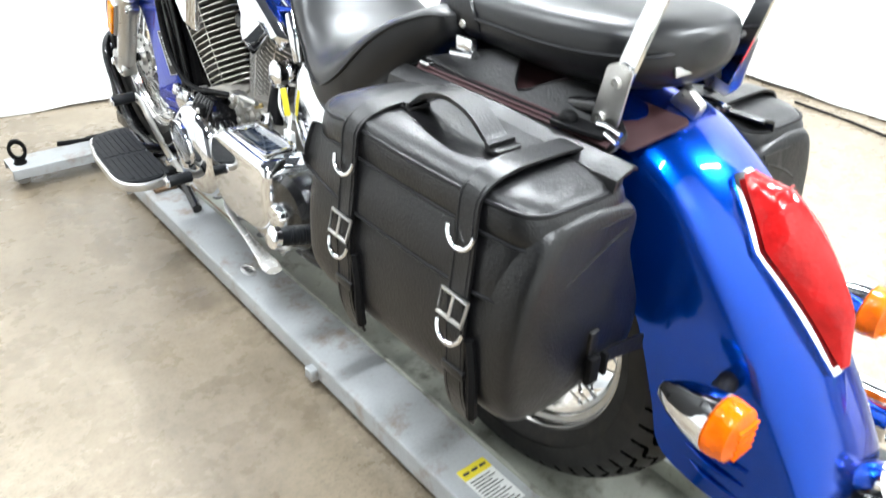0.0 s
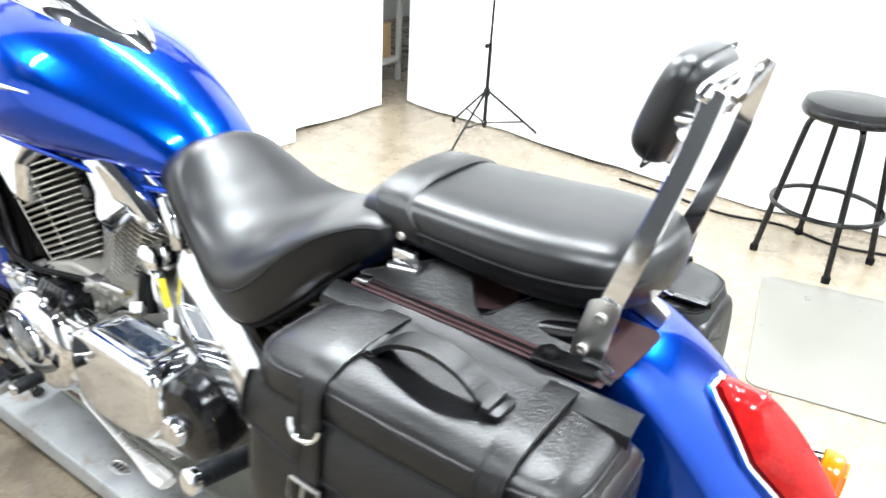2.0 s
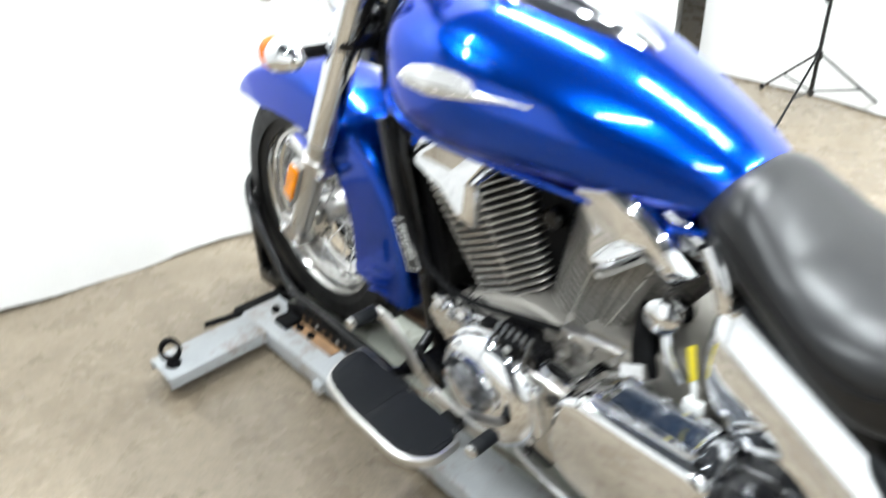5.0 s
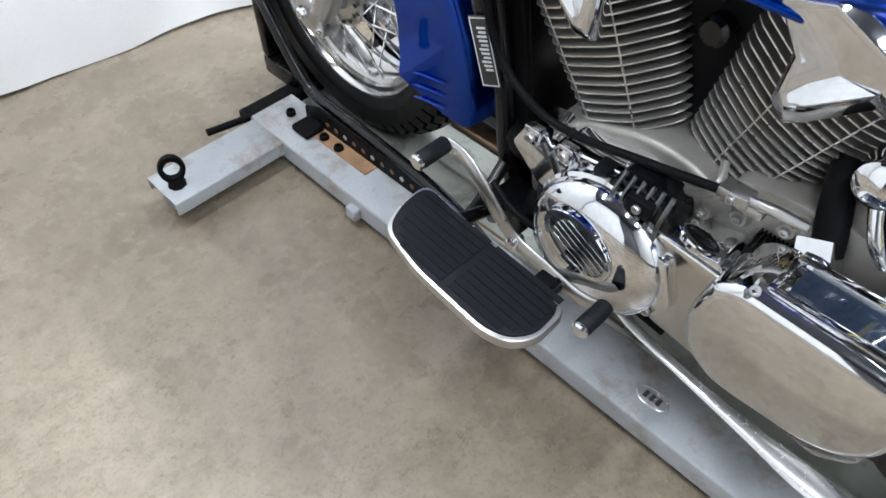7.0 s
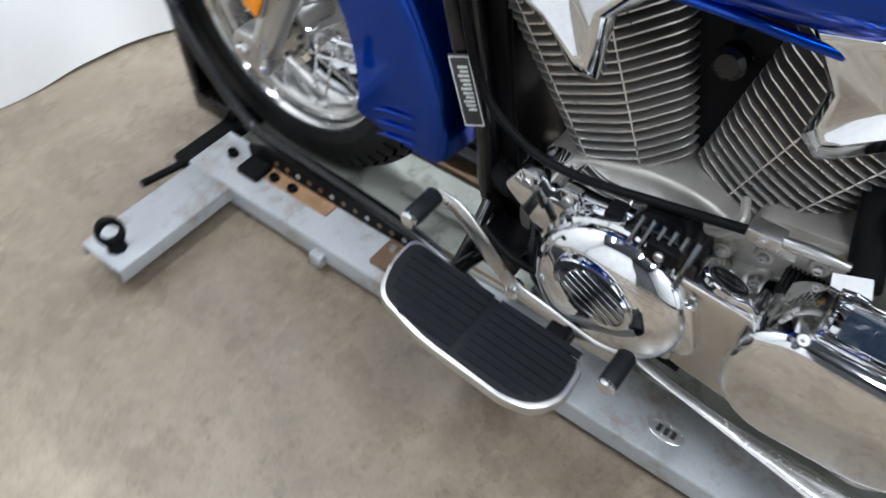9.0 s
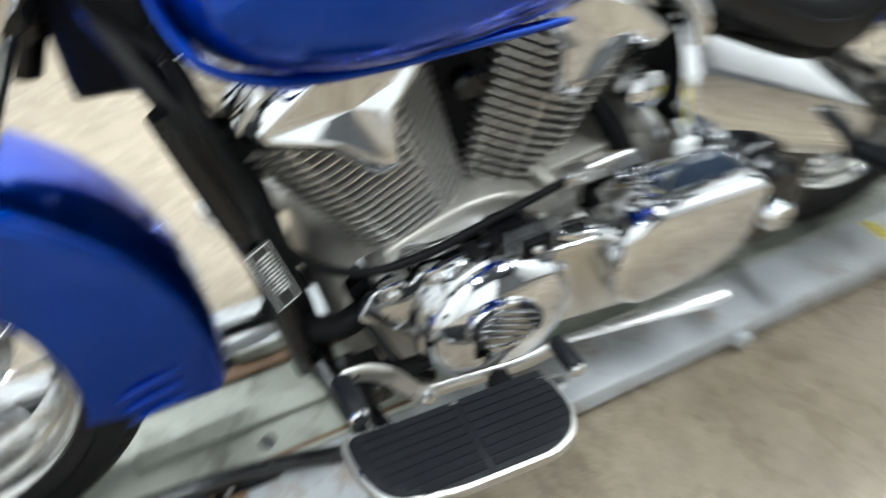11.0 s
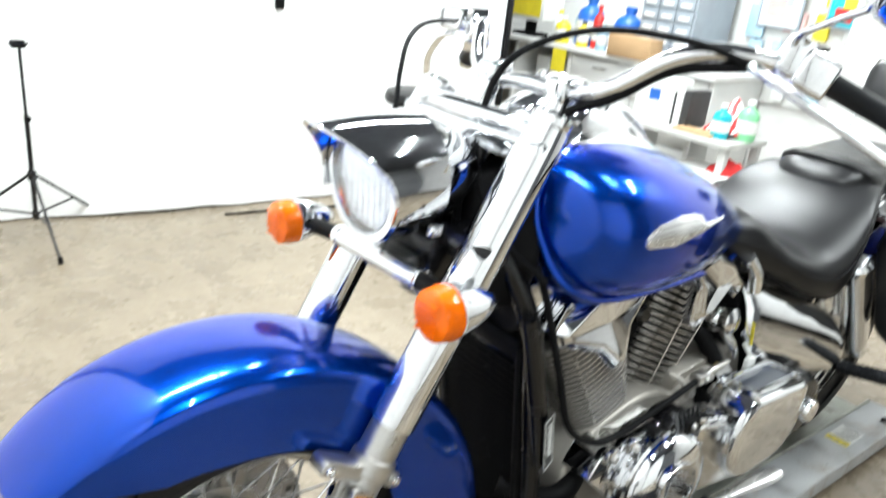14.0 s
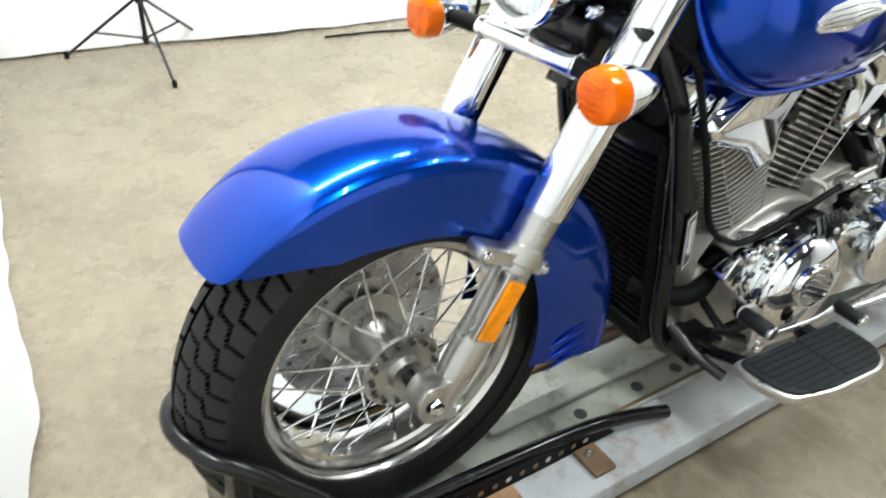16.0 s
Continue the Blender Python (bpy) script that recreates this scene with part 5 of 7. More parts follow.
# sissy bar ------------------------------------------------------------------------
for sx in (-1, 1):
    c = spline([(0.127, -0.134, 0.765), (0.127, -0.153, 0.825), (0.124, -0.17, 0.885), (0.117, -0.187, 0.95), (0.107, -0.202, 1.02), (0.098, -0.212, 1.078)], 4)
    rings = []
    for i, (x, y, z) in enumerate(c):
        x, w = sx * x, 0.0135 - 0.0025 * min(1, i / 12)
        rings.append([(x - 0.0035, y - w, z - w * 0.25), (x + 0.0035, y - w, z - w * 0.25), (x + 0.0035, y + w, z + w * 0.25), (x - 0.0035, y + w, z + w * 0.25)])
    sb = part("sissy_bar", soften(loft(rings), 0.0012, 1), CHROME, bike, "chrome flat-bar sissy bar upright")
    x = sx * 0.127
    pl = part("side_plate", soften(prism(rounded([(-0.116, 0.748), (-0.132, 0.832), (-0.15, 0.84), (-0.17, 0.834), (-0.16, 0.762), (-0.142, 0.742)], 0.006), "x", x + sx * 0.004, x + sx * 0.0075), 0.0008), SATIN, sb)
    for y, z in ((-0.15, 0.815), (-0.134, 0.768)):
        part("bolt", bolt((x + sx * 0.0075, y, z), (sx, 0, 0), 0.0075, 0.006), SATIN, pl)
part("cross_bar", tube([(-0.098, -0.2, 1.066), (-0.085, -0.202, 1.078), (0.085, -0.202, 1.078), (0.098, -0.2, 1.066)], 0.008, 10, 4), CHROME, bike)
rot = Matrix.Translation((0.02, -0.151, 1.03)) @ Matrix.Rotation(radians(17), 4, "X")
pad = part("backrest", moved(body([(0.03, 0.05, -0.038, 0.0, 0.038, 3, 3), (0.025, 0.072, -0.057, 0.0, 0.057, 3.4, 3.4), (0.008, 0.082, -0.066, 0.0, 0.066, 3.8, 3.8), (-0.012, 0.08, -0.064, 0.0, 0.064, 3.8, 3.8), (-0.024, 0.07, -0.056, 0.0, 0.056, 3.4, 3.4)], 44, 4), rot), SEATHIDE, bike, "small black padded backrest")
part("piping", moved(tube([(-0.078, -0.004, -0.05), (-0.078, -0.004, 0.05), (-0.058, -0.004, 0.065), (0.058, -0.004, 0.065), (0.078, -0.004, 0.05), (0.078, -0.004, -0.05), (0.058, -0.004, -0.065), (-0.058, -0.004, -0.065)], 0.002, 6, 3, True), rot), PIPING, pad)
part("back_plate", moved(box(-0.065, 0.065, -0.03, -0.0225, -0.05, 0.056, 0.003), rot), CHROME, pad)
part("mount", tube([(-0.105, -0.19, 1.03), (0.105, -0.19, 1.03)], 0.007, 8, 1), CHROME, pad)
for sx in (-1, 1):
    part("stand_off", tube([(sx * 0.05, -0.165, 1.03), (sx * 0.05, -0.195, 1.03)], 0.01, 10, 1), CHROME, pad)

# rear fender ----------------------------------------------------------------------
CRE = [(0.3, 0.69, 0.3, 0.63), (0.15, 0.745, 0.15, 0.62), (0.0, 0.77, 0.0, 0.62), (-0.15, 0.76, -0.13, 0.6), (-0.256, 0.703, -0.215, 0.52), (-0.355, 0.61, -0.268, 0.405), (-0.43, 0.52, -0.295, 0.335), (-0.483, 0.44, -0.35, 0.312), (-0.512, 0.38, -0.41, 0.31), (-0.525, 0.33, -0.47, 0.312)]
grid = []
for cy, cz, by, bz in spline(CRE, 5):
    row = []
    for j in range(31):
        s = -1 + 2 * j / 30
        a = abs(s)
        sy, sz = cy + (by - cy) * 0.3, cz + (bz - cz) * 0.3
        if a < 0.6:
            t = a / 0.6
            x = 0.104 * math.sin(t * math.pi / 2) ** 0.95
            k = 1 - math.cos(t * math.pi / 2) ** 0.8
            y, z = cy + (sy - cy) * k, cz + (sz - cz) * k
        else:
            t = (a - 0.6) / 0.4
            x = 0.104 + 0.006 * math.sin(t * 1.5)
            y, z = sy + (by - sy) * t, sz + (bz - sz) * t
        row.append((math.copysign(x, s), y, z))
    grid.append(row)
rf = part("rear_fender", shell(grid, 0.003), BLUE, bike, "wide glossy blue rear fender", 55)
for i in range(3):
    for sx in (-1, 1):
        part("louvre", tube([(sx * 0.1095, -0.345 + 0.012 * i, 0.345 + 0.022 * i), (sx * 0.1115, -0.375, 0.338 + 0.022 * i), (sx * 0.1085, -0.42, 0.335 + 0.024 * i)], [0.001, 0.003, 0.001], 6, 4), BLUE, rf)


def tail_grid(widen, lift, dome):
    """The tail lamp's outline laid on the fender's crest."""
    out = []
    top, bot = Vector((0, -0.262, 0.703)), Vector((0, -0.44, 0.512))
    n = Vector((0, -0.73, 0.683))
    for i in range(21):
        f = i / 20
        w = np.interp(f, [0, 0.06, 0.36, 0.9, 1.0], [0.014, 0.022, 0.048, 0.017, 0.01]) + widen
        fe = -widen / 0.26 + f * (1 + 2 * widen / 0.26)
        c = top.lerp(bot, fe) + n * (0.012 * math.sin(math.pi * min(1, max(0, f))))
        row = []
        for j in range(11):
            g = -1 + 2 * j / 10
            bulge = dome * math.sqrt(max(0, 1 - g * g)) ** 0.8 * min(1, 6 * f, 4 * (1 - f) + 0.15) * (0.55 + 0.45 * math.sin(math.pi * (0.25 + 0.6 * f)))
            q = c + Vector((g * w, 0, 0)) + n * (lift + bulge - 0.03 * abs(g) * w / 0.05 * 0.35)
            row.append(tuple(q))
        out.append(row)
    return out


tl = part("tail_lamp", shell(tail_grid(0.0055, 0.006, 0.004), 0.022), CHROME, bike, "chrome tail lamp surround")
part("lens", shell(tail_grid(0.0, 0.014, 0.034), 0.02), RED, tl, "red tail lamp lens", 50)
for i in range(9):
    f = 0.14 + 0.028 * i
    p = Vector((0, -0.262, 0.703)).lerp(Vector((0, -0.44, 0.512)), f) + Vector((0, -0.73, 0.683)) * 0.047
    part("lens_rib", tube([p + Vector((-0.022, 0.004, -0.004)), p, p + Vector((0.022, 0.004, -0.004))], 0.0013, 5, 3), RED, tl)
lb = part("plate_bracket", soften(box(-0.09, 0.09, -0.575, -0.5, 0.35, 0.372), 0.004), BLACKMETAL, bike, "black number plate bracket")
part("number_plate", moved(box(-0.09, 0.09, -0.002, 0.002, -0.055, 0.055, 0.001), Matrix.Translation((0, -0.585, 0.32)) @ Matrix.Rotation(radians(20), 4, "X")), WHITE, lb)
part("plate_lamp", lathe([(0.018, -0.03), (0.026, -0.01), (0.026, 0.01), (0.012, 0.024), (0, 0.026)], (0, -0.535, 0.395), (0, -0.8, 0.5), 20), CHROME, lb)
part("seat_tail_bracket", soften(prism(rounded([(-0.14, 0.765), (-0.16, 0.79), (-0.19, 0.77), (-0.182, 0.75)], 0.006), "x", -0.008, 0.008), 0.002), SATIN, bike)

# engine ---------------------------------------------------------------------------
eng = part("crankcase", soften(prism(rounded([(1.165, 0.27), (1.16, 0.4), (1.09, 0.455), (0.985, 0.49), (0.92, 0.49), (0.8, 0.445), (0.66, 0.44), (0.6, 0.41), (0.58, 0.29), (0.7, 0.215), (1.08, 0.21)], 0.03), "x", -0.13, 0.13), 0.01, 3), CAST, bike, "grey cast engine crankcase")


def cylinder(name, cy, cz, lean, l0, k, w0, xs, fore, kr, back, d0, n):
    a = Vector((0, math.sin(radians(lean)), math.cos(radians(lean))))
    e = Vector((0, math.cos(radians(lean)), -math.sin(radians(lean))))
    base = Vector((0, cy, cz))
    cyl = part(name, lathe([(0.08, -0.05), (0.08, 0.0), (0.066, 0.004), (0.066, 0.24), (0.0, 0.25)], base, a, 28), FINBODY, bike, "finned engine cylinder")
    for i in range(n):
        d = d0 + i * 0.0138
        l = l0 + 0.0026 * i
        w = w0 + 0.0008 * i
        o = [(l + fore, xs + fore), (l * k, w), (-l * kr, w), (-l - back, xs - 1.6 * back), (-l * 0.86, -0.04), (-l * 0.42, -0.12), (l * 0.42, -0.12), (l * 0.86, -0.04)]
        o = rounded(o, 0.02, 2)
        th = 0.0052
        rings = [[base + a * (d + h) + e * (p * sc) + Vector((-q * sc, 0, 0)) for p, q in o] for h, sc in ((0, 0.972), (th * 0.3, 1.0), (th * 0.7, 1.0), (th, 0.972))]
        fin = part("fin", loft(rings), FINBODY, cyl, angle=60)
        # edges keep the silver, flats carry the painted gap shade
        fin.data.materials.append(FIN)
        for pg in fin.data.polygons:
            if abs(pg.normal.dot(a)) < 0.8:
                pg.material_index = 1
    for g in (-kr, k):
        pts = [base + a * (d0 + i * 0.0138) + e * ((l0 + 0.0026 * i) * g) + Vector((-(w0 - 0.0035 + 0.0008 * i), 0, 0)) for i in (0, 6, 12, n - 1)]
        part("fin_rib", tube(pts, 0.0013, 6, 1), FIN, cyl)
    part("base_flange", soften(loft([[base + a * h + e * p + Vector((q, 0, 0)) for p, q in rounded([(0.075, 0.1), (-0.075, 0.1), (-0.075, -0.1), (0.075, -0.1)], 0.03)] for h in (d0 - 0.034, d0 - 0.01)]), 0.003), CAST, cyl)
    head = [[base + a * h + e * p + Vector((q, 0, 0)) for p, q in rounded([(0.1, 0.09), (-0.1, 0.09), (-0.1, -0.09), (0.1, -0.09)], 0.03)] for h in (0.25, 0.31)]
    part("head_cover", soften(loft(head), 0.012, 3), CHROME, cyl, "chrome rocker cover")
    return cyl


cf = cylinder("front_cylinder", 1.034, 0.472, 26, 0.077, 0.56, 0.122, 0.1, 0.0, 0.42, 0.012, -0.008, 19)
cr = cylinder("rear_cylinder", 0.872, 0.458, -24, 0.079, 0.36, 0.098, 0.062, 0.016, 0.36, 0.0, 0.006, 18)
# notched chrome shields on the cylinder heads
def head_shield(outline, ridge, parent):
    """A folded chrome cover. Outline and ridge rows: y, z, x."""
    rings = [[(x + 0.035, y, z) for y, z, x in outline], [(x, y, z) for y, z, x in outline], [(x, y, z) for y, z, x in ridge]]
    mid = [sum(r[k] for r in ridge) / len(ridge) for k in range(3)]
    rings.append([(x + 0.15 * (mid[2] + 0.006 - x), y + (mid[0] - y) * 0.15, z + (mid[1] - z) * 0.15) for y, z, x in ridge])
    rings.append([(x + 0.96 * (mid[2] + 0.006 - x), y + (mid[0] - y) * 0.96, z + (mid[1] - z) * 0.96) for y, z, x in ridge])
    bm = loft(rings)
    return part("head_shield", soften(bm, 0.0025, 2, 22), CHROME, parent, "notched chrome cylinder head shield", 30)


head_shield([(1.246, 0.69, -0.122), (1.232, 0.664, -0.126), (1.15, 0.642, -0.142), (1.103, 0.597, -0.146), (1.073, 0.598, -0.144), (1.071, 0.68, -0.134), (1.024, 0.722, -0.126), (1.02, 0.775, -0.118), (1.11, 0.79, -0.118), (1.222, 0.718, -0.12)],
            [(1.228, 0.692, -0.142), (1.22, 0.68, -0.145), (1.148, 0.66, -0.155), (1.1, 0.622, -0.16), (1.086, 0.619, -0.159), (1.083, 0.686, -0.153), (1.046, 0.73, -0.147), (1.045, 0.766, -0.143), (1.108, 0.778, -0.144), (1.206, 0.71, -0.144)], cf)
head_shield([(0.884, 0.742, -0.118), (0.844, 0.684, -0.12), (0.848, 0.622, -0.122), (0.825, 0.6, -0.122), (0.803, 0.614, -0.122), (0.745, 0.664, -0.122), (0.702, 0.64, -0.12), (0.668, 0.668, -0.116), (0.75, 0.735, -0.122), (0.816, 0.768, -0.12)],
            [(0.872, 0.74, -0.13), (0.834, 0.69, -0.136), (0.836, 0.65, -0.14), (0.826, 0.636, -0.142), (0.806, 0.646, -0.142), (0.748, 0.688, -0.136), (0.71, 0.664, -0.134), (0.69, 0.674, -0.132), (0.756, 0.728, -0.135), (0.816, 0.755, -0.134)], cr)
part("shield_bracket", soften(prism(rounded([(1.25, 0.69), (1.218, 0.742), (1.178, 0.716), (1.215, 0.662)], 0.008), "x", -0.125, -0.1), 0.004), CHROME, cf)
part("plug_cap", tube([(-0.03, 0.955, 0.62), (-0.05, 0.957, 0.66), (-0.055, 0.955, 0.71), (-0.03, 0.95, 0.76)], 0.011, 10, 5), DULLBLACK, cf)
part("intake", soften(prism(rounded([(0.945, 0.5), (0.975, 0.5), (1.03, 0.72), (0.87, 0.72)], 0.01), "x", -0.062, 0.07), 0.008, 2), DULLBLACK, eng, "black intake box between the cylinders")
part("coil_cover", lathe([(0.0, 0.0), (0.02, 0.0), (0.02, 0.03), (0.014, 0.036), (0, 0.036)], (-0.055, 0.95, 0.64), (-1, 0, 0.1), 16), BLACKMETAL, eng)
mh = part("motor_mount", soften(prism(rounded([(1.23, 0.69), (1.31, 0.72), (1.32, 0.77), (1.25, 0.78), (1.21, 0.73)], 0.01), "x", -0.1, -0.085), 0.002), CHROME, eng)

# clutch / gear side covers
cc = part("clutch_cover", lathe([(0.112, 0.0), (0.112, 0.05), (0.108, 0.062), (0.094, 0.074), (0.06, 0.084), (0.0, 0.088)], (-0.165, 0.968, 0.348), (-1, 0, 0), 56), CHROME, eng, "round polished clutch cover", 50)
part("cover_lip", ringlathe([(0.112, 0.03), (0.117, 0.034), (0.117, 0.042), (0.112, 0.046)], (-0.165, 0.968, 0.348), (-1, 0, 0), 56), CHROME, cc)
def oval_pad():
    """An oval pad with lengthwise ribs in a bright rim, set into the dome."""
    m = Matrix.Translation((-0.2485, 0.977, 0.376)) @ Matrix.Rotation(radians(28), 4, "X")
    rim = []
    for k, x in ((1.0, 0.012), (1.0, -0.003), (0.97, -0.007), (0.86, -0.007), (0.84, -0.003)):
        rim.append([m @ Vector((x, 0.062 * k * math.cos(a), 0.045 * k * math.sin(a))) for a in (2 * math.pi * j / 40 for j in range(40))])
    pad = part("oval_rim", loft(rim), CHROME, cc, "bright oval rim")
    part("pad", moved(prism([(0.055 * math.cos(a), 0.0395 * math.sin(a)) for a in (2 * math.pi * j / 32 for j in range(32))], "x", -0.0045, 0.0), m), PADALLOY, pad, "ribbed polished oval pad")
    for i in range(5):
        z = -0.0225 + i * 0.01125
        w = 0.051 * math.sqrt(max(0, 1 - (z / 0.039) ** 2))
        part("pad_rib", moved(box(-0.008, -0.004, -w, w * 0.8, z - 0.0042, z + 0.0042, 0.001, 1), m), PADALLOY, pad)


oval_pad()
for y, z in ((0.995, 0.447), (1.07, 0.32), (0.9, 0.27), (0.985, 0.245)):
    e = part("bolt_ear", soften(box(-0.2, -0.17, y - 0.012, y + 0.012, z - 0.012, z + 0.022), 0.004), DULLBLACK if z > 0.4 else CHROME, cc)
    part("bolt", bolt((-0.2, y, z + 0.006), (-1, 0, 0), 0.007, 0.006), SATIN, e)
gc = part("gear_cover", soften(prism(rounded([(1.16, 0.41), (1.135, 0.452), (1.1, 0.458), (1.086, 0.44), (1.072, 0.458), (1.036, 0.458), (0.96, 0.47), (0.92, 0.46), (0.9, 0.4), (0.94, 0.3), (1.04, 0.28), (1.1, 0.355)], 0.01), "x", -0.186, -0.12), 0.008, 3), CHROME, eng, "notched chrome gear cover")
for y, z in ((1.116, 0.45), (1.056, 0.452)):
    part("bolt_ear", soften(box(-0.198, -0.18, y - 0.014, y + 0.014, z - 0.013, z + 0.016), 0.004, 2), CHROME, gc)
    part("bolt", bolt((-0.198, y, z), (-1, 0, 0), 0.0075, 0.006), SATIN, gc)
rib = part("ribbed_cover", soften(prism(rounded([(0.985, 0.45), (0.965, 0.482), (0.915, 0.486), (0.88, 0.462), (0.872, 0.42), (0.888, 0.392), (0.925, 0.418)], 0.01), "x", -0.208, -0.15), 0.006), BLACKMETAL, eng, "black ribbed upper cover")
for i in range(6):
    y = 0.968 - i * 0.014
    part("rib", tube([(-0.214, y - 0.006, 0.44 - 0.006 * i), (-0.217, y - 0.008, 0.465 - 0.003 * i), (-0.2, y - 0.012, 0.492)], 0.0036, 6, 3), DARKALLOY, rib)
bp = part("bolt_plate", soften(box(-0.222, -0.206, 0.9, 0.94, 0.452, 0.478), 0.003), DULLBLACK, rib)
for y in (0.92,):
    part("bolt", bolt((-0.222, y, 0.466), (-1, 0, 0), 0.0065, 0.005), SATIN, bp)
part("crankcase_web", soften(prism(rounded([(0.9, 0.4), (0.89, 0.44), (0.85, 0.472), (0.79, 0.497), (0.745, 0.505), (0.725, 0.48), (0.735, 0.4)], 0.012), "x", -0.14, -0.08), 0.006, 2), CAST, eng, "pale cast crankcase web")
for y, z in ((0.868, 0.445), (0.822, 0.467), (0.765, 0.488)):
    boss = part("boss", lathe([(0.014, 0), (0.013, 0.008), (0.011, 0.011), (0, 0.011)], (-0.139, y, z), (-1, 0, 0), 18), CAST, eng)
    part("bolt", bolt((-0.15, y, z), (-1, 0, 0), 0.0065, 0.005), SATIN, boss)
part("case_joint", tube([(-0.141, 0.9, 0.41), (-0.141, 0.86, 0.42), (-0.141, 0.79, 0.44), (-0.141, 0.74, 0.465)], 0.0025, 6, 4), CAST, eng)
part("cable_clamp", joined(box(-0.176, -0.15, 0.81, 0.85, 0.506, 0.524, 0.003), bolt((-0.176, 0.83, 0.515), (-1, 0, 0), 0.006, 0.005)), SATIN, eng, "satin bracket for the clutch cable")
part("brass_union", lathe([(0.004, 0), (0.006, 0.002), (0.006, 0.008), (0.004, 0.01), (0.004, 0.018), (0, 0.018)], (-0.146, 0.75, 0.515), (-0.6, 0.5, -0.3), 6), YELLOWMETAL, eng, "small brass pipe union")
part("oil_pipe", tube([(-0.15, 0.93, 0.46), (-0.155, 0.88, 0.475), (-0.15, 0.86, 0.5), (-0.12, 0.87, 0.51)], 0.006, 8, 4), CAST, eng)
lp = part("lower_side_cover", soften(prism(rounded([(0.905, 0.44), (0.905, 0.33), (0.87, 0.275), (0.6, 0.232), (0.555, 0.27), (0.555, 0.4), (0.79, 0.43)], 0.015), "x", -0.212, -0.12), 0.006, 3), POLISHED, eng, "polished alloy gearbox side cover")
sp = part("side_pocket", soften(prism(rounded([(0.892, 0.405), (0.885, 0.43), (0.805, 0.445), (0.79, 0.42)], 0.008), "x", -0.206, -0.14), 0.006, 2), CHROME, eng, "chrome shelf with a black oval cap")
capm = Matrix.Translation((-0.19, 0.842, 0.441)) @ Matrix.Rotation(radians(12), 4, "X")
for name, a0, b0, h, mat in (("cap_rim", 0.032, 0.017, 0.006, CHROME), ("oval_cap", 0.026, 0.0125, 0.009, BLACKMETAL), ("cap_rib", 0.02, 0.003, 0.0125, DARKALLOY)):
    part(name, moved(loft([[Vector((b0 * q * math.sin(a), a0 * q * math.cos(a), z)) for a in (2 * math.pi * j / 28 for j in range(28))] for q, z in ((1.0, -0.004), (1.0, h - 0.002), (0.9, h))]), capm), mat, sp)
sl = part("slot_rim", soften(prism(rounded([(0.885, 0.405), (0.862, 0.41), (0.838, 0.33), (0.85, 0.31), (0.868, 0.315)], 0.012, 4), "x", -0.222, -0.205), 0.004, 2), CHROME, lp)
part("bolt", bolt((-0.213, 0.872, 0.29), (-1, 0, 0), 0.008, 0.006), SATIN, lp)
pc = part("transmission_cover", soften(prism(rounded([(0.808, 0.4), (0.79, 0.462), (0.755, 0.484), (0.56, 0.476), (0.538, 0.458), (0.545, 0.365), (0.575, 0.322), (0.62, 0.302), (0.75, 0.295), (0.8, 0.335)], 0.035, 6), "x", -0.258, -0.15), 0.016, 4), CHROME, eng, "rounded chrome transmission cover")
part("raised_frame", joined(box(-0.236, -0.168, 0.728, 0.738, 0.476, 0.4885, 0.002), box(-0.236, -0.168, 0.572, 0.582, 0.472, 0.4885, 0.002), soften(prism([(0.575, 0.474), (0.735, 0.478), (0.735, 0.4885), (0.72, 0.492), (0.59, 0.492), (0.575, 0.4885)], "x", -0.18, -0.166), 0.002), box(-0.238, -0.226, 0.575, 0.735, 0.474, 0.4865, 0.002)), CHROME, pc, "raised chrome frame on the cover's top")
# blue-black fill paints the dark reflection in the chrome between the frame bars
part("pocket_reflection", box(-0.226, -0.18, 0.582, 0.728, 0.472, 0.4825), GLAZE, pc)
e = part("bolt_recess", body([(0.716, 0.003, 0.452, 0.46, 0.467, 2, 2), (0.738, 0.011, 0.448, 0.466, 0.4815, 2.2, 2), (0.752, 0.013, 0.45, 0.466, 0.482, 2.2, 2), (0.766, 0.004, 0.456, 0.466, 0.474, 2, 2)], 16, 4, -0.244), DARKALLOY, pc)
part("bolt", bolt((-0.246, 0.745, 0.48), (-0.5, 0, 0.86), 0.007, 0.005), SATIN, e)
# cases behind, starter, breather, hoses
part("upper_case", soften(prism(rounded([(0.86, 0.44), (0.85, 0.5), (0.72, 0.52), (0.62, 0.5), (0.6, 0.43)], 0.015), "x", -0.125, 0.12), 0.008, 2), CAST, eng)
fp = part("finned_plate", soften(box(-0.176, -0.1, 0.715, 0.795, 0.42, 0.462), 0.003), DULLBLACK, eng, "black fine-finned plate")
for i in range(14):
    part("cooling_fin", box(-0.175, -0.1, 0.7905 - i * 0.0055, 0.793 - i * 0.0055, 0.4615, 0.4665, 0.0006, 1), BLACKMETAL, fp)
part("breather_elbow", tube([(-0.06, 0.76, 0.575), (-0.1, 0.745, 0.55), (-0.122, 0.73, 0.515), (-0.138, 0.716, 0.478)], [0.015, 0.018, 0.02, 0.019], 16, 5), DULLBLACK, eng)
part("elbow_collar", tube([(-0.132, 0.73, 0.494), (-0.15, 0.714, 0.458)], [0.029, 0.031], 4, 1), CHROME, eng)
vv = part("valve_body", lathe([(0.0, 0), (0.022, 0.0), (0.03, 0.006), (0.03, 0.02), (0.024, 0.03), (0.028, 0.036), (0.028, 0.05), (0.02, 0.056), (0, 0.058)], (-0.085, 0.705, 0.588), (-1, 0, 0.1), 22), CHROME, eng, "round chrome valve housing")
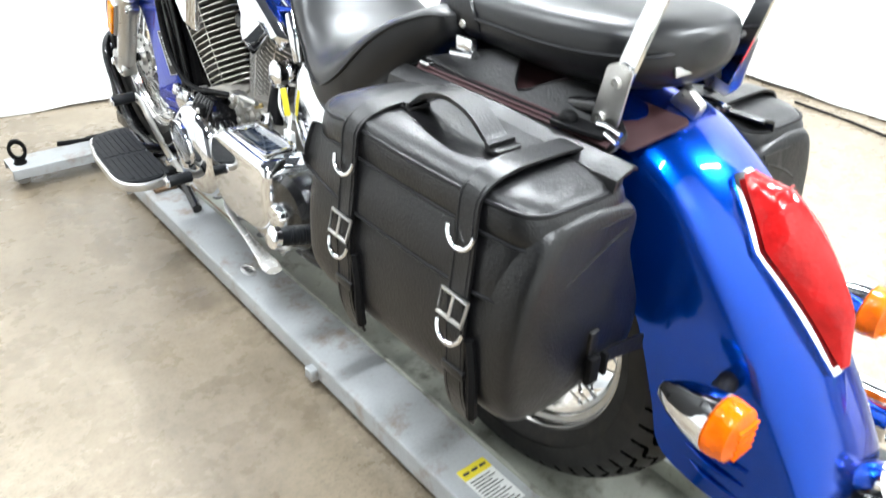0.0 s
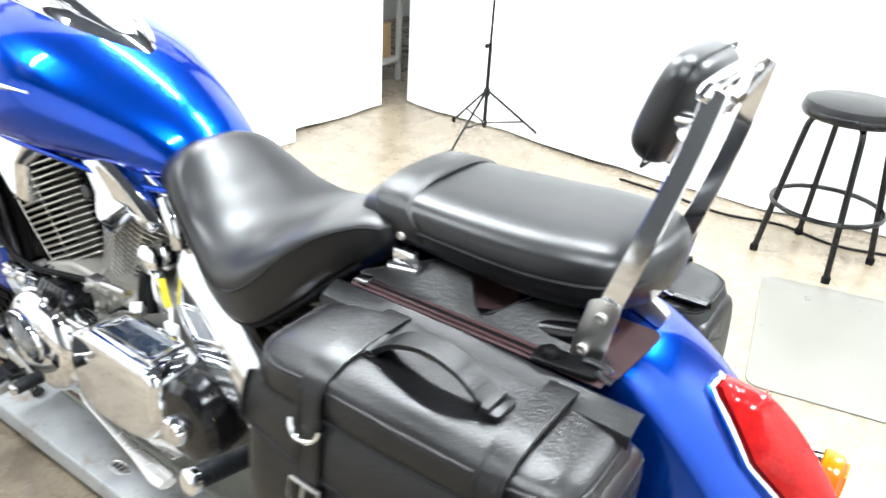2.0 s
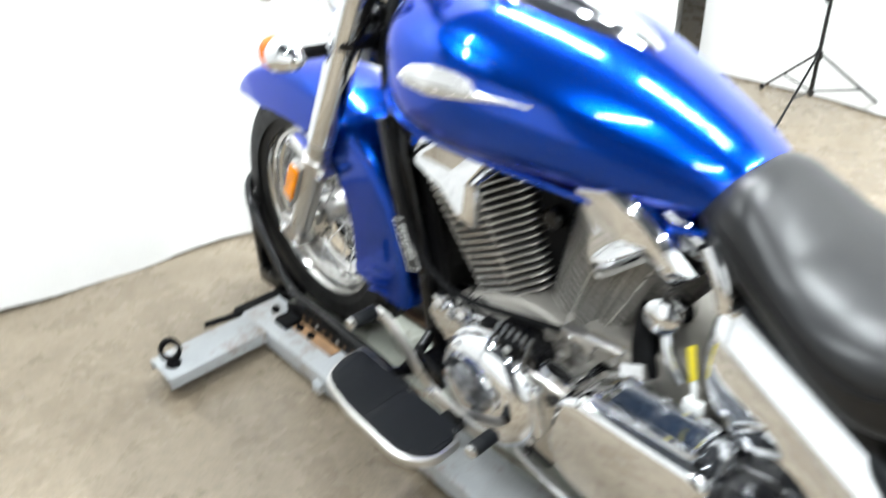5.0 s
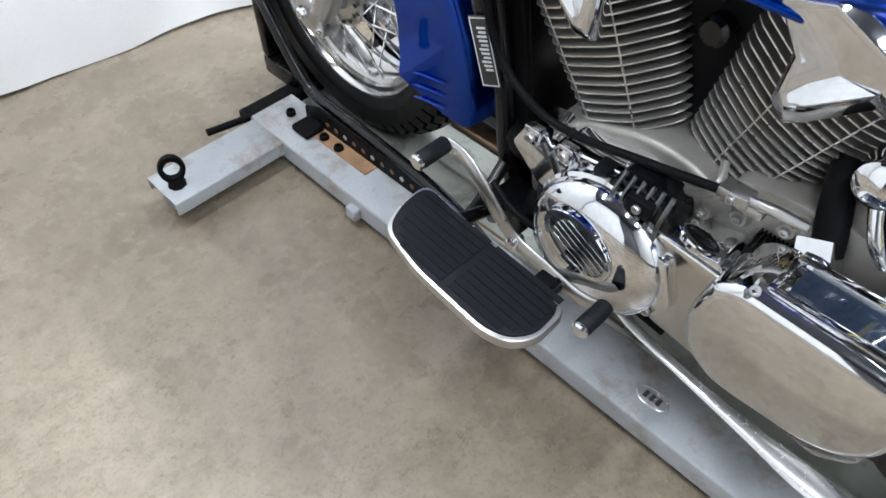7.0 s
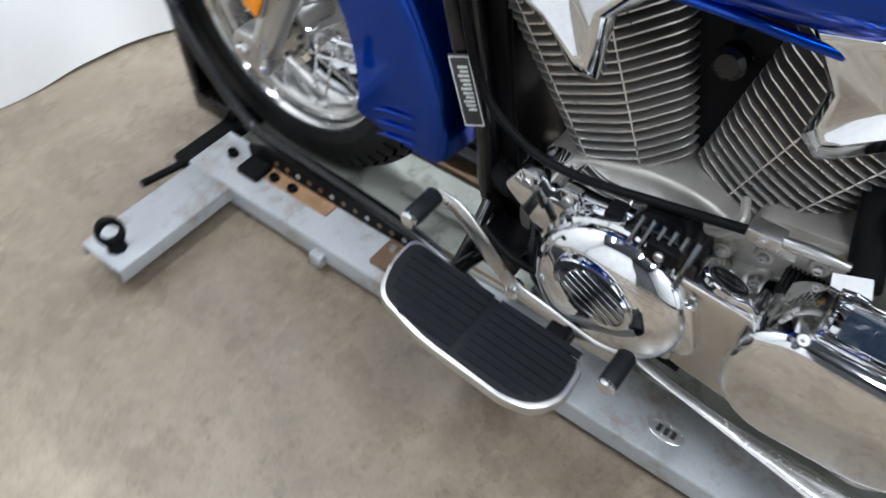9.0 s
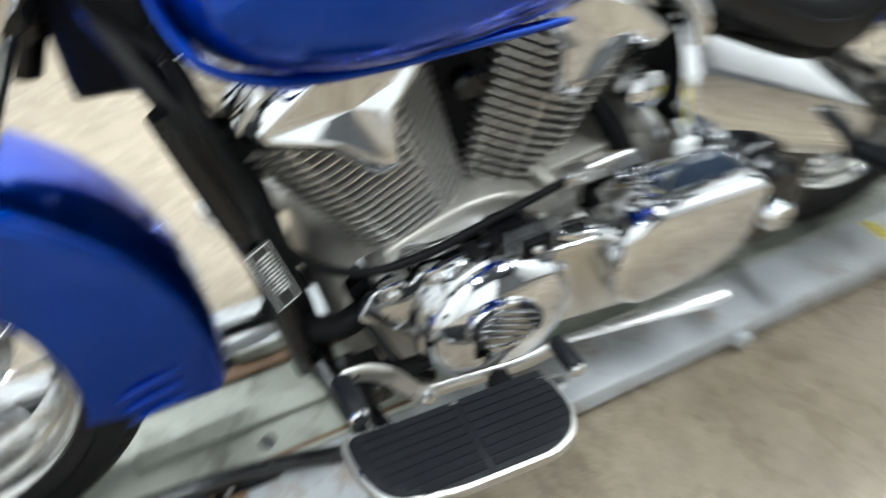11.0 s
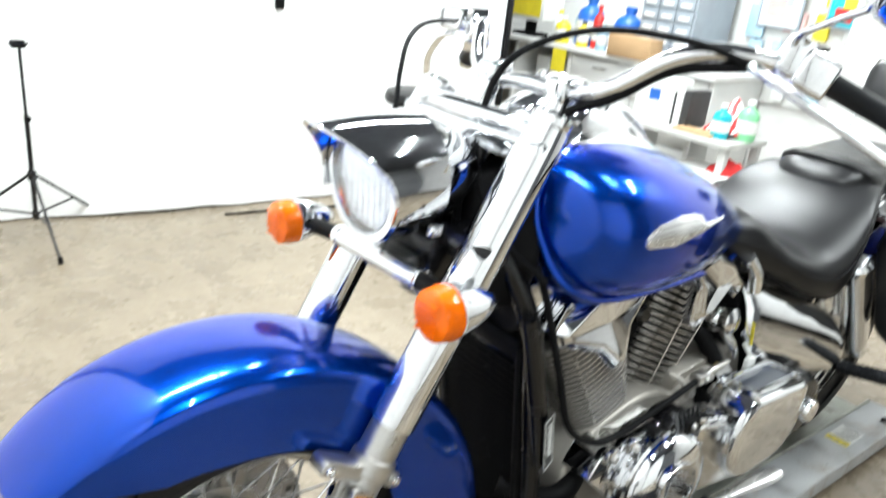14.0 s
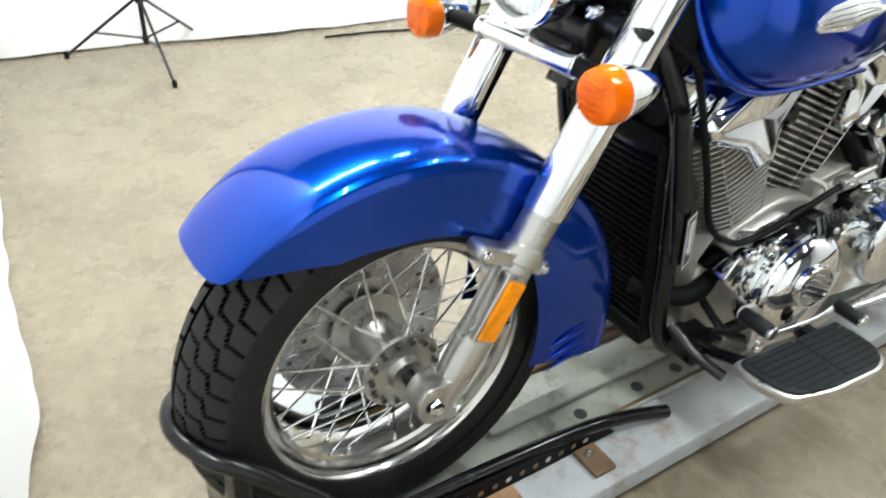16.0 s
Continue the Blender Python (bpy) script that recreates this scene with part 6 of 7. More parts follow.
part("valve_pipe", tube([(-0.12, 0.7, 0.565), (-0.135, 0.68, 0.53), (-0.13, 0.66, 0.5)], 0.01, 12, 5), CHROME, vv)
part("fuel_cock", joined(box(-0.16, -0.148, 0.61, 0.64, 0.455, 0.5, 0.002), tube([(-0.154, 0.625, 0.5), (-0.14, 0.64, 0.53)], 0.004, 8, 1)), WHITE, eng, "white tag on the fuel cock")
cl = part("clutch_arm", joined(tube([(-0.165, 0.83, 0.515), (-0.165, 0.78, 0.522), (-0.165, 0.74, 0.525)], [0.006, 0.0075, 0.005], 10, 3), box(-0.172, -0.152, 0.79, 0.83, 0.5, 0.514, 0.003)), SATIN, eng)
part("engine_cable", tube([(-0.115, 1.3, 0.82), (-0.135, 1.285, 0.76), (-0.158, 1.255, 0.64), (-0.165, 1.215, 0.53), (-0.168, 1.14, 0.475), (-0.168, 1.06, 0.468), (-0.168, 0.96, 0.488), (-0.166, 0.83, 0.515)], 0.0062, 10, 8), DULLBLACK, bike, "black clutch cable past the engine")
part("coolant_hose", tube([(-0.06, 1.25, 0.36), (-0.12, 1.2, 0.35), (-0.14, 1.16, 0.36), (-0.13, 1.12, 0.38)], 0.019, 14, 5), DULLBLACK, eng)

# frame ----------------------------------------------------------------------------
for sx in (-1, 1):
    x = sx * 0.118
    part("down_tube", tube([(sx * 0.05, 1.36, 0.9), (sx * 0.09, 1.335, 0.82), (x, 1.288, 0.7), (x, 1.262, 0.57), (x, 1.236, 0.42), (x, 1.215, 0.28), (x, 1.15, 0.205), (x, 1.0, 0.19), (x, 0.6, 0.19), (x, 0.5, 0.25), (sx * 0.1, 0.45, 0.42), (sx * 0.1, 0.4, 0.6)], 0.0175, 14, 6), BLACKMETAL, bike, "black frame tube")
    part("pipe_guard", tube([(x + sx * 0.016, 1.318, 0.74), (x + sx * 0.02, 1.285, 0.63), (x + sx * 0.02, 1.258, 0.53), (x + sx * 0.018, 1.24, 0.45)], [0.012, 0.0165, 0.0165, 0.012], 12, 5), BLACKMETAL, bike)
    part("swing_arm", soften(prism(rounded([(0.52, 0.43), (0.52, 0.34), (0.2, 0.335), (0.0, 0.34), (0.0, 0.385), (0.25, 0.41)], 0.02), "x", sx * 0.105, sx * 0.145), 0.008, 2), BLACKMETAL, bike)
    sk = part("shock_absorber", tube([(sx * 0.17, 0.258, 0.65), (sx * 0.17, 0.21, 0.58), (sx * 0.17, 0.13, 0.45), (sx * 0.17, 0.1, 0.4)], [0.033, 0.033, 0.03, 0.024], 22, 1), CHROME, bike, "chrome covered shock absorber")
    part("shock_top", lathe([(0.036, 0), (0.036, 0.012), (0.026, 0.022), (0, 0.024)], (sx * 0.17, 0.258, 0.65), (0, 0.5, 0.86), 22), CHROME, sk)
    part("eye", lathe([(0.018, -0.02), (0.02, -0.016), (0.02, 0.016), (0.018, 0.02), (0, 0.02)], (sx * 0.17, 0.092, 0.388), (1, 0, 0), 18), CHROME, sk)
    part("rear_frame", tube([(sx * 0.1, 0.62, 0.69), (sx * 0.11, 0.45, 0.6), (sx * 0.12, 0.3, 0.66), (sx * 0.12, 0.1, 0.72), (sx * 0.115, -0.12, 0.77)], 0.014, 12, 5), BLACKMETAL, bike)
    pv = part("pivot_cover", lathe([(0.078, 0), (0.078, 0.09), (0.066, 0.105), (0.03, 0.112), (0, 0.112)], (sx * 0.135, 0.505, 0.385), (sx, 0, 0), 36), BLACKMETAL, bike, "black round swing arm pivot cover")
    part("pivot_cap", lathe([(0.027, 0.108), (0.028, 0.122), (0.024, 0.13), (0, 0.133)], (sx * 0.135, 0.505, 0.385), (sx, 0, 0), 24), CHROME, pv)
    part("guard", soften(prism(rounded([(0.56, 0.46), (0.46, 0.475), (0.36, 0.44), (0.35, 0.37), (0.42, 0.3), (0.55, 0.3)], 0.03), "x", sx * 0.14, sx * 0.19), 0.012, 3), BLACKMETAL, pv)
    # passenger peg
    pg = part("passenger_peg", tube([(sx * 0.222, 0.322, 0.428), (sx * 0.227, 0.322, 0.429), (sx * 0.338, 0.324, 0.455), (sx * 0.347, 0.324, 0.457)], [0.013, 0.0165, 0.0165, 0.0155], 16, 1), GRIP, bike, "ribbed rubber passenger peg")
    for i in range(9):
        f = i / 8
        part("rib", lathe([(0.016, -0.004), (0.0176, -0.0025), (0.0176, 0.0025), (0.016, 0.004)], Vector((sx * 0.236, 0.322, 0.431)).lerp(Vector((sx * 0.332, 0.3239, 0.4535)), f), (sx, 0.02, 0.23), 14), GRIP, pg)
    part("peg_end", lathe([(0.0155, 0), (0.02, 0.003), (0.02, 0.013), (0.013, 0.018), (0, 0.018)], (sx * 0.347, 0.324, 0.457), (sx, 0.02, 0.23), 18), CHROME, pg)
    part("peg_hanger", tube([(sx * 0.12, 0.33, 0.42), (sx * 0.17, 0.32, 0.418), (sx * 0.225, 0.322, 0.428)], 0.011, 10, 4), BLACKMETAL, pg)
    # side cover: a hard crease, the upper face leaning in
    grid = []
    for u in range(37):
        y = 0.634 - 0.316 * (u / 36)
        kx, kz = 0.13 + 0.285 * (0.634 - y), 0.612 - 0.335 * (0.634 - y)
        bx, bz = kx + 0.012, np.interp(y, [0.318, 0.328, 0.35, 0.45, 0.56, 0.61, 0.634], [0.465, 0.437, 0.42, 0.438, 0.47, 0.495, 0.545])
        tx, tz = kx - 0.034, kz + np.interp(y, [0.318, 0.34, 0.4, 0.5, 0.634], [0.012, 0.036, 0.048, 0.05, 0.054])
        drop = 0.012 * abs(2 * u / 36 - 1) ** 16
        row = []
        for w in range(25):
            v = w / 12 if w < 13 else (w - 12) / 12
            p0, p1 = ((bx, bz), (kx, kz)) if w < 13 else ((kx, kz), (tx, tz))
            edge = 0.009 * max(0, 1 - w / 3) ** 2 + 0.006 * max(0, w - 22) / 2
            bulge = 0.003 * math.sin(math.pi * v) if w < 13 else 0.002 * math.sin(math.pi * v)
            row.append((sx * float(p0[0] + (p1[0] - p0[0]) * v - drop - edge + bulge), y, float(p0[1] + (p1[1] - p0[1]) * v)))
        grid.append(row)
    sc_ = part("side_cover", shell(grid if sx < 0 else [r[::-1] for r in grid], 0.008), CHROME, bike, "creased chrome side cover", 30)
    part("raised_bar", tube([(sx * 0.186, 0.44, 0.472), (sx * 0.205, 0.372, 0.458)], 0.004, 8, 1), CHROME, sc_)
    part("chrome_stay", tube([(sx * 0.11, 0.66, 0.72), (sx * 0.118, 0.63, 0.68), (sx * 0.12, 0.62, 0.64)], [0.014, 0.017, 0.014], 12, 4), CHROME, bike)
    part("seat_base_rail", tube([(sx * 0.1, 0.68, 0.705), (sx * 0.115, 0.56, 0.655), (sx * 0.13, 0.44, 0.6), (sx * 0.135, 0.36, 0.585), (sx * 0.13, 0.28, 0.625)], 0.009, 10, 5), DULLBLACK, bike)
part("yellow_tag", moved(box(-0.001, 0.001, -0.006, 0.006, -0.028, 0.028, 0.0004), Matrix.Translation((-0.15, 0.639, 0.556)) @ Matrix.Rotation(radians(-12), 4, "X") @ Matrix.Rotation(radians(55), 4, "Z")), YELLOW, eng, "hanging yellow caution tag")
part("under_tank_cover", soften(box(-0.06, 0.06, 0.66, 1.3, 0.69, 0.76), 0.02, 2), DULLBLACK, bike)
part("battery_case", soften(box(-0.1, 0.1, 0.36, 0.62, 0.34, 0.64), 0.02, 2), DULLBLACK, bike)
part("inner_rear", soften(box(-0.09, 0.09, 0.24, 0.42, 0.5, 0.66), 0.02, 2), DULLBLACK, bike)

# plate label on the down tube
LM = Matrix.Translation((-0.1553, 1.2475, 0.505)) @ Matrix.Rotation(radians(16), 4, "Z") @ Matrix.Rotation(radians(-14), 4, "X")
lab = part("data_label", moved(box(-0.0012, 0.0012, -0.0155, 0.0155, -0.058, 0.058, 0.0004), LM), INK, bike, "black data label with white frame and print")
for y0, y1, z0, z1 in ((-0.0145, -0.013, -0.056, 0.056), (0.013, 0.0145, -0.056, 0.056), (-0.013, 0.013, -0.056, -0.0545), (-0.013, 0.013, 0.0545, 0.056)):
    part("frame_line", moved(box(-0.0018, -0.0012, y0, y1, z0, z1), LM), WHITE, lab)
for i in range(11):
    part("print_bar", moved(box(-0.0018, -0.0012, -0.009, 0.003 + 0.002 * (i % 3), -0.03 + 0.0068 * i, -0.0266 + 0.0068 * i), LM), WHITE, lab)

# radiator
def rad_m():
    return Matrix.Translation((0, 1.236, 0.47)) @ Matrix.Rotation(radians(-8), 4, "X")


rad = part("radiator", moved(soften(box(-0.105, 0.105, -0.02, 0.02, -0.2, 0.17), 0.006), rad_m()), BLACKMETAL, bike, "black radiator with horizontal slats")
for i in range(24):
    z = -0.18 + i * 0.0145
    part("slat", moved(box(-0.094, 0.094, 0.02, 0.027, z, z + 0.0045), rad_m()), DULLBLACK, rad)
for sx in (-1, 1):
    part("side_frame", moved(soften(box(sx * 0.09, sx * 0.106, -0.03, 0.03, -0.22, 0.2), 0.006), rad_m()), DULLBLACK, rad)
part("top_tank", moved(soften(box(-0.1, 0.1, -0.03, 0.03, 0.172, 0.215), 0.008), rad_m()), DULLBLACK, rad)
part("bottom_tank", moved(soften(box(-0.1, 0.1, -0.03, 0.03, -0.245, -0.2), 0.008), rad_m()), DULLBLACK, rad)
hn = part("horn", lathe([(0.018, -0.03), (0.03, -0.02), (0.042, -0.004), (0.045, 0.004), (0.04, 0.008), (0.03, 0.003), (0.012, 0.006), (0, 0.006)], (-0.07, 1.31, 0.735), (0.0, 0.95, -0.25), 28), DULLBLACK, bike, "round black horn")
part("right_chrome_cap", lathe([(0.0, -0.03), (0.03, -0.026), (0.045, -0.005), (0.045, 0.02), (0.03, 0.03), (0, 0.032)], (0.17, 1.24, 0.36), (1, 0.3, 0), 24), CHROME, eng)

# exhaust on the far side
ex = part("exhaust", tube([(0.12, 1.15, 0.62), (0.17, 1.22, 0.52), (0.19, 1.18, 0.36), (0.19, 1.0, 0.26), (0.2, 0.6, 0.25), (0.21, 0.2, 0.27), (0.215, -0.25, 0.31), (0.215, -0.47, 0.33)], [0.024, 0.024, 0.025, 0.026, 0.036, 0.046, 0.046, 0.043], 20, 6), CHROME, bike, "long chrome exhaust pipe")
part("exhaust_tip", ringlathe([(0.036, 0), (0.044, 0.0), (0.044, 0.012), (0.036, 0.012)], (0.215, -0.47, 0.33), (0, -1, 0.09), 24), CHROME, ex)

# floorboards and controls ---------------------------------------------------------
def board_z(y):
    return 0.305 + (y - 0.93) * 0.085


OUT = [(-0.288, 1.238), (-0.345, 1.237), (-0.397, 1.216), (-0.415, 1.13), (-0.418, 0.995), (-0.404, 0.958), (-0.37, 0.937), (-0.306, 0.94)]
for sx in (-1, 1):
    def slab(outline, h0, h1, w):
        o = rounded(outline, 0.022, 5)
        bm = loft([[(-sx * x, y, board_z(y) + h) for x, y in o] for h in (h0, h1)])
        return soften(bm, w, 2)
    fb = part("floorboard", slab(OUT, -0.012, 0.008, 0.005), SATIN, bike, "footboard with bright metal rim")
    cxy = (-0.352, 1.083)
    inner = [(cxy[0] + (x - cxy[0]) * 0.9, cxy[1] + (y - cxy[1]) * 0.95) for x, y in OUT]
    part("rubber_mat", slab(inner, 0.006, 0.0125, 0.0015), GRIP, fb, "black ribbed rubber mat")
    for i in range(8):
        x = -0.305 - 0.0132 * i
        y0, y1 = 0.952 + max(0, i - 5) * 0.014, 1.219 - 0.003 * i - max(0, i - 5) * 0.012
        ym = 1.083
        part("mat_rib", joined(*[loft([[(-sx * (x + dx), yy, board_z(yy) + h) for dx, h in ((-0.0056, 0.012), (0.0056, 0.012), (0.005, 0.0138), (-0.005, 0.0138))] for yy in (a, b)]) for a, b in ((y0, ym - 0.006), (ym + 0.006, y1))]), GRIP, fb)
    for y in (1.17, 0.99):
        part("board_stay", tube([(sx * 0.12, y - 0.02, 0.25), (sx * 0.2, y, 0.27), (sx * 0.3, y, board_z(y) - 0.016)], 0.011, 10, 4), BLACKMETAL, fb)
    part("pivot_block", soften(box(sx * 0.27, sx * 0.3, 0.985, 1.015, 0.28, 0.31), 0.004), DULLBLACK, fb)
sh = part("shift_lever", tube([(-0.266, 1.215, 0.419), (-0.262, 1.185, 0.41), (-0.26, 1.152, 0.38), (-0.25, 1.122, 0.325), (-0.24, 1.093, 0.282), (-0.246, 1.03, 0.278), (-0.262, 0.965, 0.29), (-0.268, 0.93, 0.3), (-0.272, 0.906, 0.314)], 0.0065, 12, 6, False, 2.0), SATIN, bike, "heel and toe chrome shift lever")
for y, z in ((1.215, 0.42), (0.905, 0.32)):
    pgg = part("shift_peg", lathe([(0.012, 0), (0.0135, 0.002), (0.0135, 0.052), (0.012, 0.054), (0, 0.054)], (-0.268, y, z), (-1, 0, 0), 18), GRIP, sh, "black rubber shift peg")
    part("peg_cap", lathe([(0.0125, 0.054), (0.013, 0.058), (0.01, 0.061), (0, 0.061)], (-0.268, y, z), (-1, 0, 0), 18), CHROME, pgg)
part("shift_pivot", lathe([(0.011, 0), (0.012, 0.004), (0.012, 0.022), (0.008, 0.026), (0, 0.026)], (-0.23, 1.093, 0.281), (-1, 0, 0), 18), CHROME, sh)
part("shift_link", tube([(-0.2, 1.18, 0.32), (-0.21, 1.12, 0.3), (-0.21, 1.03, 0.3)], 0.006, 8, 3), DULLBLACK, bike)
part("lower_linkage", joined(soften(box(-0.2, -0.12, 1.12, 1.2, 0.235, 0.275), 0.006), tube([(-0.14, 1.21, 0.3), (-0.2, 1.2, 0.27), (-0.26, 1.19, 0.26)], 0.011, 10, 3), tube([(-0.13, 1.13, 0.33), (-0.18, 1.1, 0.27), (-0.2, 1.06, 0.25)], 0.009, 8, 3)), BLACKMETAL, bike)
ks = part("kickstand", tube([(-0.165, 0.96, 0.215), (-0.19, 0.9, 0.21), (-0.205, 0.8, 0.205), (-0.225, 0.68, 0.214), (-0.243, 0.59, 0.228), (-0.252, 0.552, 0.236)], [0.011, 0.009, 0.009, 0.014, 0.021, 0.016], 14, 5, False, 0.5), SILVER, bike, "folded silver kickstand")
part("spring", tube([(-0.17, 0.95, 0.225), (-0.18, 0.85, 0.225)], 0.007, 8, 1), DULLBLACK, ks)


# ---- saddlebags -------------------------------------------------------------------
def saddlebag(sx):
    """A leather throw-over bag; drawn on the left and mirrored for the right."""
    t = thing("saddlebag", (sx * 0.27, -0.02, 0.44), "black leather saddlebag with two buckled straps and a carry handle", "saddlebag", "saddlebags")

    def put(name, bm, mat, parent=None, label="", angle=38):
        if sx > 0:
            mirror_x(bm)
            bm.transform(Matrix.Translation((-0.035, 0.03, -0.03)))
        return part(name, bm, mat, parent or t, label, angle)

    def side(z):
        """The outer face's x at height z: the bag bulges towards its foot."""
        return float(np.interp(z, [0.43, 0.46, 0.5, 0.58, 0.66, 0.74], [-0.352, -0.368, -0.374, -0.369, -0.352, -0.338]))

    def section(y, inset, low):
        """A loop in the x-z plane at y."""
        inner = float(np.interp(y, [-0.24, -0.1, 0.05], [-0.13, -0.15, -0.207]))
        pts = [(-0.168, 0.71), (-0.25, 0.724), (-0.322, 0.718), (side(0.66) + 0.002, 0.66), (side(0.58), 0.58), (side(0.5), 0.5), (-0.352, low + 0.014), (-0.285, low), (inner - 0.01, low + 0.03), (inner, 0.55), (-0.178, 0.66)]
        c = (-0.265, 0.58)
        k = 1 - inset
        return [(c[0] + (x - c[0]) * k, y - 0.022 * max(0, y / 0.2) * (0.72 - z) / 0.28, c[1] + (z - c[1]) * k) for x, z in rounded(pts, 0.03, 4)]

    rows = [(0.204, 0.2, 0.47), (0.202, 0.1, 0.46), (0.19, 0.04, 0.452), (0.16, 0.0, 0.446), (0.05, -0.01, 0.442), (-0.1, -0.012, 0.442), (-0.19, -0.01, 0.444), (-0.222, 0.01, 0.446), (-0.238, 0.06, 0.452), (-0.243, 0.18, 0.475)]
    bag = put("body", loft([section(y, i, l) for y, i, l in spline(rows, 3)]), BAGHIDE, None, "boxy leather bag body", 60)
    # lid: soft cap, rounded in plan, with a short hanging edge
    cx, cy, n = -0.255, -0.014, 72
    rings = []
    for k, z in ((0.3, 0.745), (0.6, 0.7465), (0.8, 0.745), (0.9, 0.7415), (0.955, 0.735), (0.985, 0.726), (1.0, 0.713), (1.008, 0.7), (1.0, 0.698), (0.98, 0.706), (0.9, 0.72)):
        ring = []
        for q in range(n):
            a = 2 * math.pi * q / n
            c, s = math.cos(a), math.sin(a)
            x = cx + 0.092 * k * math.copysign(abs(c) ** 0.45, c)
            y = cy + 0.222 * k * math.copysign(abs(s) ** 0.3, s)
            dip = 0.006 * math.sin(3.1 * y * 8) * (0.4 if k < 0.9 else 1) - 0.012 * max(0, -y - 0.1) / 0.13 - 0.008 * max(0, (-0.3 - x)) / 0.05
            ring.append((x, y, z + dip))
        rings.append(ring)
    lid = put("lid", loft(rings), BAGHIDE, None, "padded leather lid with piped edge", 60)
    for idx, r in ((4, 0.003), (7, 0.0026)):
        put("piping", tube([v for v in rings[idx][::2]], r, 6, 2, True), PIPING, lid)
    plan = spline([(0.0, 0.2), (0.008, 0.188), (0.0, 0.1), (0.0, 0.0), (0.0, -0.1), (0.004, -0.185), (0.02, -0.222), (0.06, -0.24), (0.11, -0.243), (0.155, -0.242)], 5)
    fl = []
    for i, (dx, y) in enumerate(plan):
        u = i / (len(plan) - 1)
        lo = 0.655 - 0.034 * math.sin(math.pi * min(1, u * 1.25)) ** 0.6 - 0.02 * math.exp(-((u - 0.74) / 0.1) ** 2) + 0.03 * max(0, u - 0.8) / 0.2
        fl.append([(side(z) + dx - off, y, z) for z, off in ((0.7, -0.003), (0.685, 0.002), ((0.685 + lo) / 2, 0.005), (lo + 0.006, 0.0055), (lo, 0.004))])
    put("front_flap", shell(fl, 0.004), BAGHIDE, bag)
    put("flap_edge", tube([(q[-1][0] - 0.001, q[-1][1], q[-1][2]) for q in fl], 0.0024, 6, 1), PIPING, bag)
    put("side_gusset", tube([(-0.338, -0.236, 0.615), (-0.352, -0.236, 0.55), (-0.35, -0.234, 0.49), (-0.315, -0.225, 0.455)], 0.003, 6, 5), PIPING, bag)
    for y in (0.09, -0.142):
        zs = [0.715, 0.69, 0.66, 0.62, 0.58, 0.54, 0.5, 0.47, 0.446]
        path = [(-0.172, 0.742), (-0.2, 0.7485), (-0.25, 0.7505), (-0.3, 0.7495), (-0.33, 0.742), (-0.345, 0.73)] + [(side(z) - (0.0075 if z > 0.6 else 0.006), z) for z in zs]
        
        def lean(z):
            """The strap runs a little rearward towards its foot."""
            return y - 0.034 * max(0.0, 0.72 - z) / 0.28
        g = [[(x, lean(z) + w, z) for w in (-0.0175, -0.0155, 0.0, 0.0155, 0.0175)] for x, z in spline(path, 4)]
        st = put("strap", shell(g, -0.004), BAGHIDE, None, "long leather closing strap")
        for w in (-0.0125, 0.0125):
            put("stitch_line", tube([(x - 0.0042, lean(z) + w, z + 0.002) for x, z in path], 0.0008, 4, 3), PIPING, st)
        for zc in (0.688, 0.577):
            xx = side(zc) - 0.012
            pts = [(xx - 0.004 - 0.006 * math.sin(a), lean(zc) + 0.0215 * math.cos(a), zc + 0.004 - 0.02 * math.sin(a)) for a in np.linspace(0, math.pi, 9)]
            put("d_ring", tube(pts, 0.003, 8, 2), CHROME, st, "chrome D ring")
        xb, yb = side(0.605) - 0.0125, lean(0.605)
        fr = [(xb, yb + 0.022, 0.617), (xb - 0.008, yb + 0.021, 0.589), (xb - 0.008, yb - 0.021, 0.589), (xb, yb - 0.022, 0.617)]
        bk = put("buckle", joined(tube(fr, 0.0029, 8, 1, True), tube([(xb - 0.002, yb, 0.618), (xb - 0.01, yb, 0.588)], 0.0022, 6, 1)), SATIN, st, "satin metal roller buckle")
        xk = side(0.52)
        put("keeper", box(xk - 0.0135, xk - 0.006, lean(0.52) - 0.019, lean(0.52) + 0.019, 0.515, 0.527, 0.0015), BAGHIDE, st)
        put("side_tongue", tube([(side(0.57) - 0.006, lean(0.57) - 0.022, 0.57), (side(0.53) - 0.005, lean(0.53) - 0.027, 0.53), (side(0.49) - 0.006, lean(0.49) - 0.026, 0.49), (side(0.46) - 0.007, lean(0.46) - 0.021, 0.462)], 0.007, 6, 4), DULLBLACK, st)
    arch = spline([(0.068, 0.752), (0.056, 0.753), (0.03, 0.772), (-0.012, 0.783), (-0.055, 0.775), (-0.085, 0.755), (-0.1, 0.7515)], 5)
    g = [[(-0.262 + w * (1.0 if 3 < i < len(arch) - 4 else 1.25) - 0.02 * (0.08 - y), y, z) for w in (-0.0165, -0.0145, 0, 0.0145, 0.0165)] for i, (y, z) in enumerate(arch)]
    hd = put("handle", shell(g, -0.006), BAGHIDE, lid, "arched leather carry handle")
    for y in (0.069, -0.1):
        put("handle_patch", prism(rounded([(-0.284, y - 0.013), (-0.244, y - 0.013), (-0.244, y + 0.013), (-0.284, y + 0.013)], 0.006), "z", 0.744, 0.7515, 0.0015), BAGHIDE, hd)
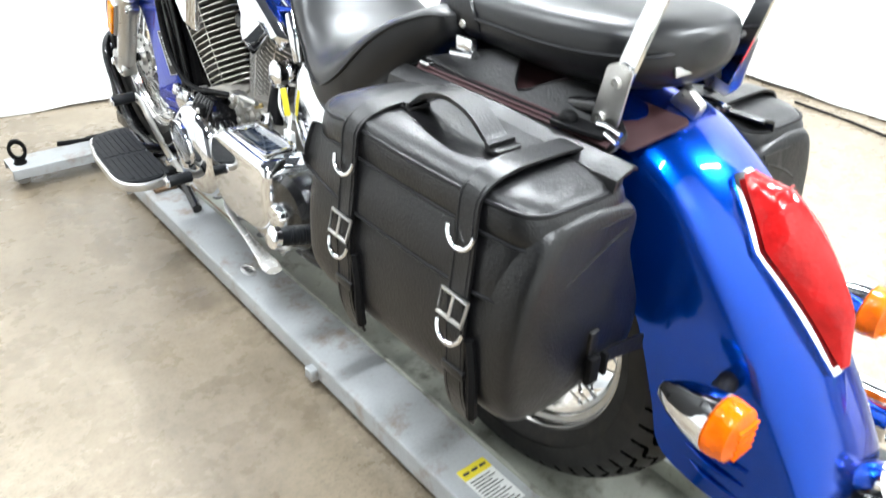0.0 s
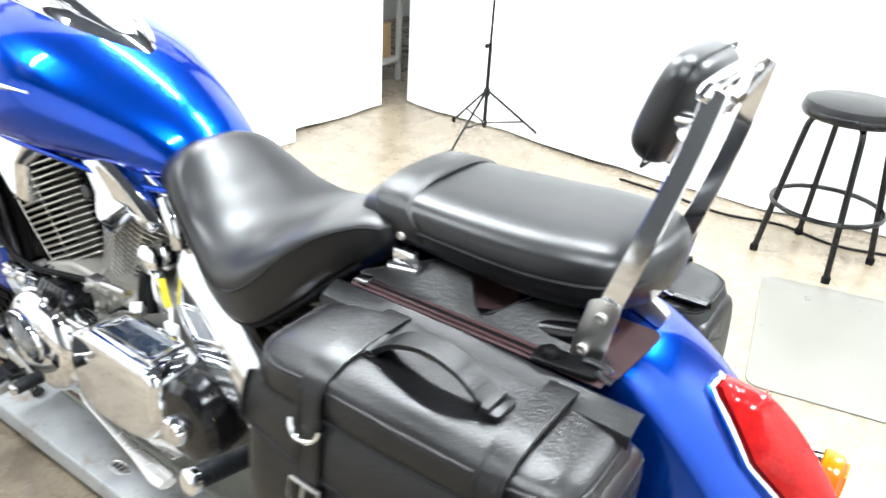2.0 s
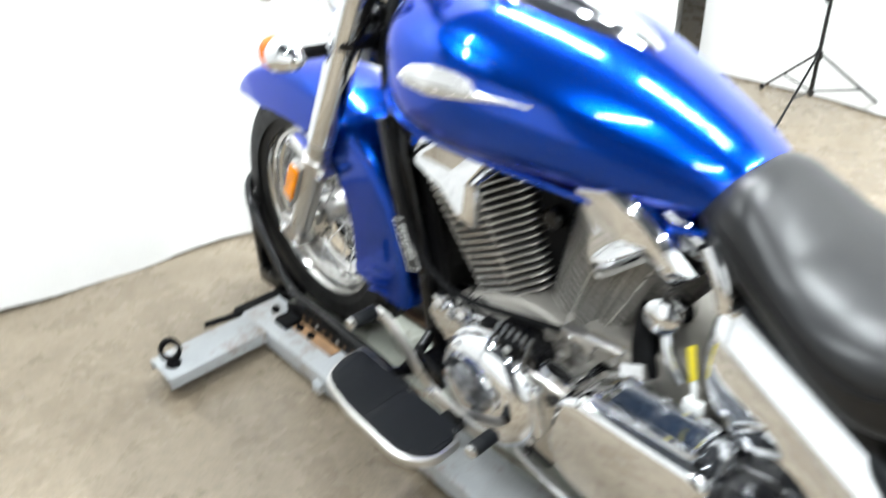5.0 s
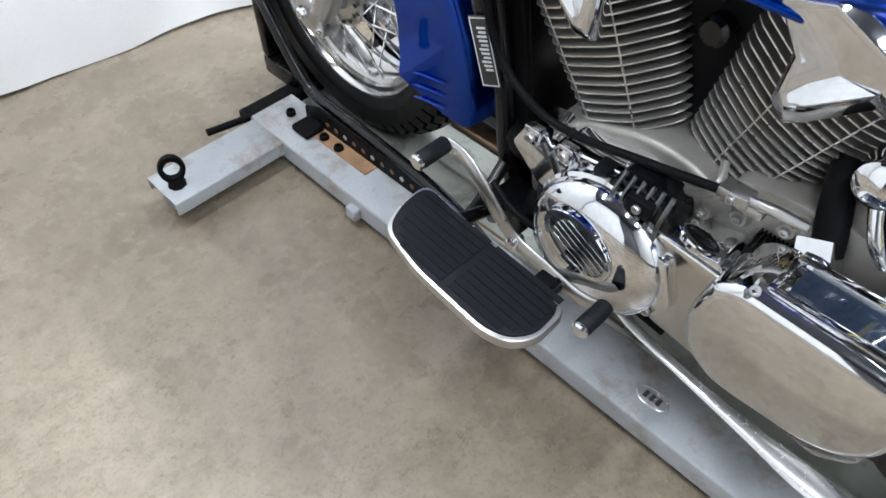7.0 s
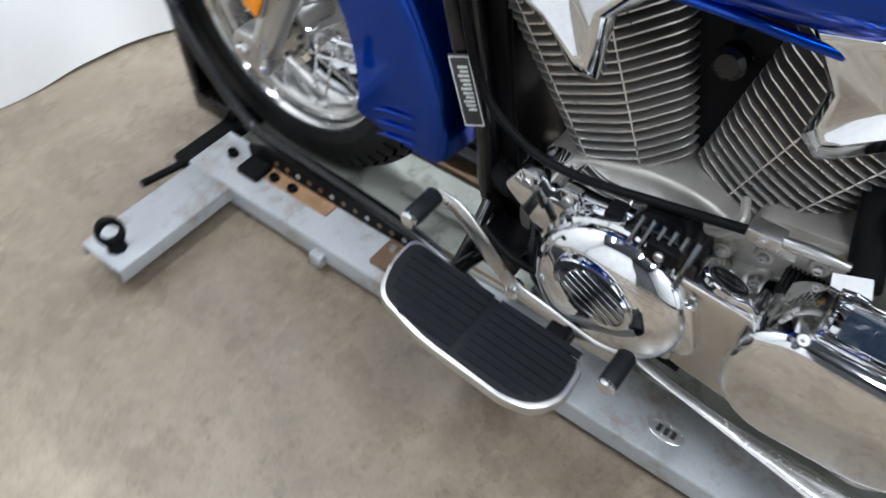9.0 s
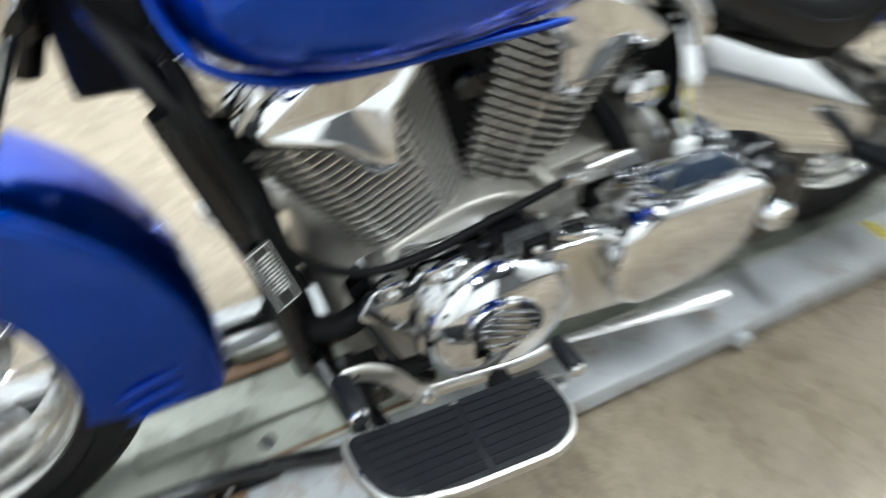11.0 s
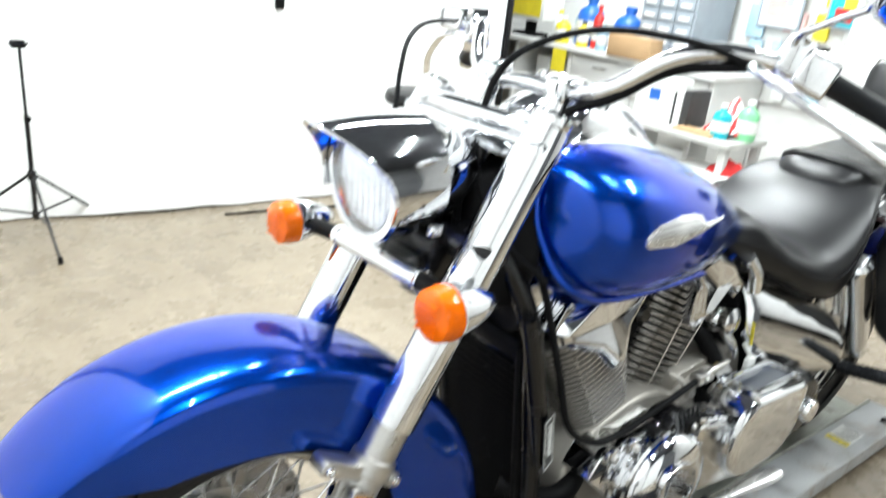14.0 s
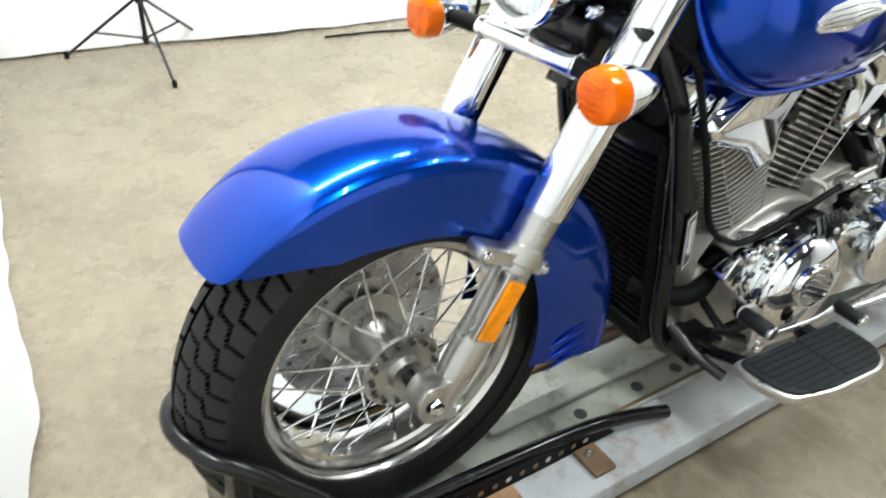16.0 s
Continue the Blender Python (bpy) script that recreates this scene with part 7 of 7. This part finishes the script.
    # back panel that rises to the zip
    g = [[(-0.207 + k, y, 0.728), (-0.203 + k, y, 0.742), (-0.19 + k, y, 0.748), (-0.174 + k, y, 0.7525), (-0.168 + k, y, 0.75)] for y, k in ((y, -0.012 * max(0.0, -y) / 0.23) for y in np.linspace(0.208, -0.23, 15))]
    put("zip_welt", shell(g, 0.004), BAGHIDE)
    z0 = put("zip_tape", shell([[(-0.171, y, 0.7525), (-0.162, y, 0.7565), (-0.15, y, 0.7585)] for y in np.linspace(0.185, -0.175, 12)], 0.003), MAROON, None, "maroon zip tape")
    for w in (-0.1665, -0.1575):
        put("tape_fold", tube([(w, 0.183, 0.7575), (w, -0.165, 0.7575)], 0.0022, 6, 1), MAROON, z0)
    put("zip_teeth", tube([(-0.162, 0.175, 0.759), (-0.162, -0.12, 0.759)], 0.0026, 6, 1), DULLBLACK, z0)
    put("zip_stop", box(-0.171, -0.152, 0.158, 0.178, 0.758, 0.765, 0.002), CHROME, z0)
    kn = put("zip_clasp", soften(prism(rounded([(-0.182, -0.09), (-0.146, -0.088), (-0.142, -0.165), (-0.172, -0.17)], 0.01), "z", 0.757, 0.763), 0.0015), DULLBLACK, None, "dark clasp with round snap")
    put("snap", lathe([(0.0115, 0), (0.012, 0.004), (0.009, 0.009), (0.006, 0.011), (0, 0.0115)], (-0.163, -0.108, 0.763), (0, 0, 1), 18), DULLBLACK, kn)
    put("swivel", tube([(-0.154, -0.145, 0.768), (-0.152, -0.16, 0.768), (-0.152, -0.18, 0.764)], 0.004, 8, 3), CHROME, kn)
    put("swivel", tube([(-0.162, -0.165, 0.764), (-0.164, -0.185, 0.758)], 0.004, 8, 1), CHROME, kn)
    # yoke panel with a V notch
    o = [(-0.156, 0.188), (-0.112, 0.128), (-0.084, 0.08), (-0.086, 0.056), (-0.147, 0.0), (-0.104, -0.042), (-0.083, -0.082), (-0.12, -0.17), (-0.154, -0.17)]

    def lift(x, y):
        return 0.7585 + (x + 0.156) * 0.45 - 0.28 * max(0.0, -0.085 - y) + 0.0025 * math.sin(y * 45)
    rr = rounded(o, 0.01, 4)
    put("yoke", soften(loft([[(x, y, lift(x, y) + h) for x, y in rr] for h in (0.0, 0.004)]), 0.0012, 1), BAGHIDE, None, "notched leather yoke flap")
    put("yoke_seam", tube([(x * 0.95 - 0.0064, y * 0.962, lift(x, y) + 0.0047) for x, y in o], 0.0011, 5, 4), PIPING)
    rr2 = rounded([(-0.14, 0.11), (-0.05, 0.11), (-0.03, -0.195), (-0.125, -0.175)], 0.01, 3)
    put("yoke_lining", loft([[(x, y, 0.742 + (x + 0.156) * 0.3 - 0.34 * max(0.0, -0.12 - y) + h) for x, y in rr2] for h in (0.0, 0.003)]), MAROON, None, "maroon lining under the yoke flap")
    # rear tie strap
    tie = put("tie_strap", shell([[(x, y, z - 0.011), (x, y, z + 0.011)] for x, y, z in spline([(-0.34, -0.226, 0.49), (-0.27, -0.2415, 0.494), (-0.2, -0.245, 0.5), (-0.17, -0.25, 0.503), (-0.14, -0.257, 0.505)], 4)], 0.004), BAGHIDE, None, "short tie strap round the back")
    put("tie_buckle", joined(box(-0.24, -0.222, -0.256, -0.246, 0.48, 0.52, 0.002), box(-0.213, -0.207, -0.256, -0.246, 0.484, 0.517, 0.001)), DULLBLACK, tie)
    put("tie_loop", box(-0.238, -0.222, -0.248, -0.238, 0.52, 0.555, 0.002), BAGHIDE, tie)
    return t


saddlebag(-1)
saddlebag(1)

# ---- dolly --------------------------------------------------------------------------
dolly = thing("motorcycle_dolly", (0, 0.78, 0), "low grey steel motorcycle dolly with casters and wheel chock", "dolly")
for sx in (-1, 1):
    a, b = (sx * 0.238, sx * 0.122)
    rl = part("side_rail", soften(prism([(a, 0.022), (a, 0.066), (a - sx * 0.003, 0.07), (b, 0.07), (b, 0.064), (a - sx * 0.006, 0.064), (a - sx * 0.006, 0.022)], "y", -0.325, 1.88), 0.0012, 1), GREYSTEEL, dolly, "grey folded steel side rail")
    part("rail_ridge", soften(prism([(b, 0.034), (b, 0.074), (b - sx * 0.004, 0.076), (b - sx * 0.008, 0.074), (b - sx * 0.008, 0.034)], "y", -0.325, 1.3), 0.001, 1), GREENSTEEL, rl)
    for y in (1.82, 1.7, 1.65):
        part("bolt", bolt((sx * 0.168, y, 0.0705), (0, 0, 1), 0.011, 0.012), DULLBLACK, rl)
    part("end_cap", box(sx * 0.122, sx * 0.238, -0.33, -0.325, 0.02, 0.07, 0.001), GREYSTEEL, rl)
    part("bolt", bolt((sx * 0.2, -0.24, 0.0705), (0, 0, 1), 0.01, 0.008), DULLBLACK, rl)
    part("stop_block", soften(box(sx * 0.15, sx * 0.215, 1.36, 1.41, 0.0705, 0.082), 0.002, 1), RUST, rl)
    part("bolt", bolt((sx * 0.17, 1.389, 0.082), (0, 0, 1), 0.008, 0.006), SATIN, rl)
    part("wear_plate", soften(box(sx * 0.126, sx * 0.18, 1.55, 1.755, 0.0702, 0.0735), 0.0008, 1), RUSTPLATE, rl, "orange rusted plate on the rail")
    part("lug", soften(box(sx * 0.15, sx * 0.2, 1.72, 1.775, 0.0705, 0.088), 0.004, 1), DULLBLACK, rl)
    part("tie_lug", soften(box(sx * 0.236, sx * 0.255, 1.5, 1.53, 0.02, 0.05), 0.003, 1), GREYSTEEL, rl)
    part("tie_lug", soften(box(sx * 0.236, sx * 0.255, 0.42, 0.45, 0.02, 0.05), 0.003, 1), GREYSTEEL, rl)
    # cross arm: a folded channel with caster and tie-down eye
    x0, x1 = sx * 0.2, sx * 0.505
    arm = part("cross_arm", soften(prism([(1.757, 0.036), (1.757, 0.066), (1.76, 0.0685), (1.869, 0.0685), (1.872, 0.066), (1.872, 0.036), (1.867, 0.036), (1.867, 0.063), (1.762, 0.063), (1.762, 0.036)], "x", x0, x1), 0.0008, 1), GREYSTEEL, dolly, "grey steel channel cross arm")
    eye = ringlathe([(0.017, -0.007), (0.0255, -0.006), (0.0275, 0.0), (0.0255, 0.006), (0.017, 0.007)], (0, 0, 0), (0.35, 1, 0), 28)
    for v in eye.verts:
        v.co.z *= 1.35
    eye.transform(Matrix.Translation((sx * 0.47, 1.806, 0.113)))
    rg = part("tie_eye", eye, DULLBLACK, arm, "black forged tie-down eye")
    part("eye_base", lathe([(0.019, 0), (0.02, 0.004), (0.016, 0.01), (0.014, 0.018), (0, 0.018)], (sx * 0.47, 1.806, 0.0685), (0, 0, 1), 8), DULLBLACK, rg)
    for (x, y), pa in (((sx * 0.472, 1.812), arm), ((sx * 0.19, 1.52), rl), ((sx * 0.19, 0.43), rl), ((sx * 0.19, -0.26), rl)):
        r = 0.024 if pa is arm else 0.0175
        cs = part("caster_fork", joined(box(x - 0.024, x + 0.024, y - 0.02, y + 0.02, 2 * r - 0.006, 2 * r + 0.012, 0.003), box(x - 0.02, x + 0.014, y - 0.018, y - 0.0155, r - 0.006, 2 * r, 0.001), box(x - 0.02, x + 0.014, y + 0.0155, y + 0.018, r - 0.006, 2 * r, 0.001)), DULLBLACK, pa)
        part("caster_wheel", lathe([(0.006, -0.014), (r * 0.94, -0.013), (r, -0.008), (r, 0.008), (r * 0.94, 0.013), (0.006, 0.014), (0, 0.014)], (x, y, r), (0.3, 1, 0), 22), CASTERGREY, pa)
    # lever bars
    for y in (1.868, -0.3):
        if sx < 0:
            lv = part("lever", tube([(-0.23, y + 0.02, 0.062), (-0.27, y + 0.028, 0.062), (-0.335, y + 0.04, 0.064)] if y > 0 else [(-0.2, y + 0.01, 0.055), (-0.3, y + 0.035, 0.06), (-0.44, y + 0.045, 0.075)], 0.0065 if y < 0 else 0.0085, 10, 3), DULLBLACK, dolly, "black lever bar")
            if y < 0:
                part("band", tube([(-0.275, y + 0.03, 0.0625), (-0.315, y + 0.0375, 0.063)], 0.0078, 10, 1), YELLOW, lv)
pan = part("channel", soften(prism([(-0.122, 0.03), (-0.122, 0.036), (0.122, 0.036), (0.122, 0.03), (0.116, 0.026), (-0.116, 0.026)], "y", -0.32, 1.9), 0.001, 1), GREENSTEEL, dolly, "stained steel wheel channel")
for x0, x1, y0, y1, m_ in ((-0.12, -0.088, 0.95, 1.75, RUST), (0.088, 0.12, 0.95, 1.75, RUST), (-0.02, 0.02, 0.9, 1.5, GREENSTEEL)):
    part("rub_strip", soften(box(x0, x1, y0, y1, 0.036, 0.048), 0.003, 1), m_, pan)
for y in (1.02, 1.14, 1.3):
    part("hole", lathe([(0.014, 0), (0.014, 0.0012), (0, 0.0012)], (-0.055, y, 0.0362), (0, 0, 1), 16), INK, pan)
part("front_bar", soften(box(-0.24, 0.24, 1.88, 1.93, 0.03, 0.062), 0.004, 1), DULLBLACK, dolly)
LOOPL = [(-0.165, 1.18, 0.083), (-0.15, 1.28, 0.105), (-0.138, 1.4, 0.118), (-0.125, 1.6, 0.115), (-0.118, 1.76, 0.112), (-0.115, 1.83, 0.135), (-0.112, 1.91, 0.23), (-0.1, 1.985, 0.315), (-0.06, 2.045, 0.352), (0.0, 2.066, 0.36)]
LOOP = LOOPL + [(-x, y, z) for x, y, z in reversed(LOOPL[:-1])]
ck = part("wheel_chock", tube(LOOP, 0.0135, 14, 6), BLACKMETAL, dolly, "black tube hoop holding the front wheel")
for sx in (-1, 1):
    ba = part("slotted_bar", soften(prism([(1.3, 0.072), (1.33, 0.11), (1.74, 0.122), (1.79, 0.1), (1.79, 0.072)], "x", sx * 0.142, sx * 0.148), 0.001, 1), DULLBLACK, ck)
    for i in range(12):
        part("hole", lathe([(0.006, 0), (0.006, 0.0008), (0, 0.0008)], (sx * 0.1482, 1.38 + i * 0.03, 0.093), (sx, 0, 0), 10), RUST if i % 3 else GREYSTEEL, ba)
    part("tube_end", lathe([(0.0115, 0), (0.0115, 0.001), (0, 0.001)], (sx * 0.165, 1.1795, 0.0828), (sx * 0.14, -1, -0.2), 12), INK, ck)
part("cradle", soften(box(-0.1, 0.1, 1.99, 2.02, 0.1, 0.33), 0.01, 2), BLACKMETAL, ck)
part("cradle_foot", soften(box(-0.1, 0.1, 1.9, 2.02, 0.05, 0.1), 0.008, 2), BLACKMETAL, ck)
# oval badge with raised letters and the warning label on the rail
bd = part("badge", lathe([(0.0, 0.0), (0.03, 0.0), (0.03, 0.0012), (0.028, 0.002), (0.0, 0.002)], (0, 0, 0), (0, 0, 1), 32), SILVER, dolly, "oval maker's badge drawn plainly")
bd.data.transform(Matrix.Diagonal((0.55, 1, 1, 1)))
bd.location = Vector((-0.19, 0.825, 0.0715)) - Vector((0, 0.78, 0))
for i in range(3):
    part("badge_mark", box(-0.197, -0.183, 0.81 + 0.012 * i, 0.817 + 0.012 * i, 0.0732, 0.074, 0.0003), INK, dolly)
st = part("warning_label", box(-0.203, -0.14, -0.098, 0.012, 0.0702, 0.0708), WHITE, dolly, "white warning label with yellow header")
part("header", box(-0.203, -0.14, -0.014, 0.012, 0.0709, 0.0712), YELLOW, st)
for i in range(3):
    part("header_bar", box(-0.197 + 0.019 * i, -0.183 + 0.019 * i, -0.004, 0.002, 0.0712, 0.0714), INK, st)
for i in range(11):
    part("print_bar", box(-0.198, -0.146 - 0.007 * (i % 3), -0.093 + 0.007 * i, -0.0905 + 0.007 * i, 0.0709, 0.0711), INK, st)
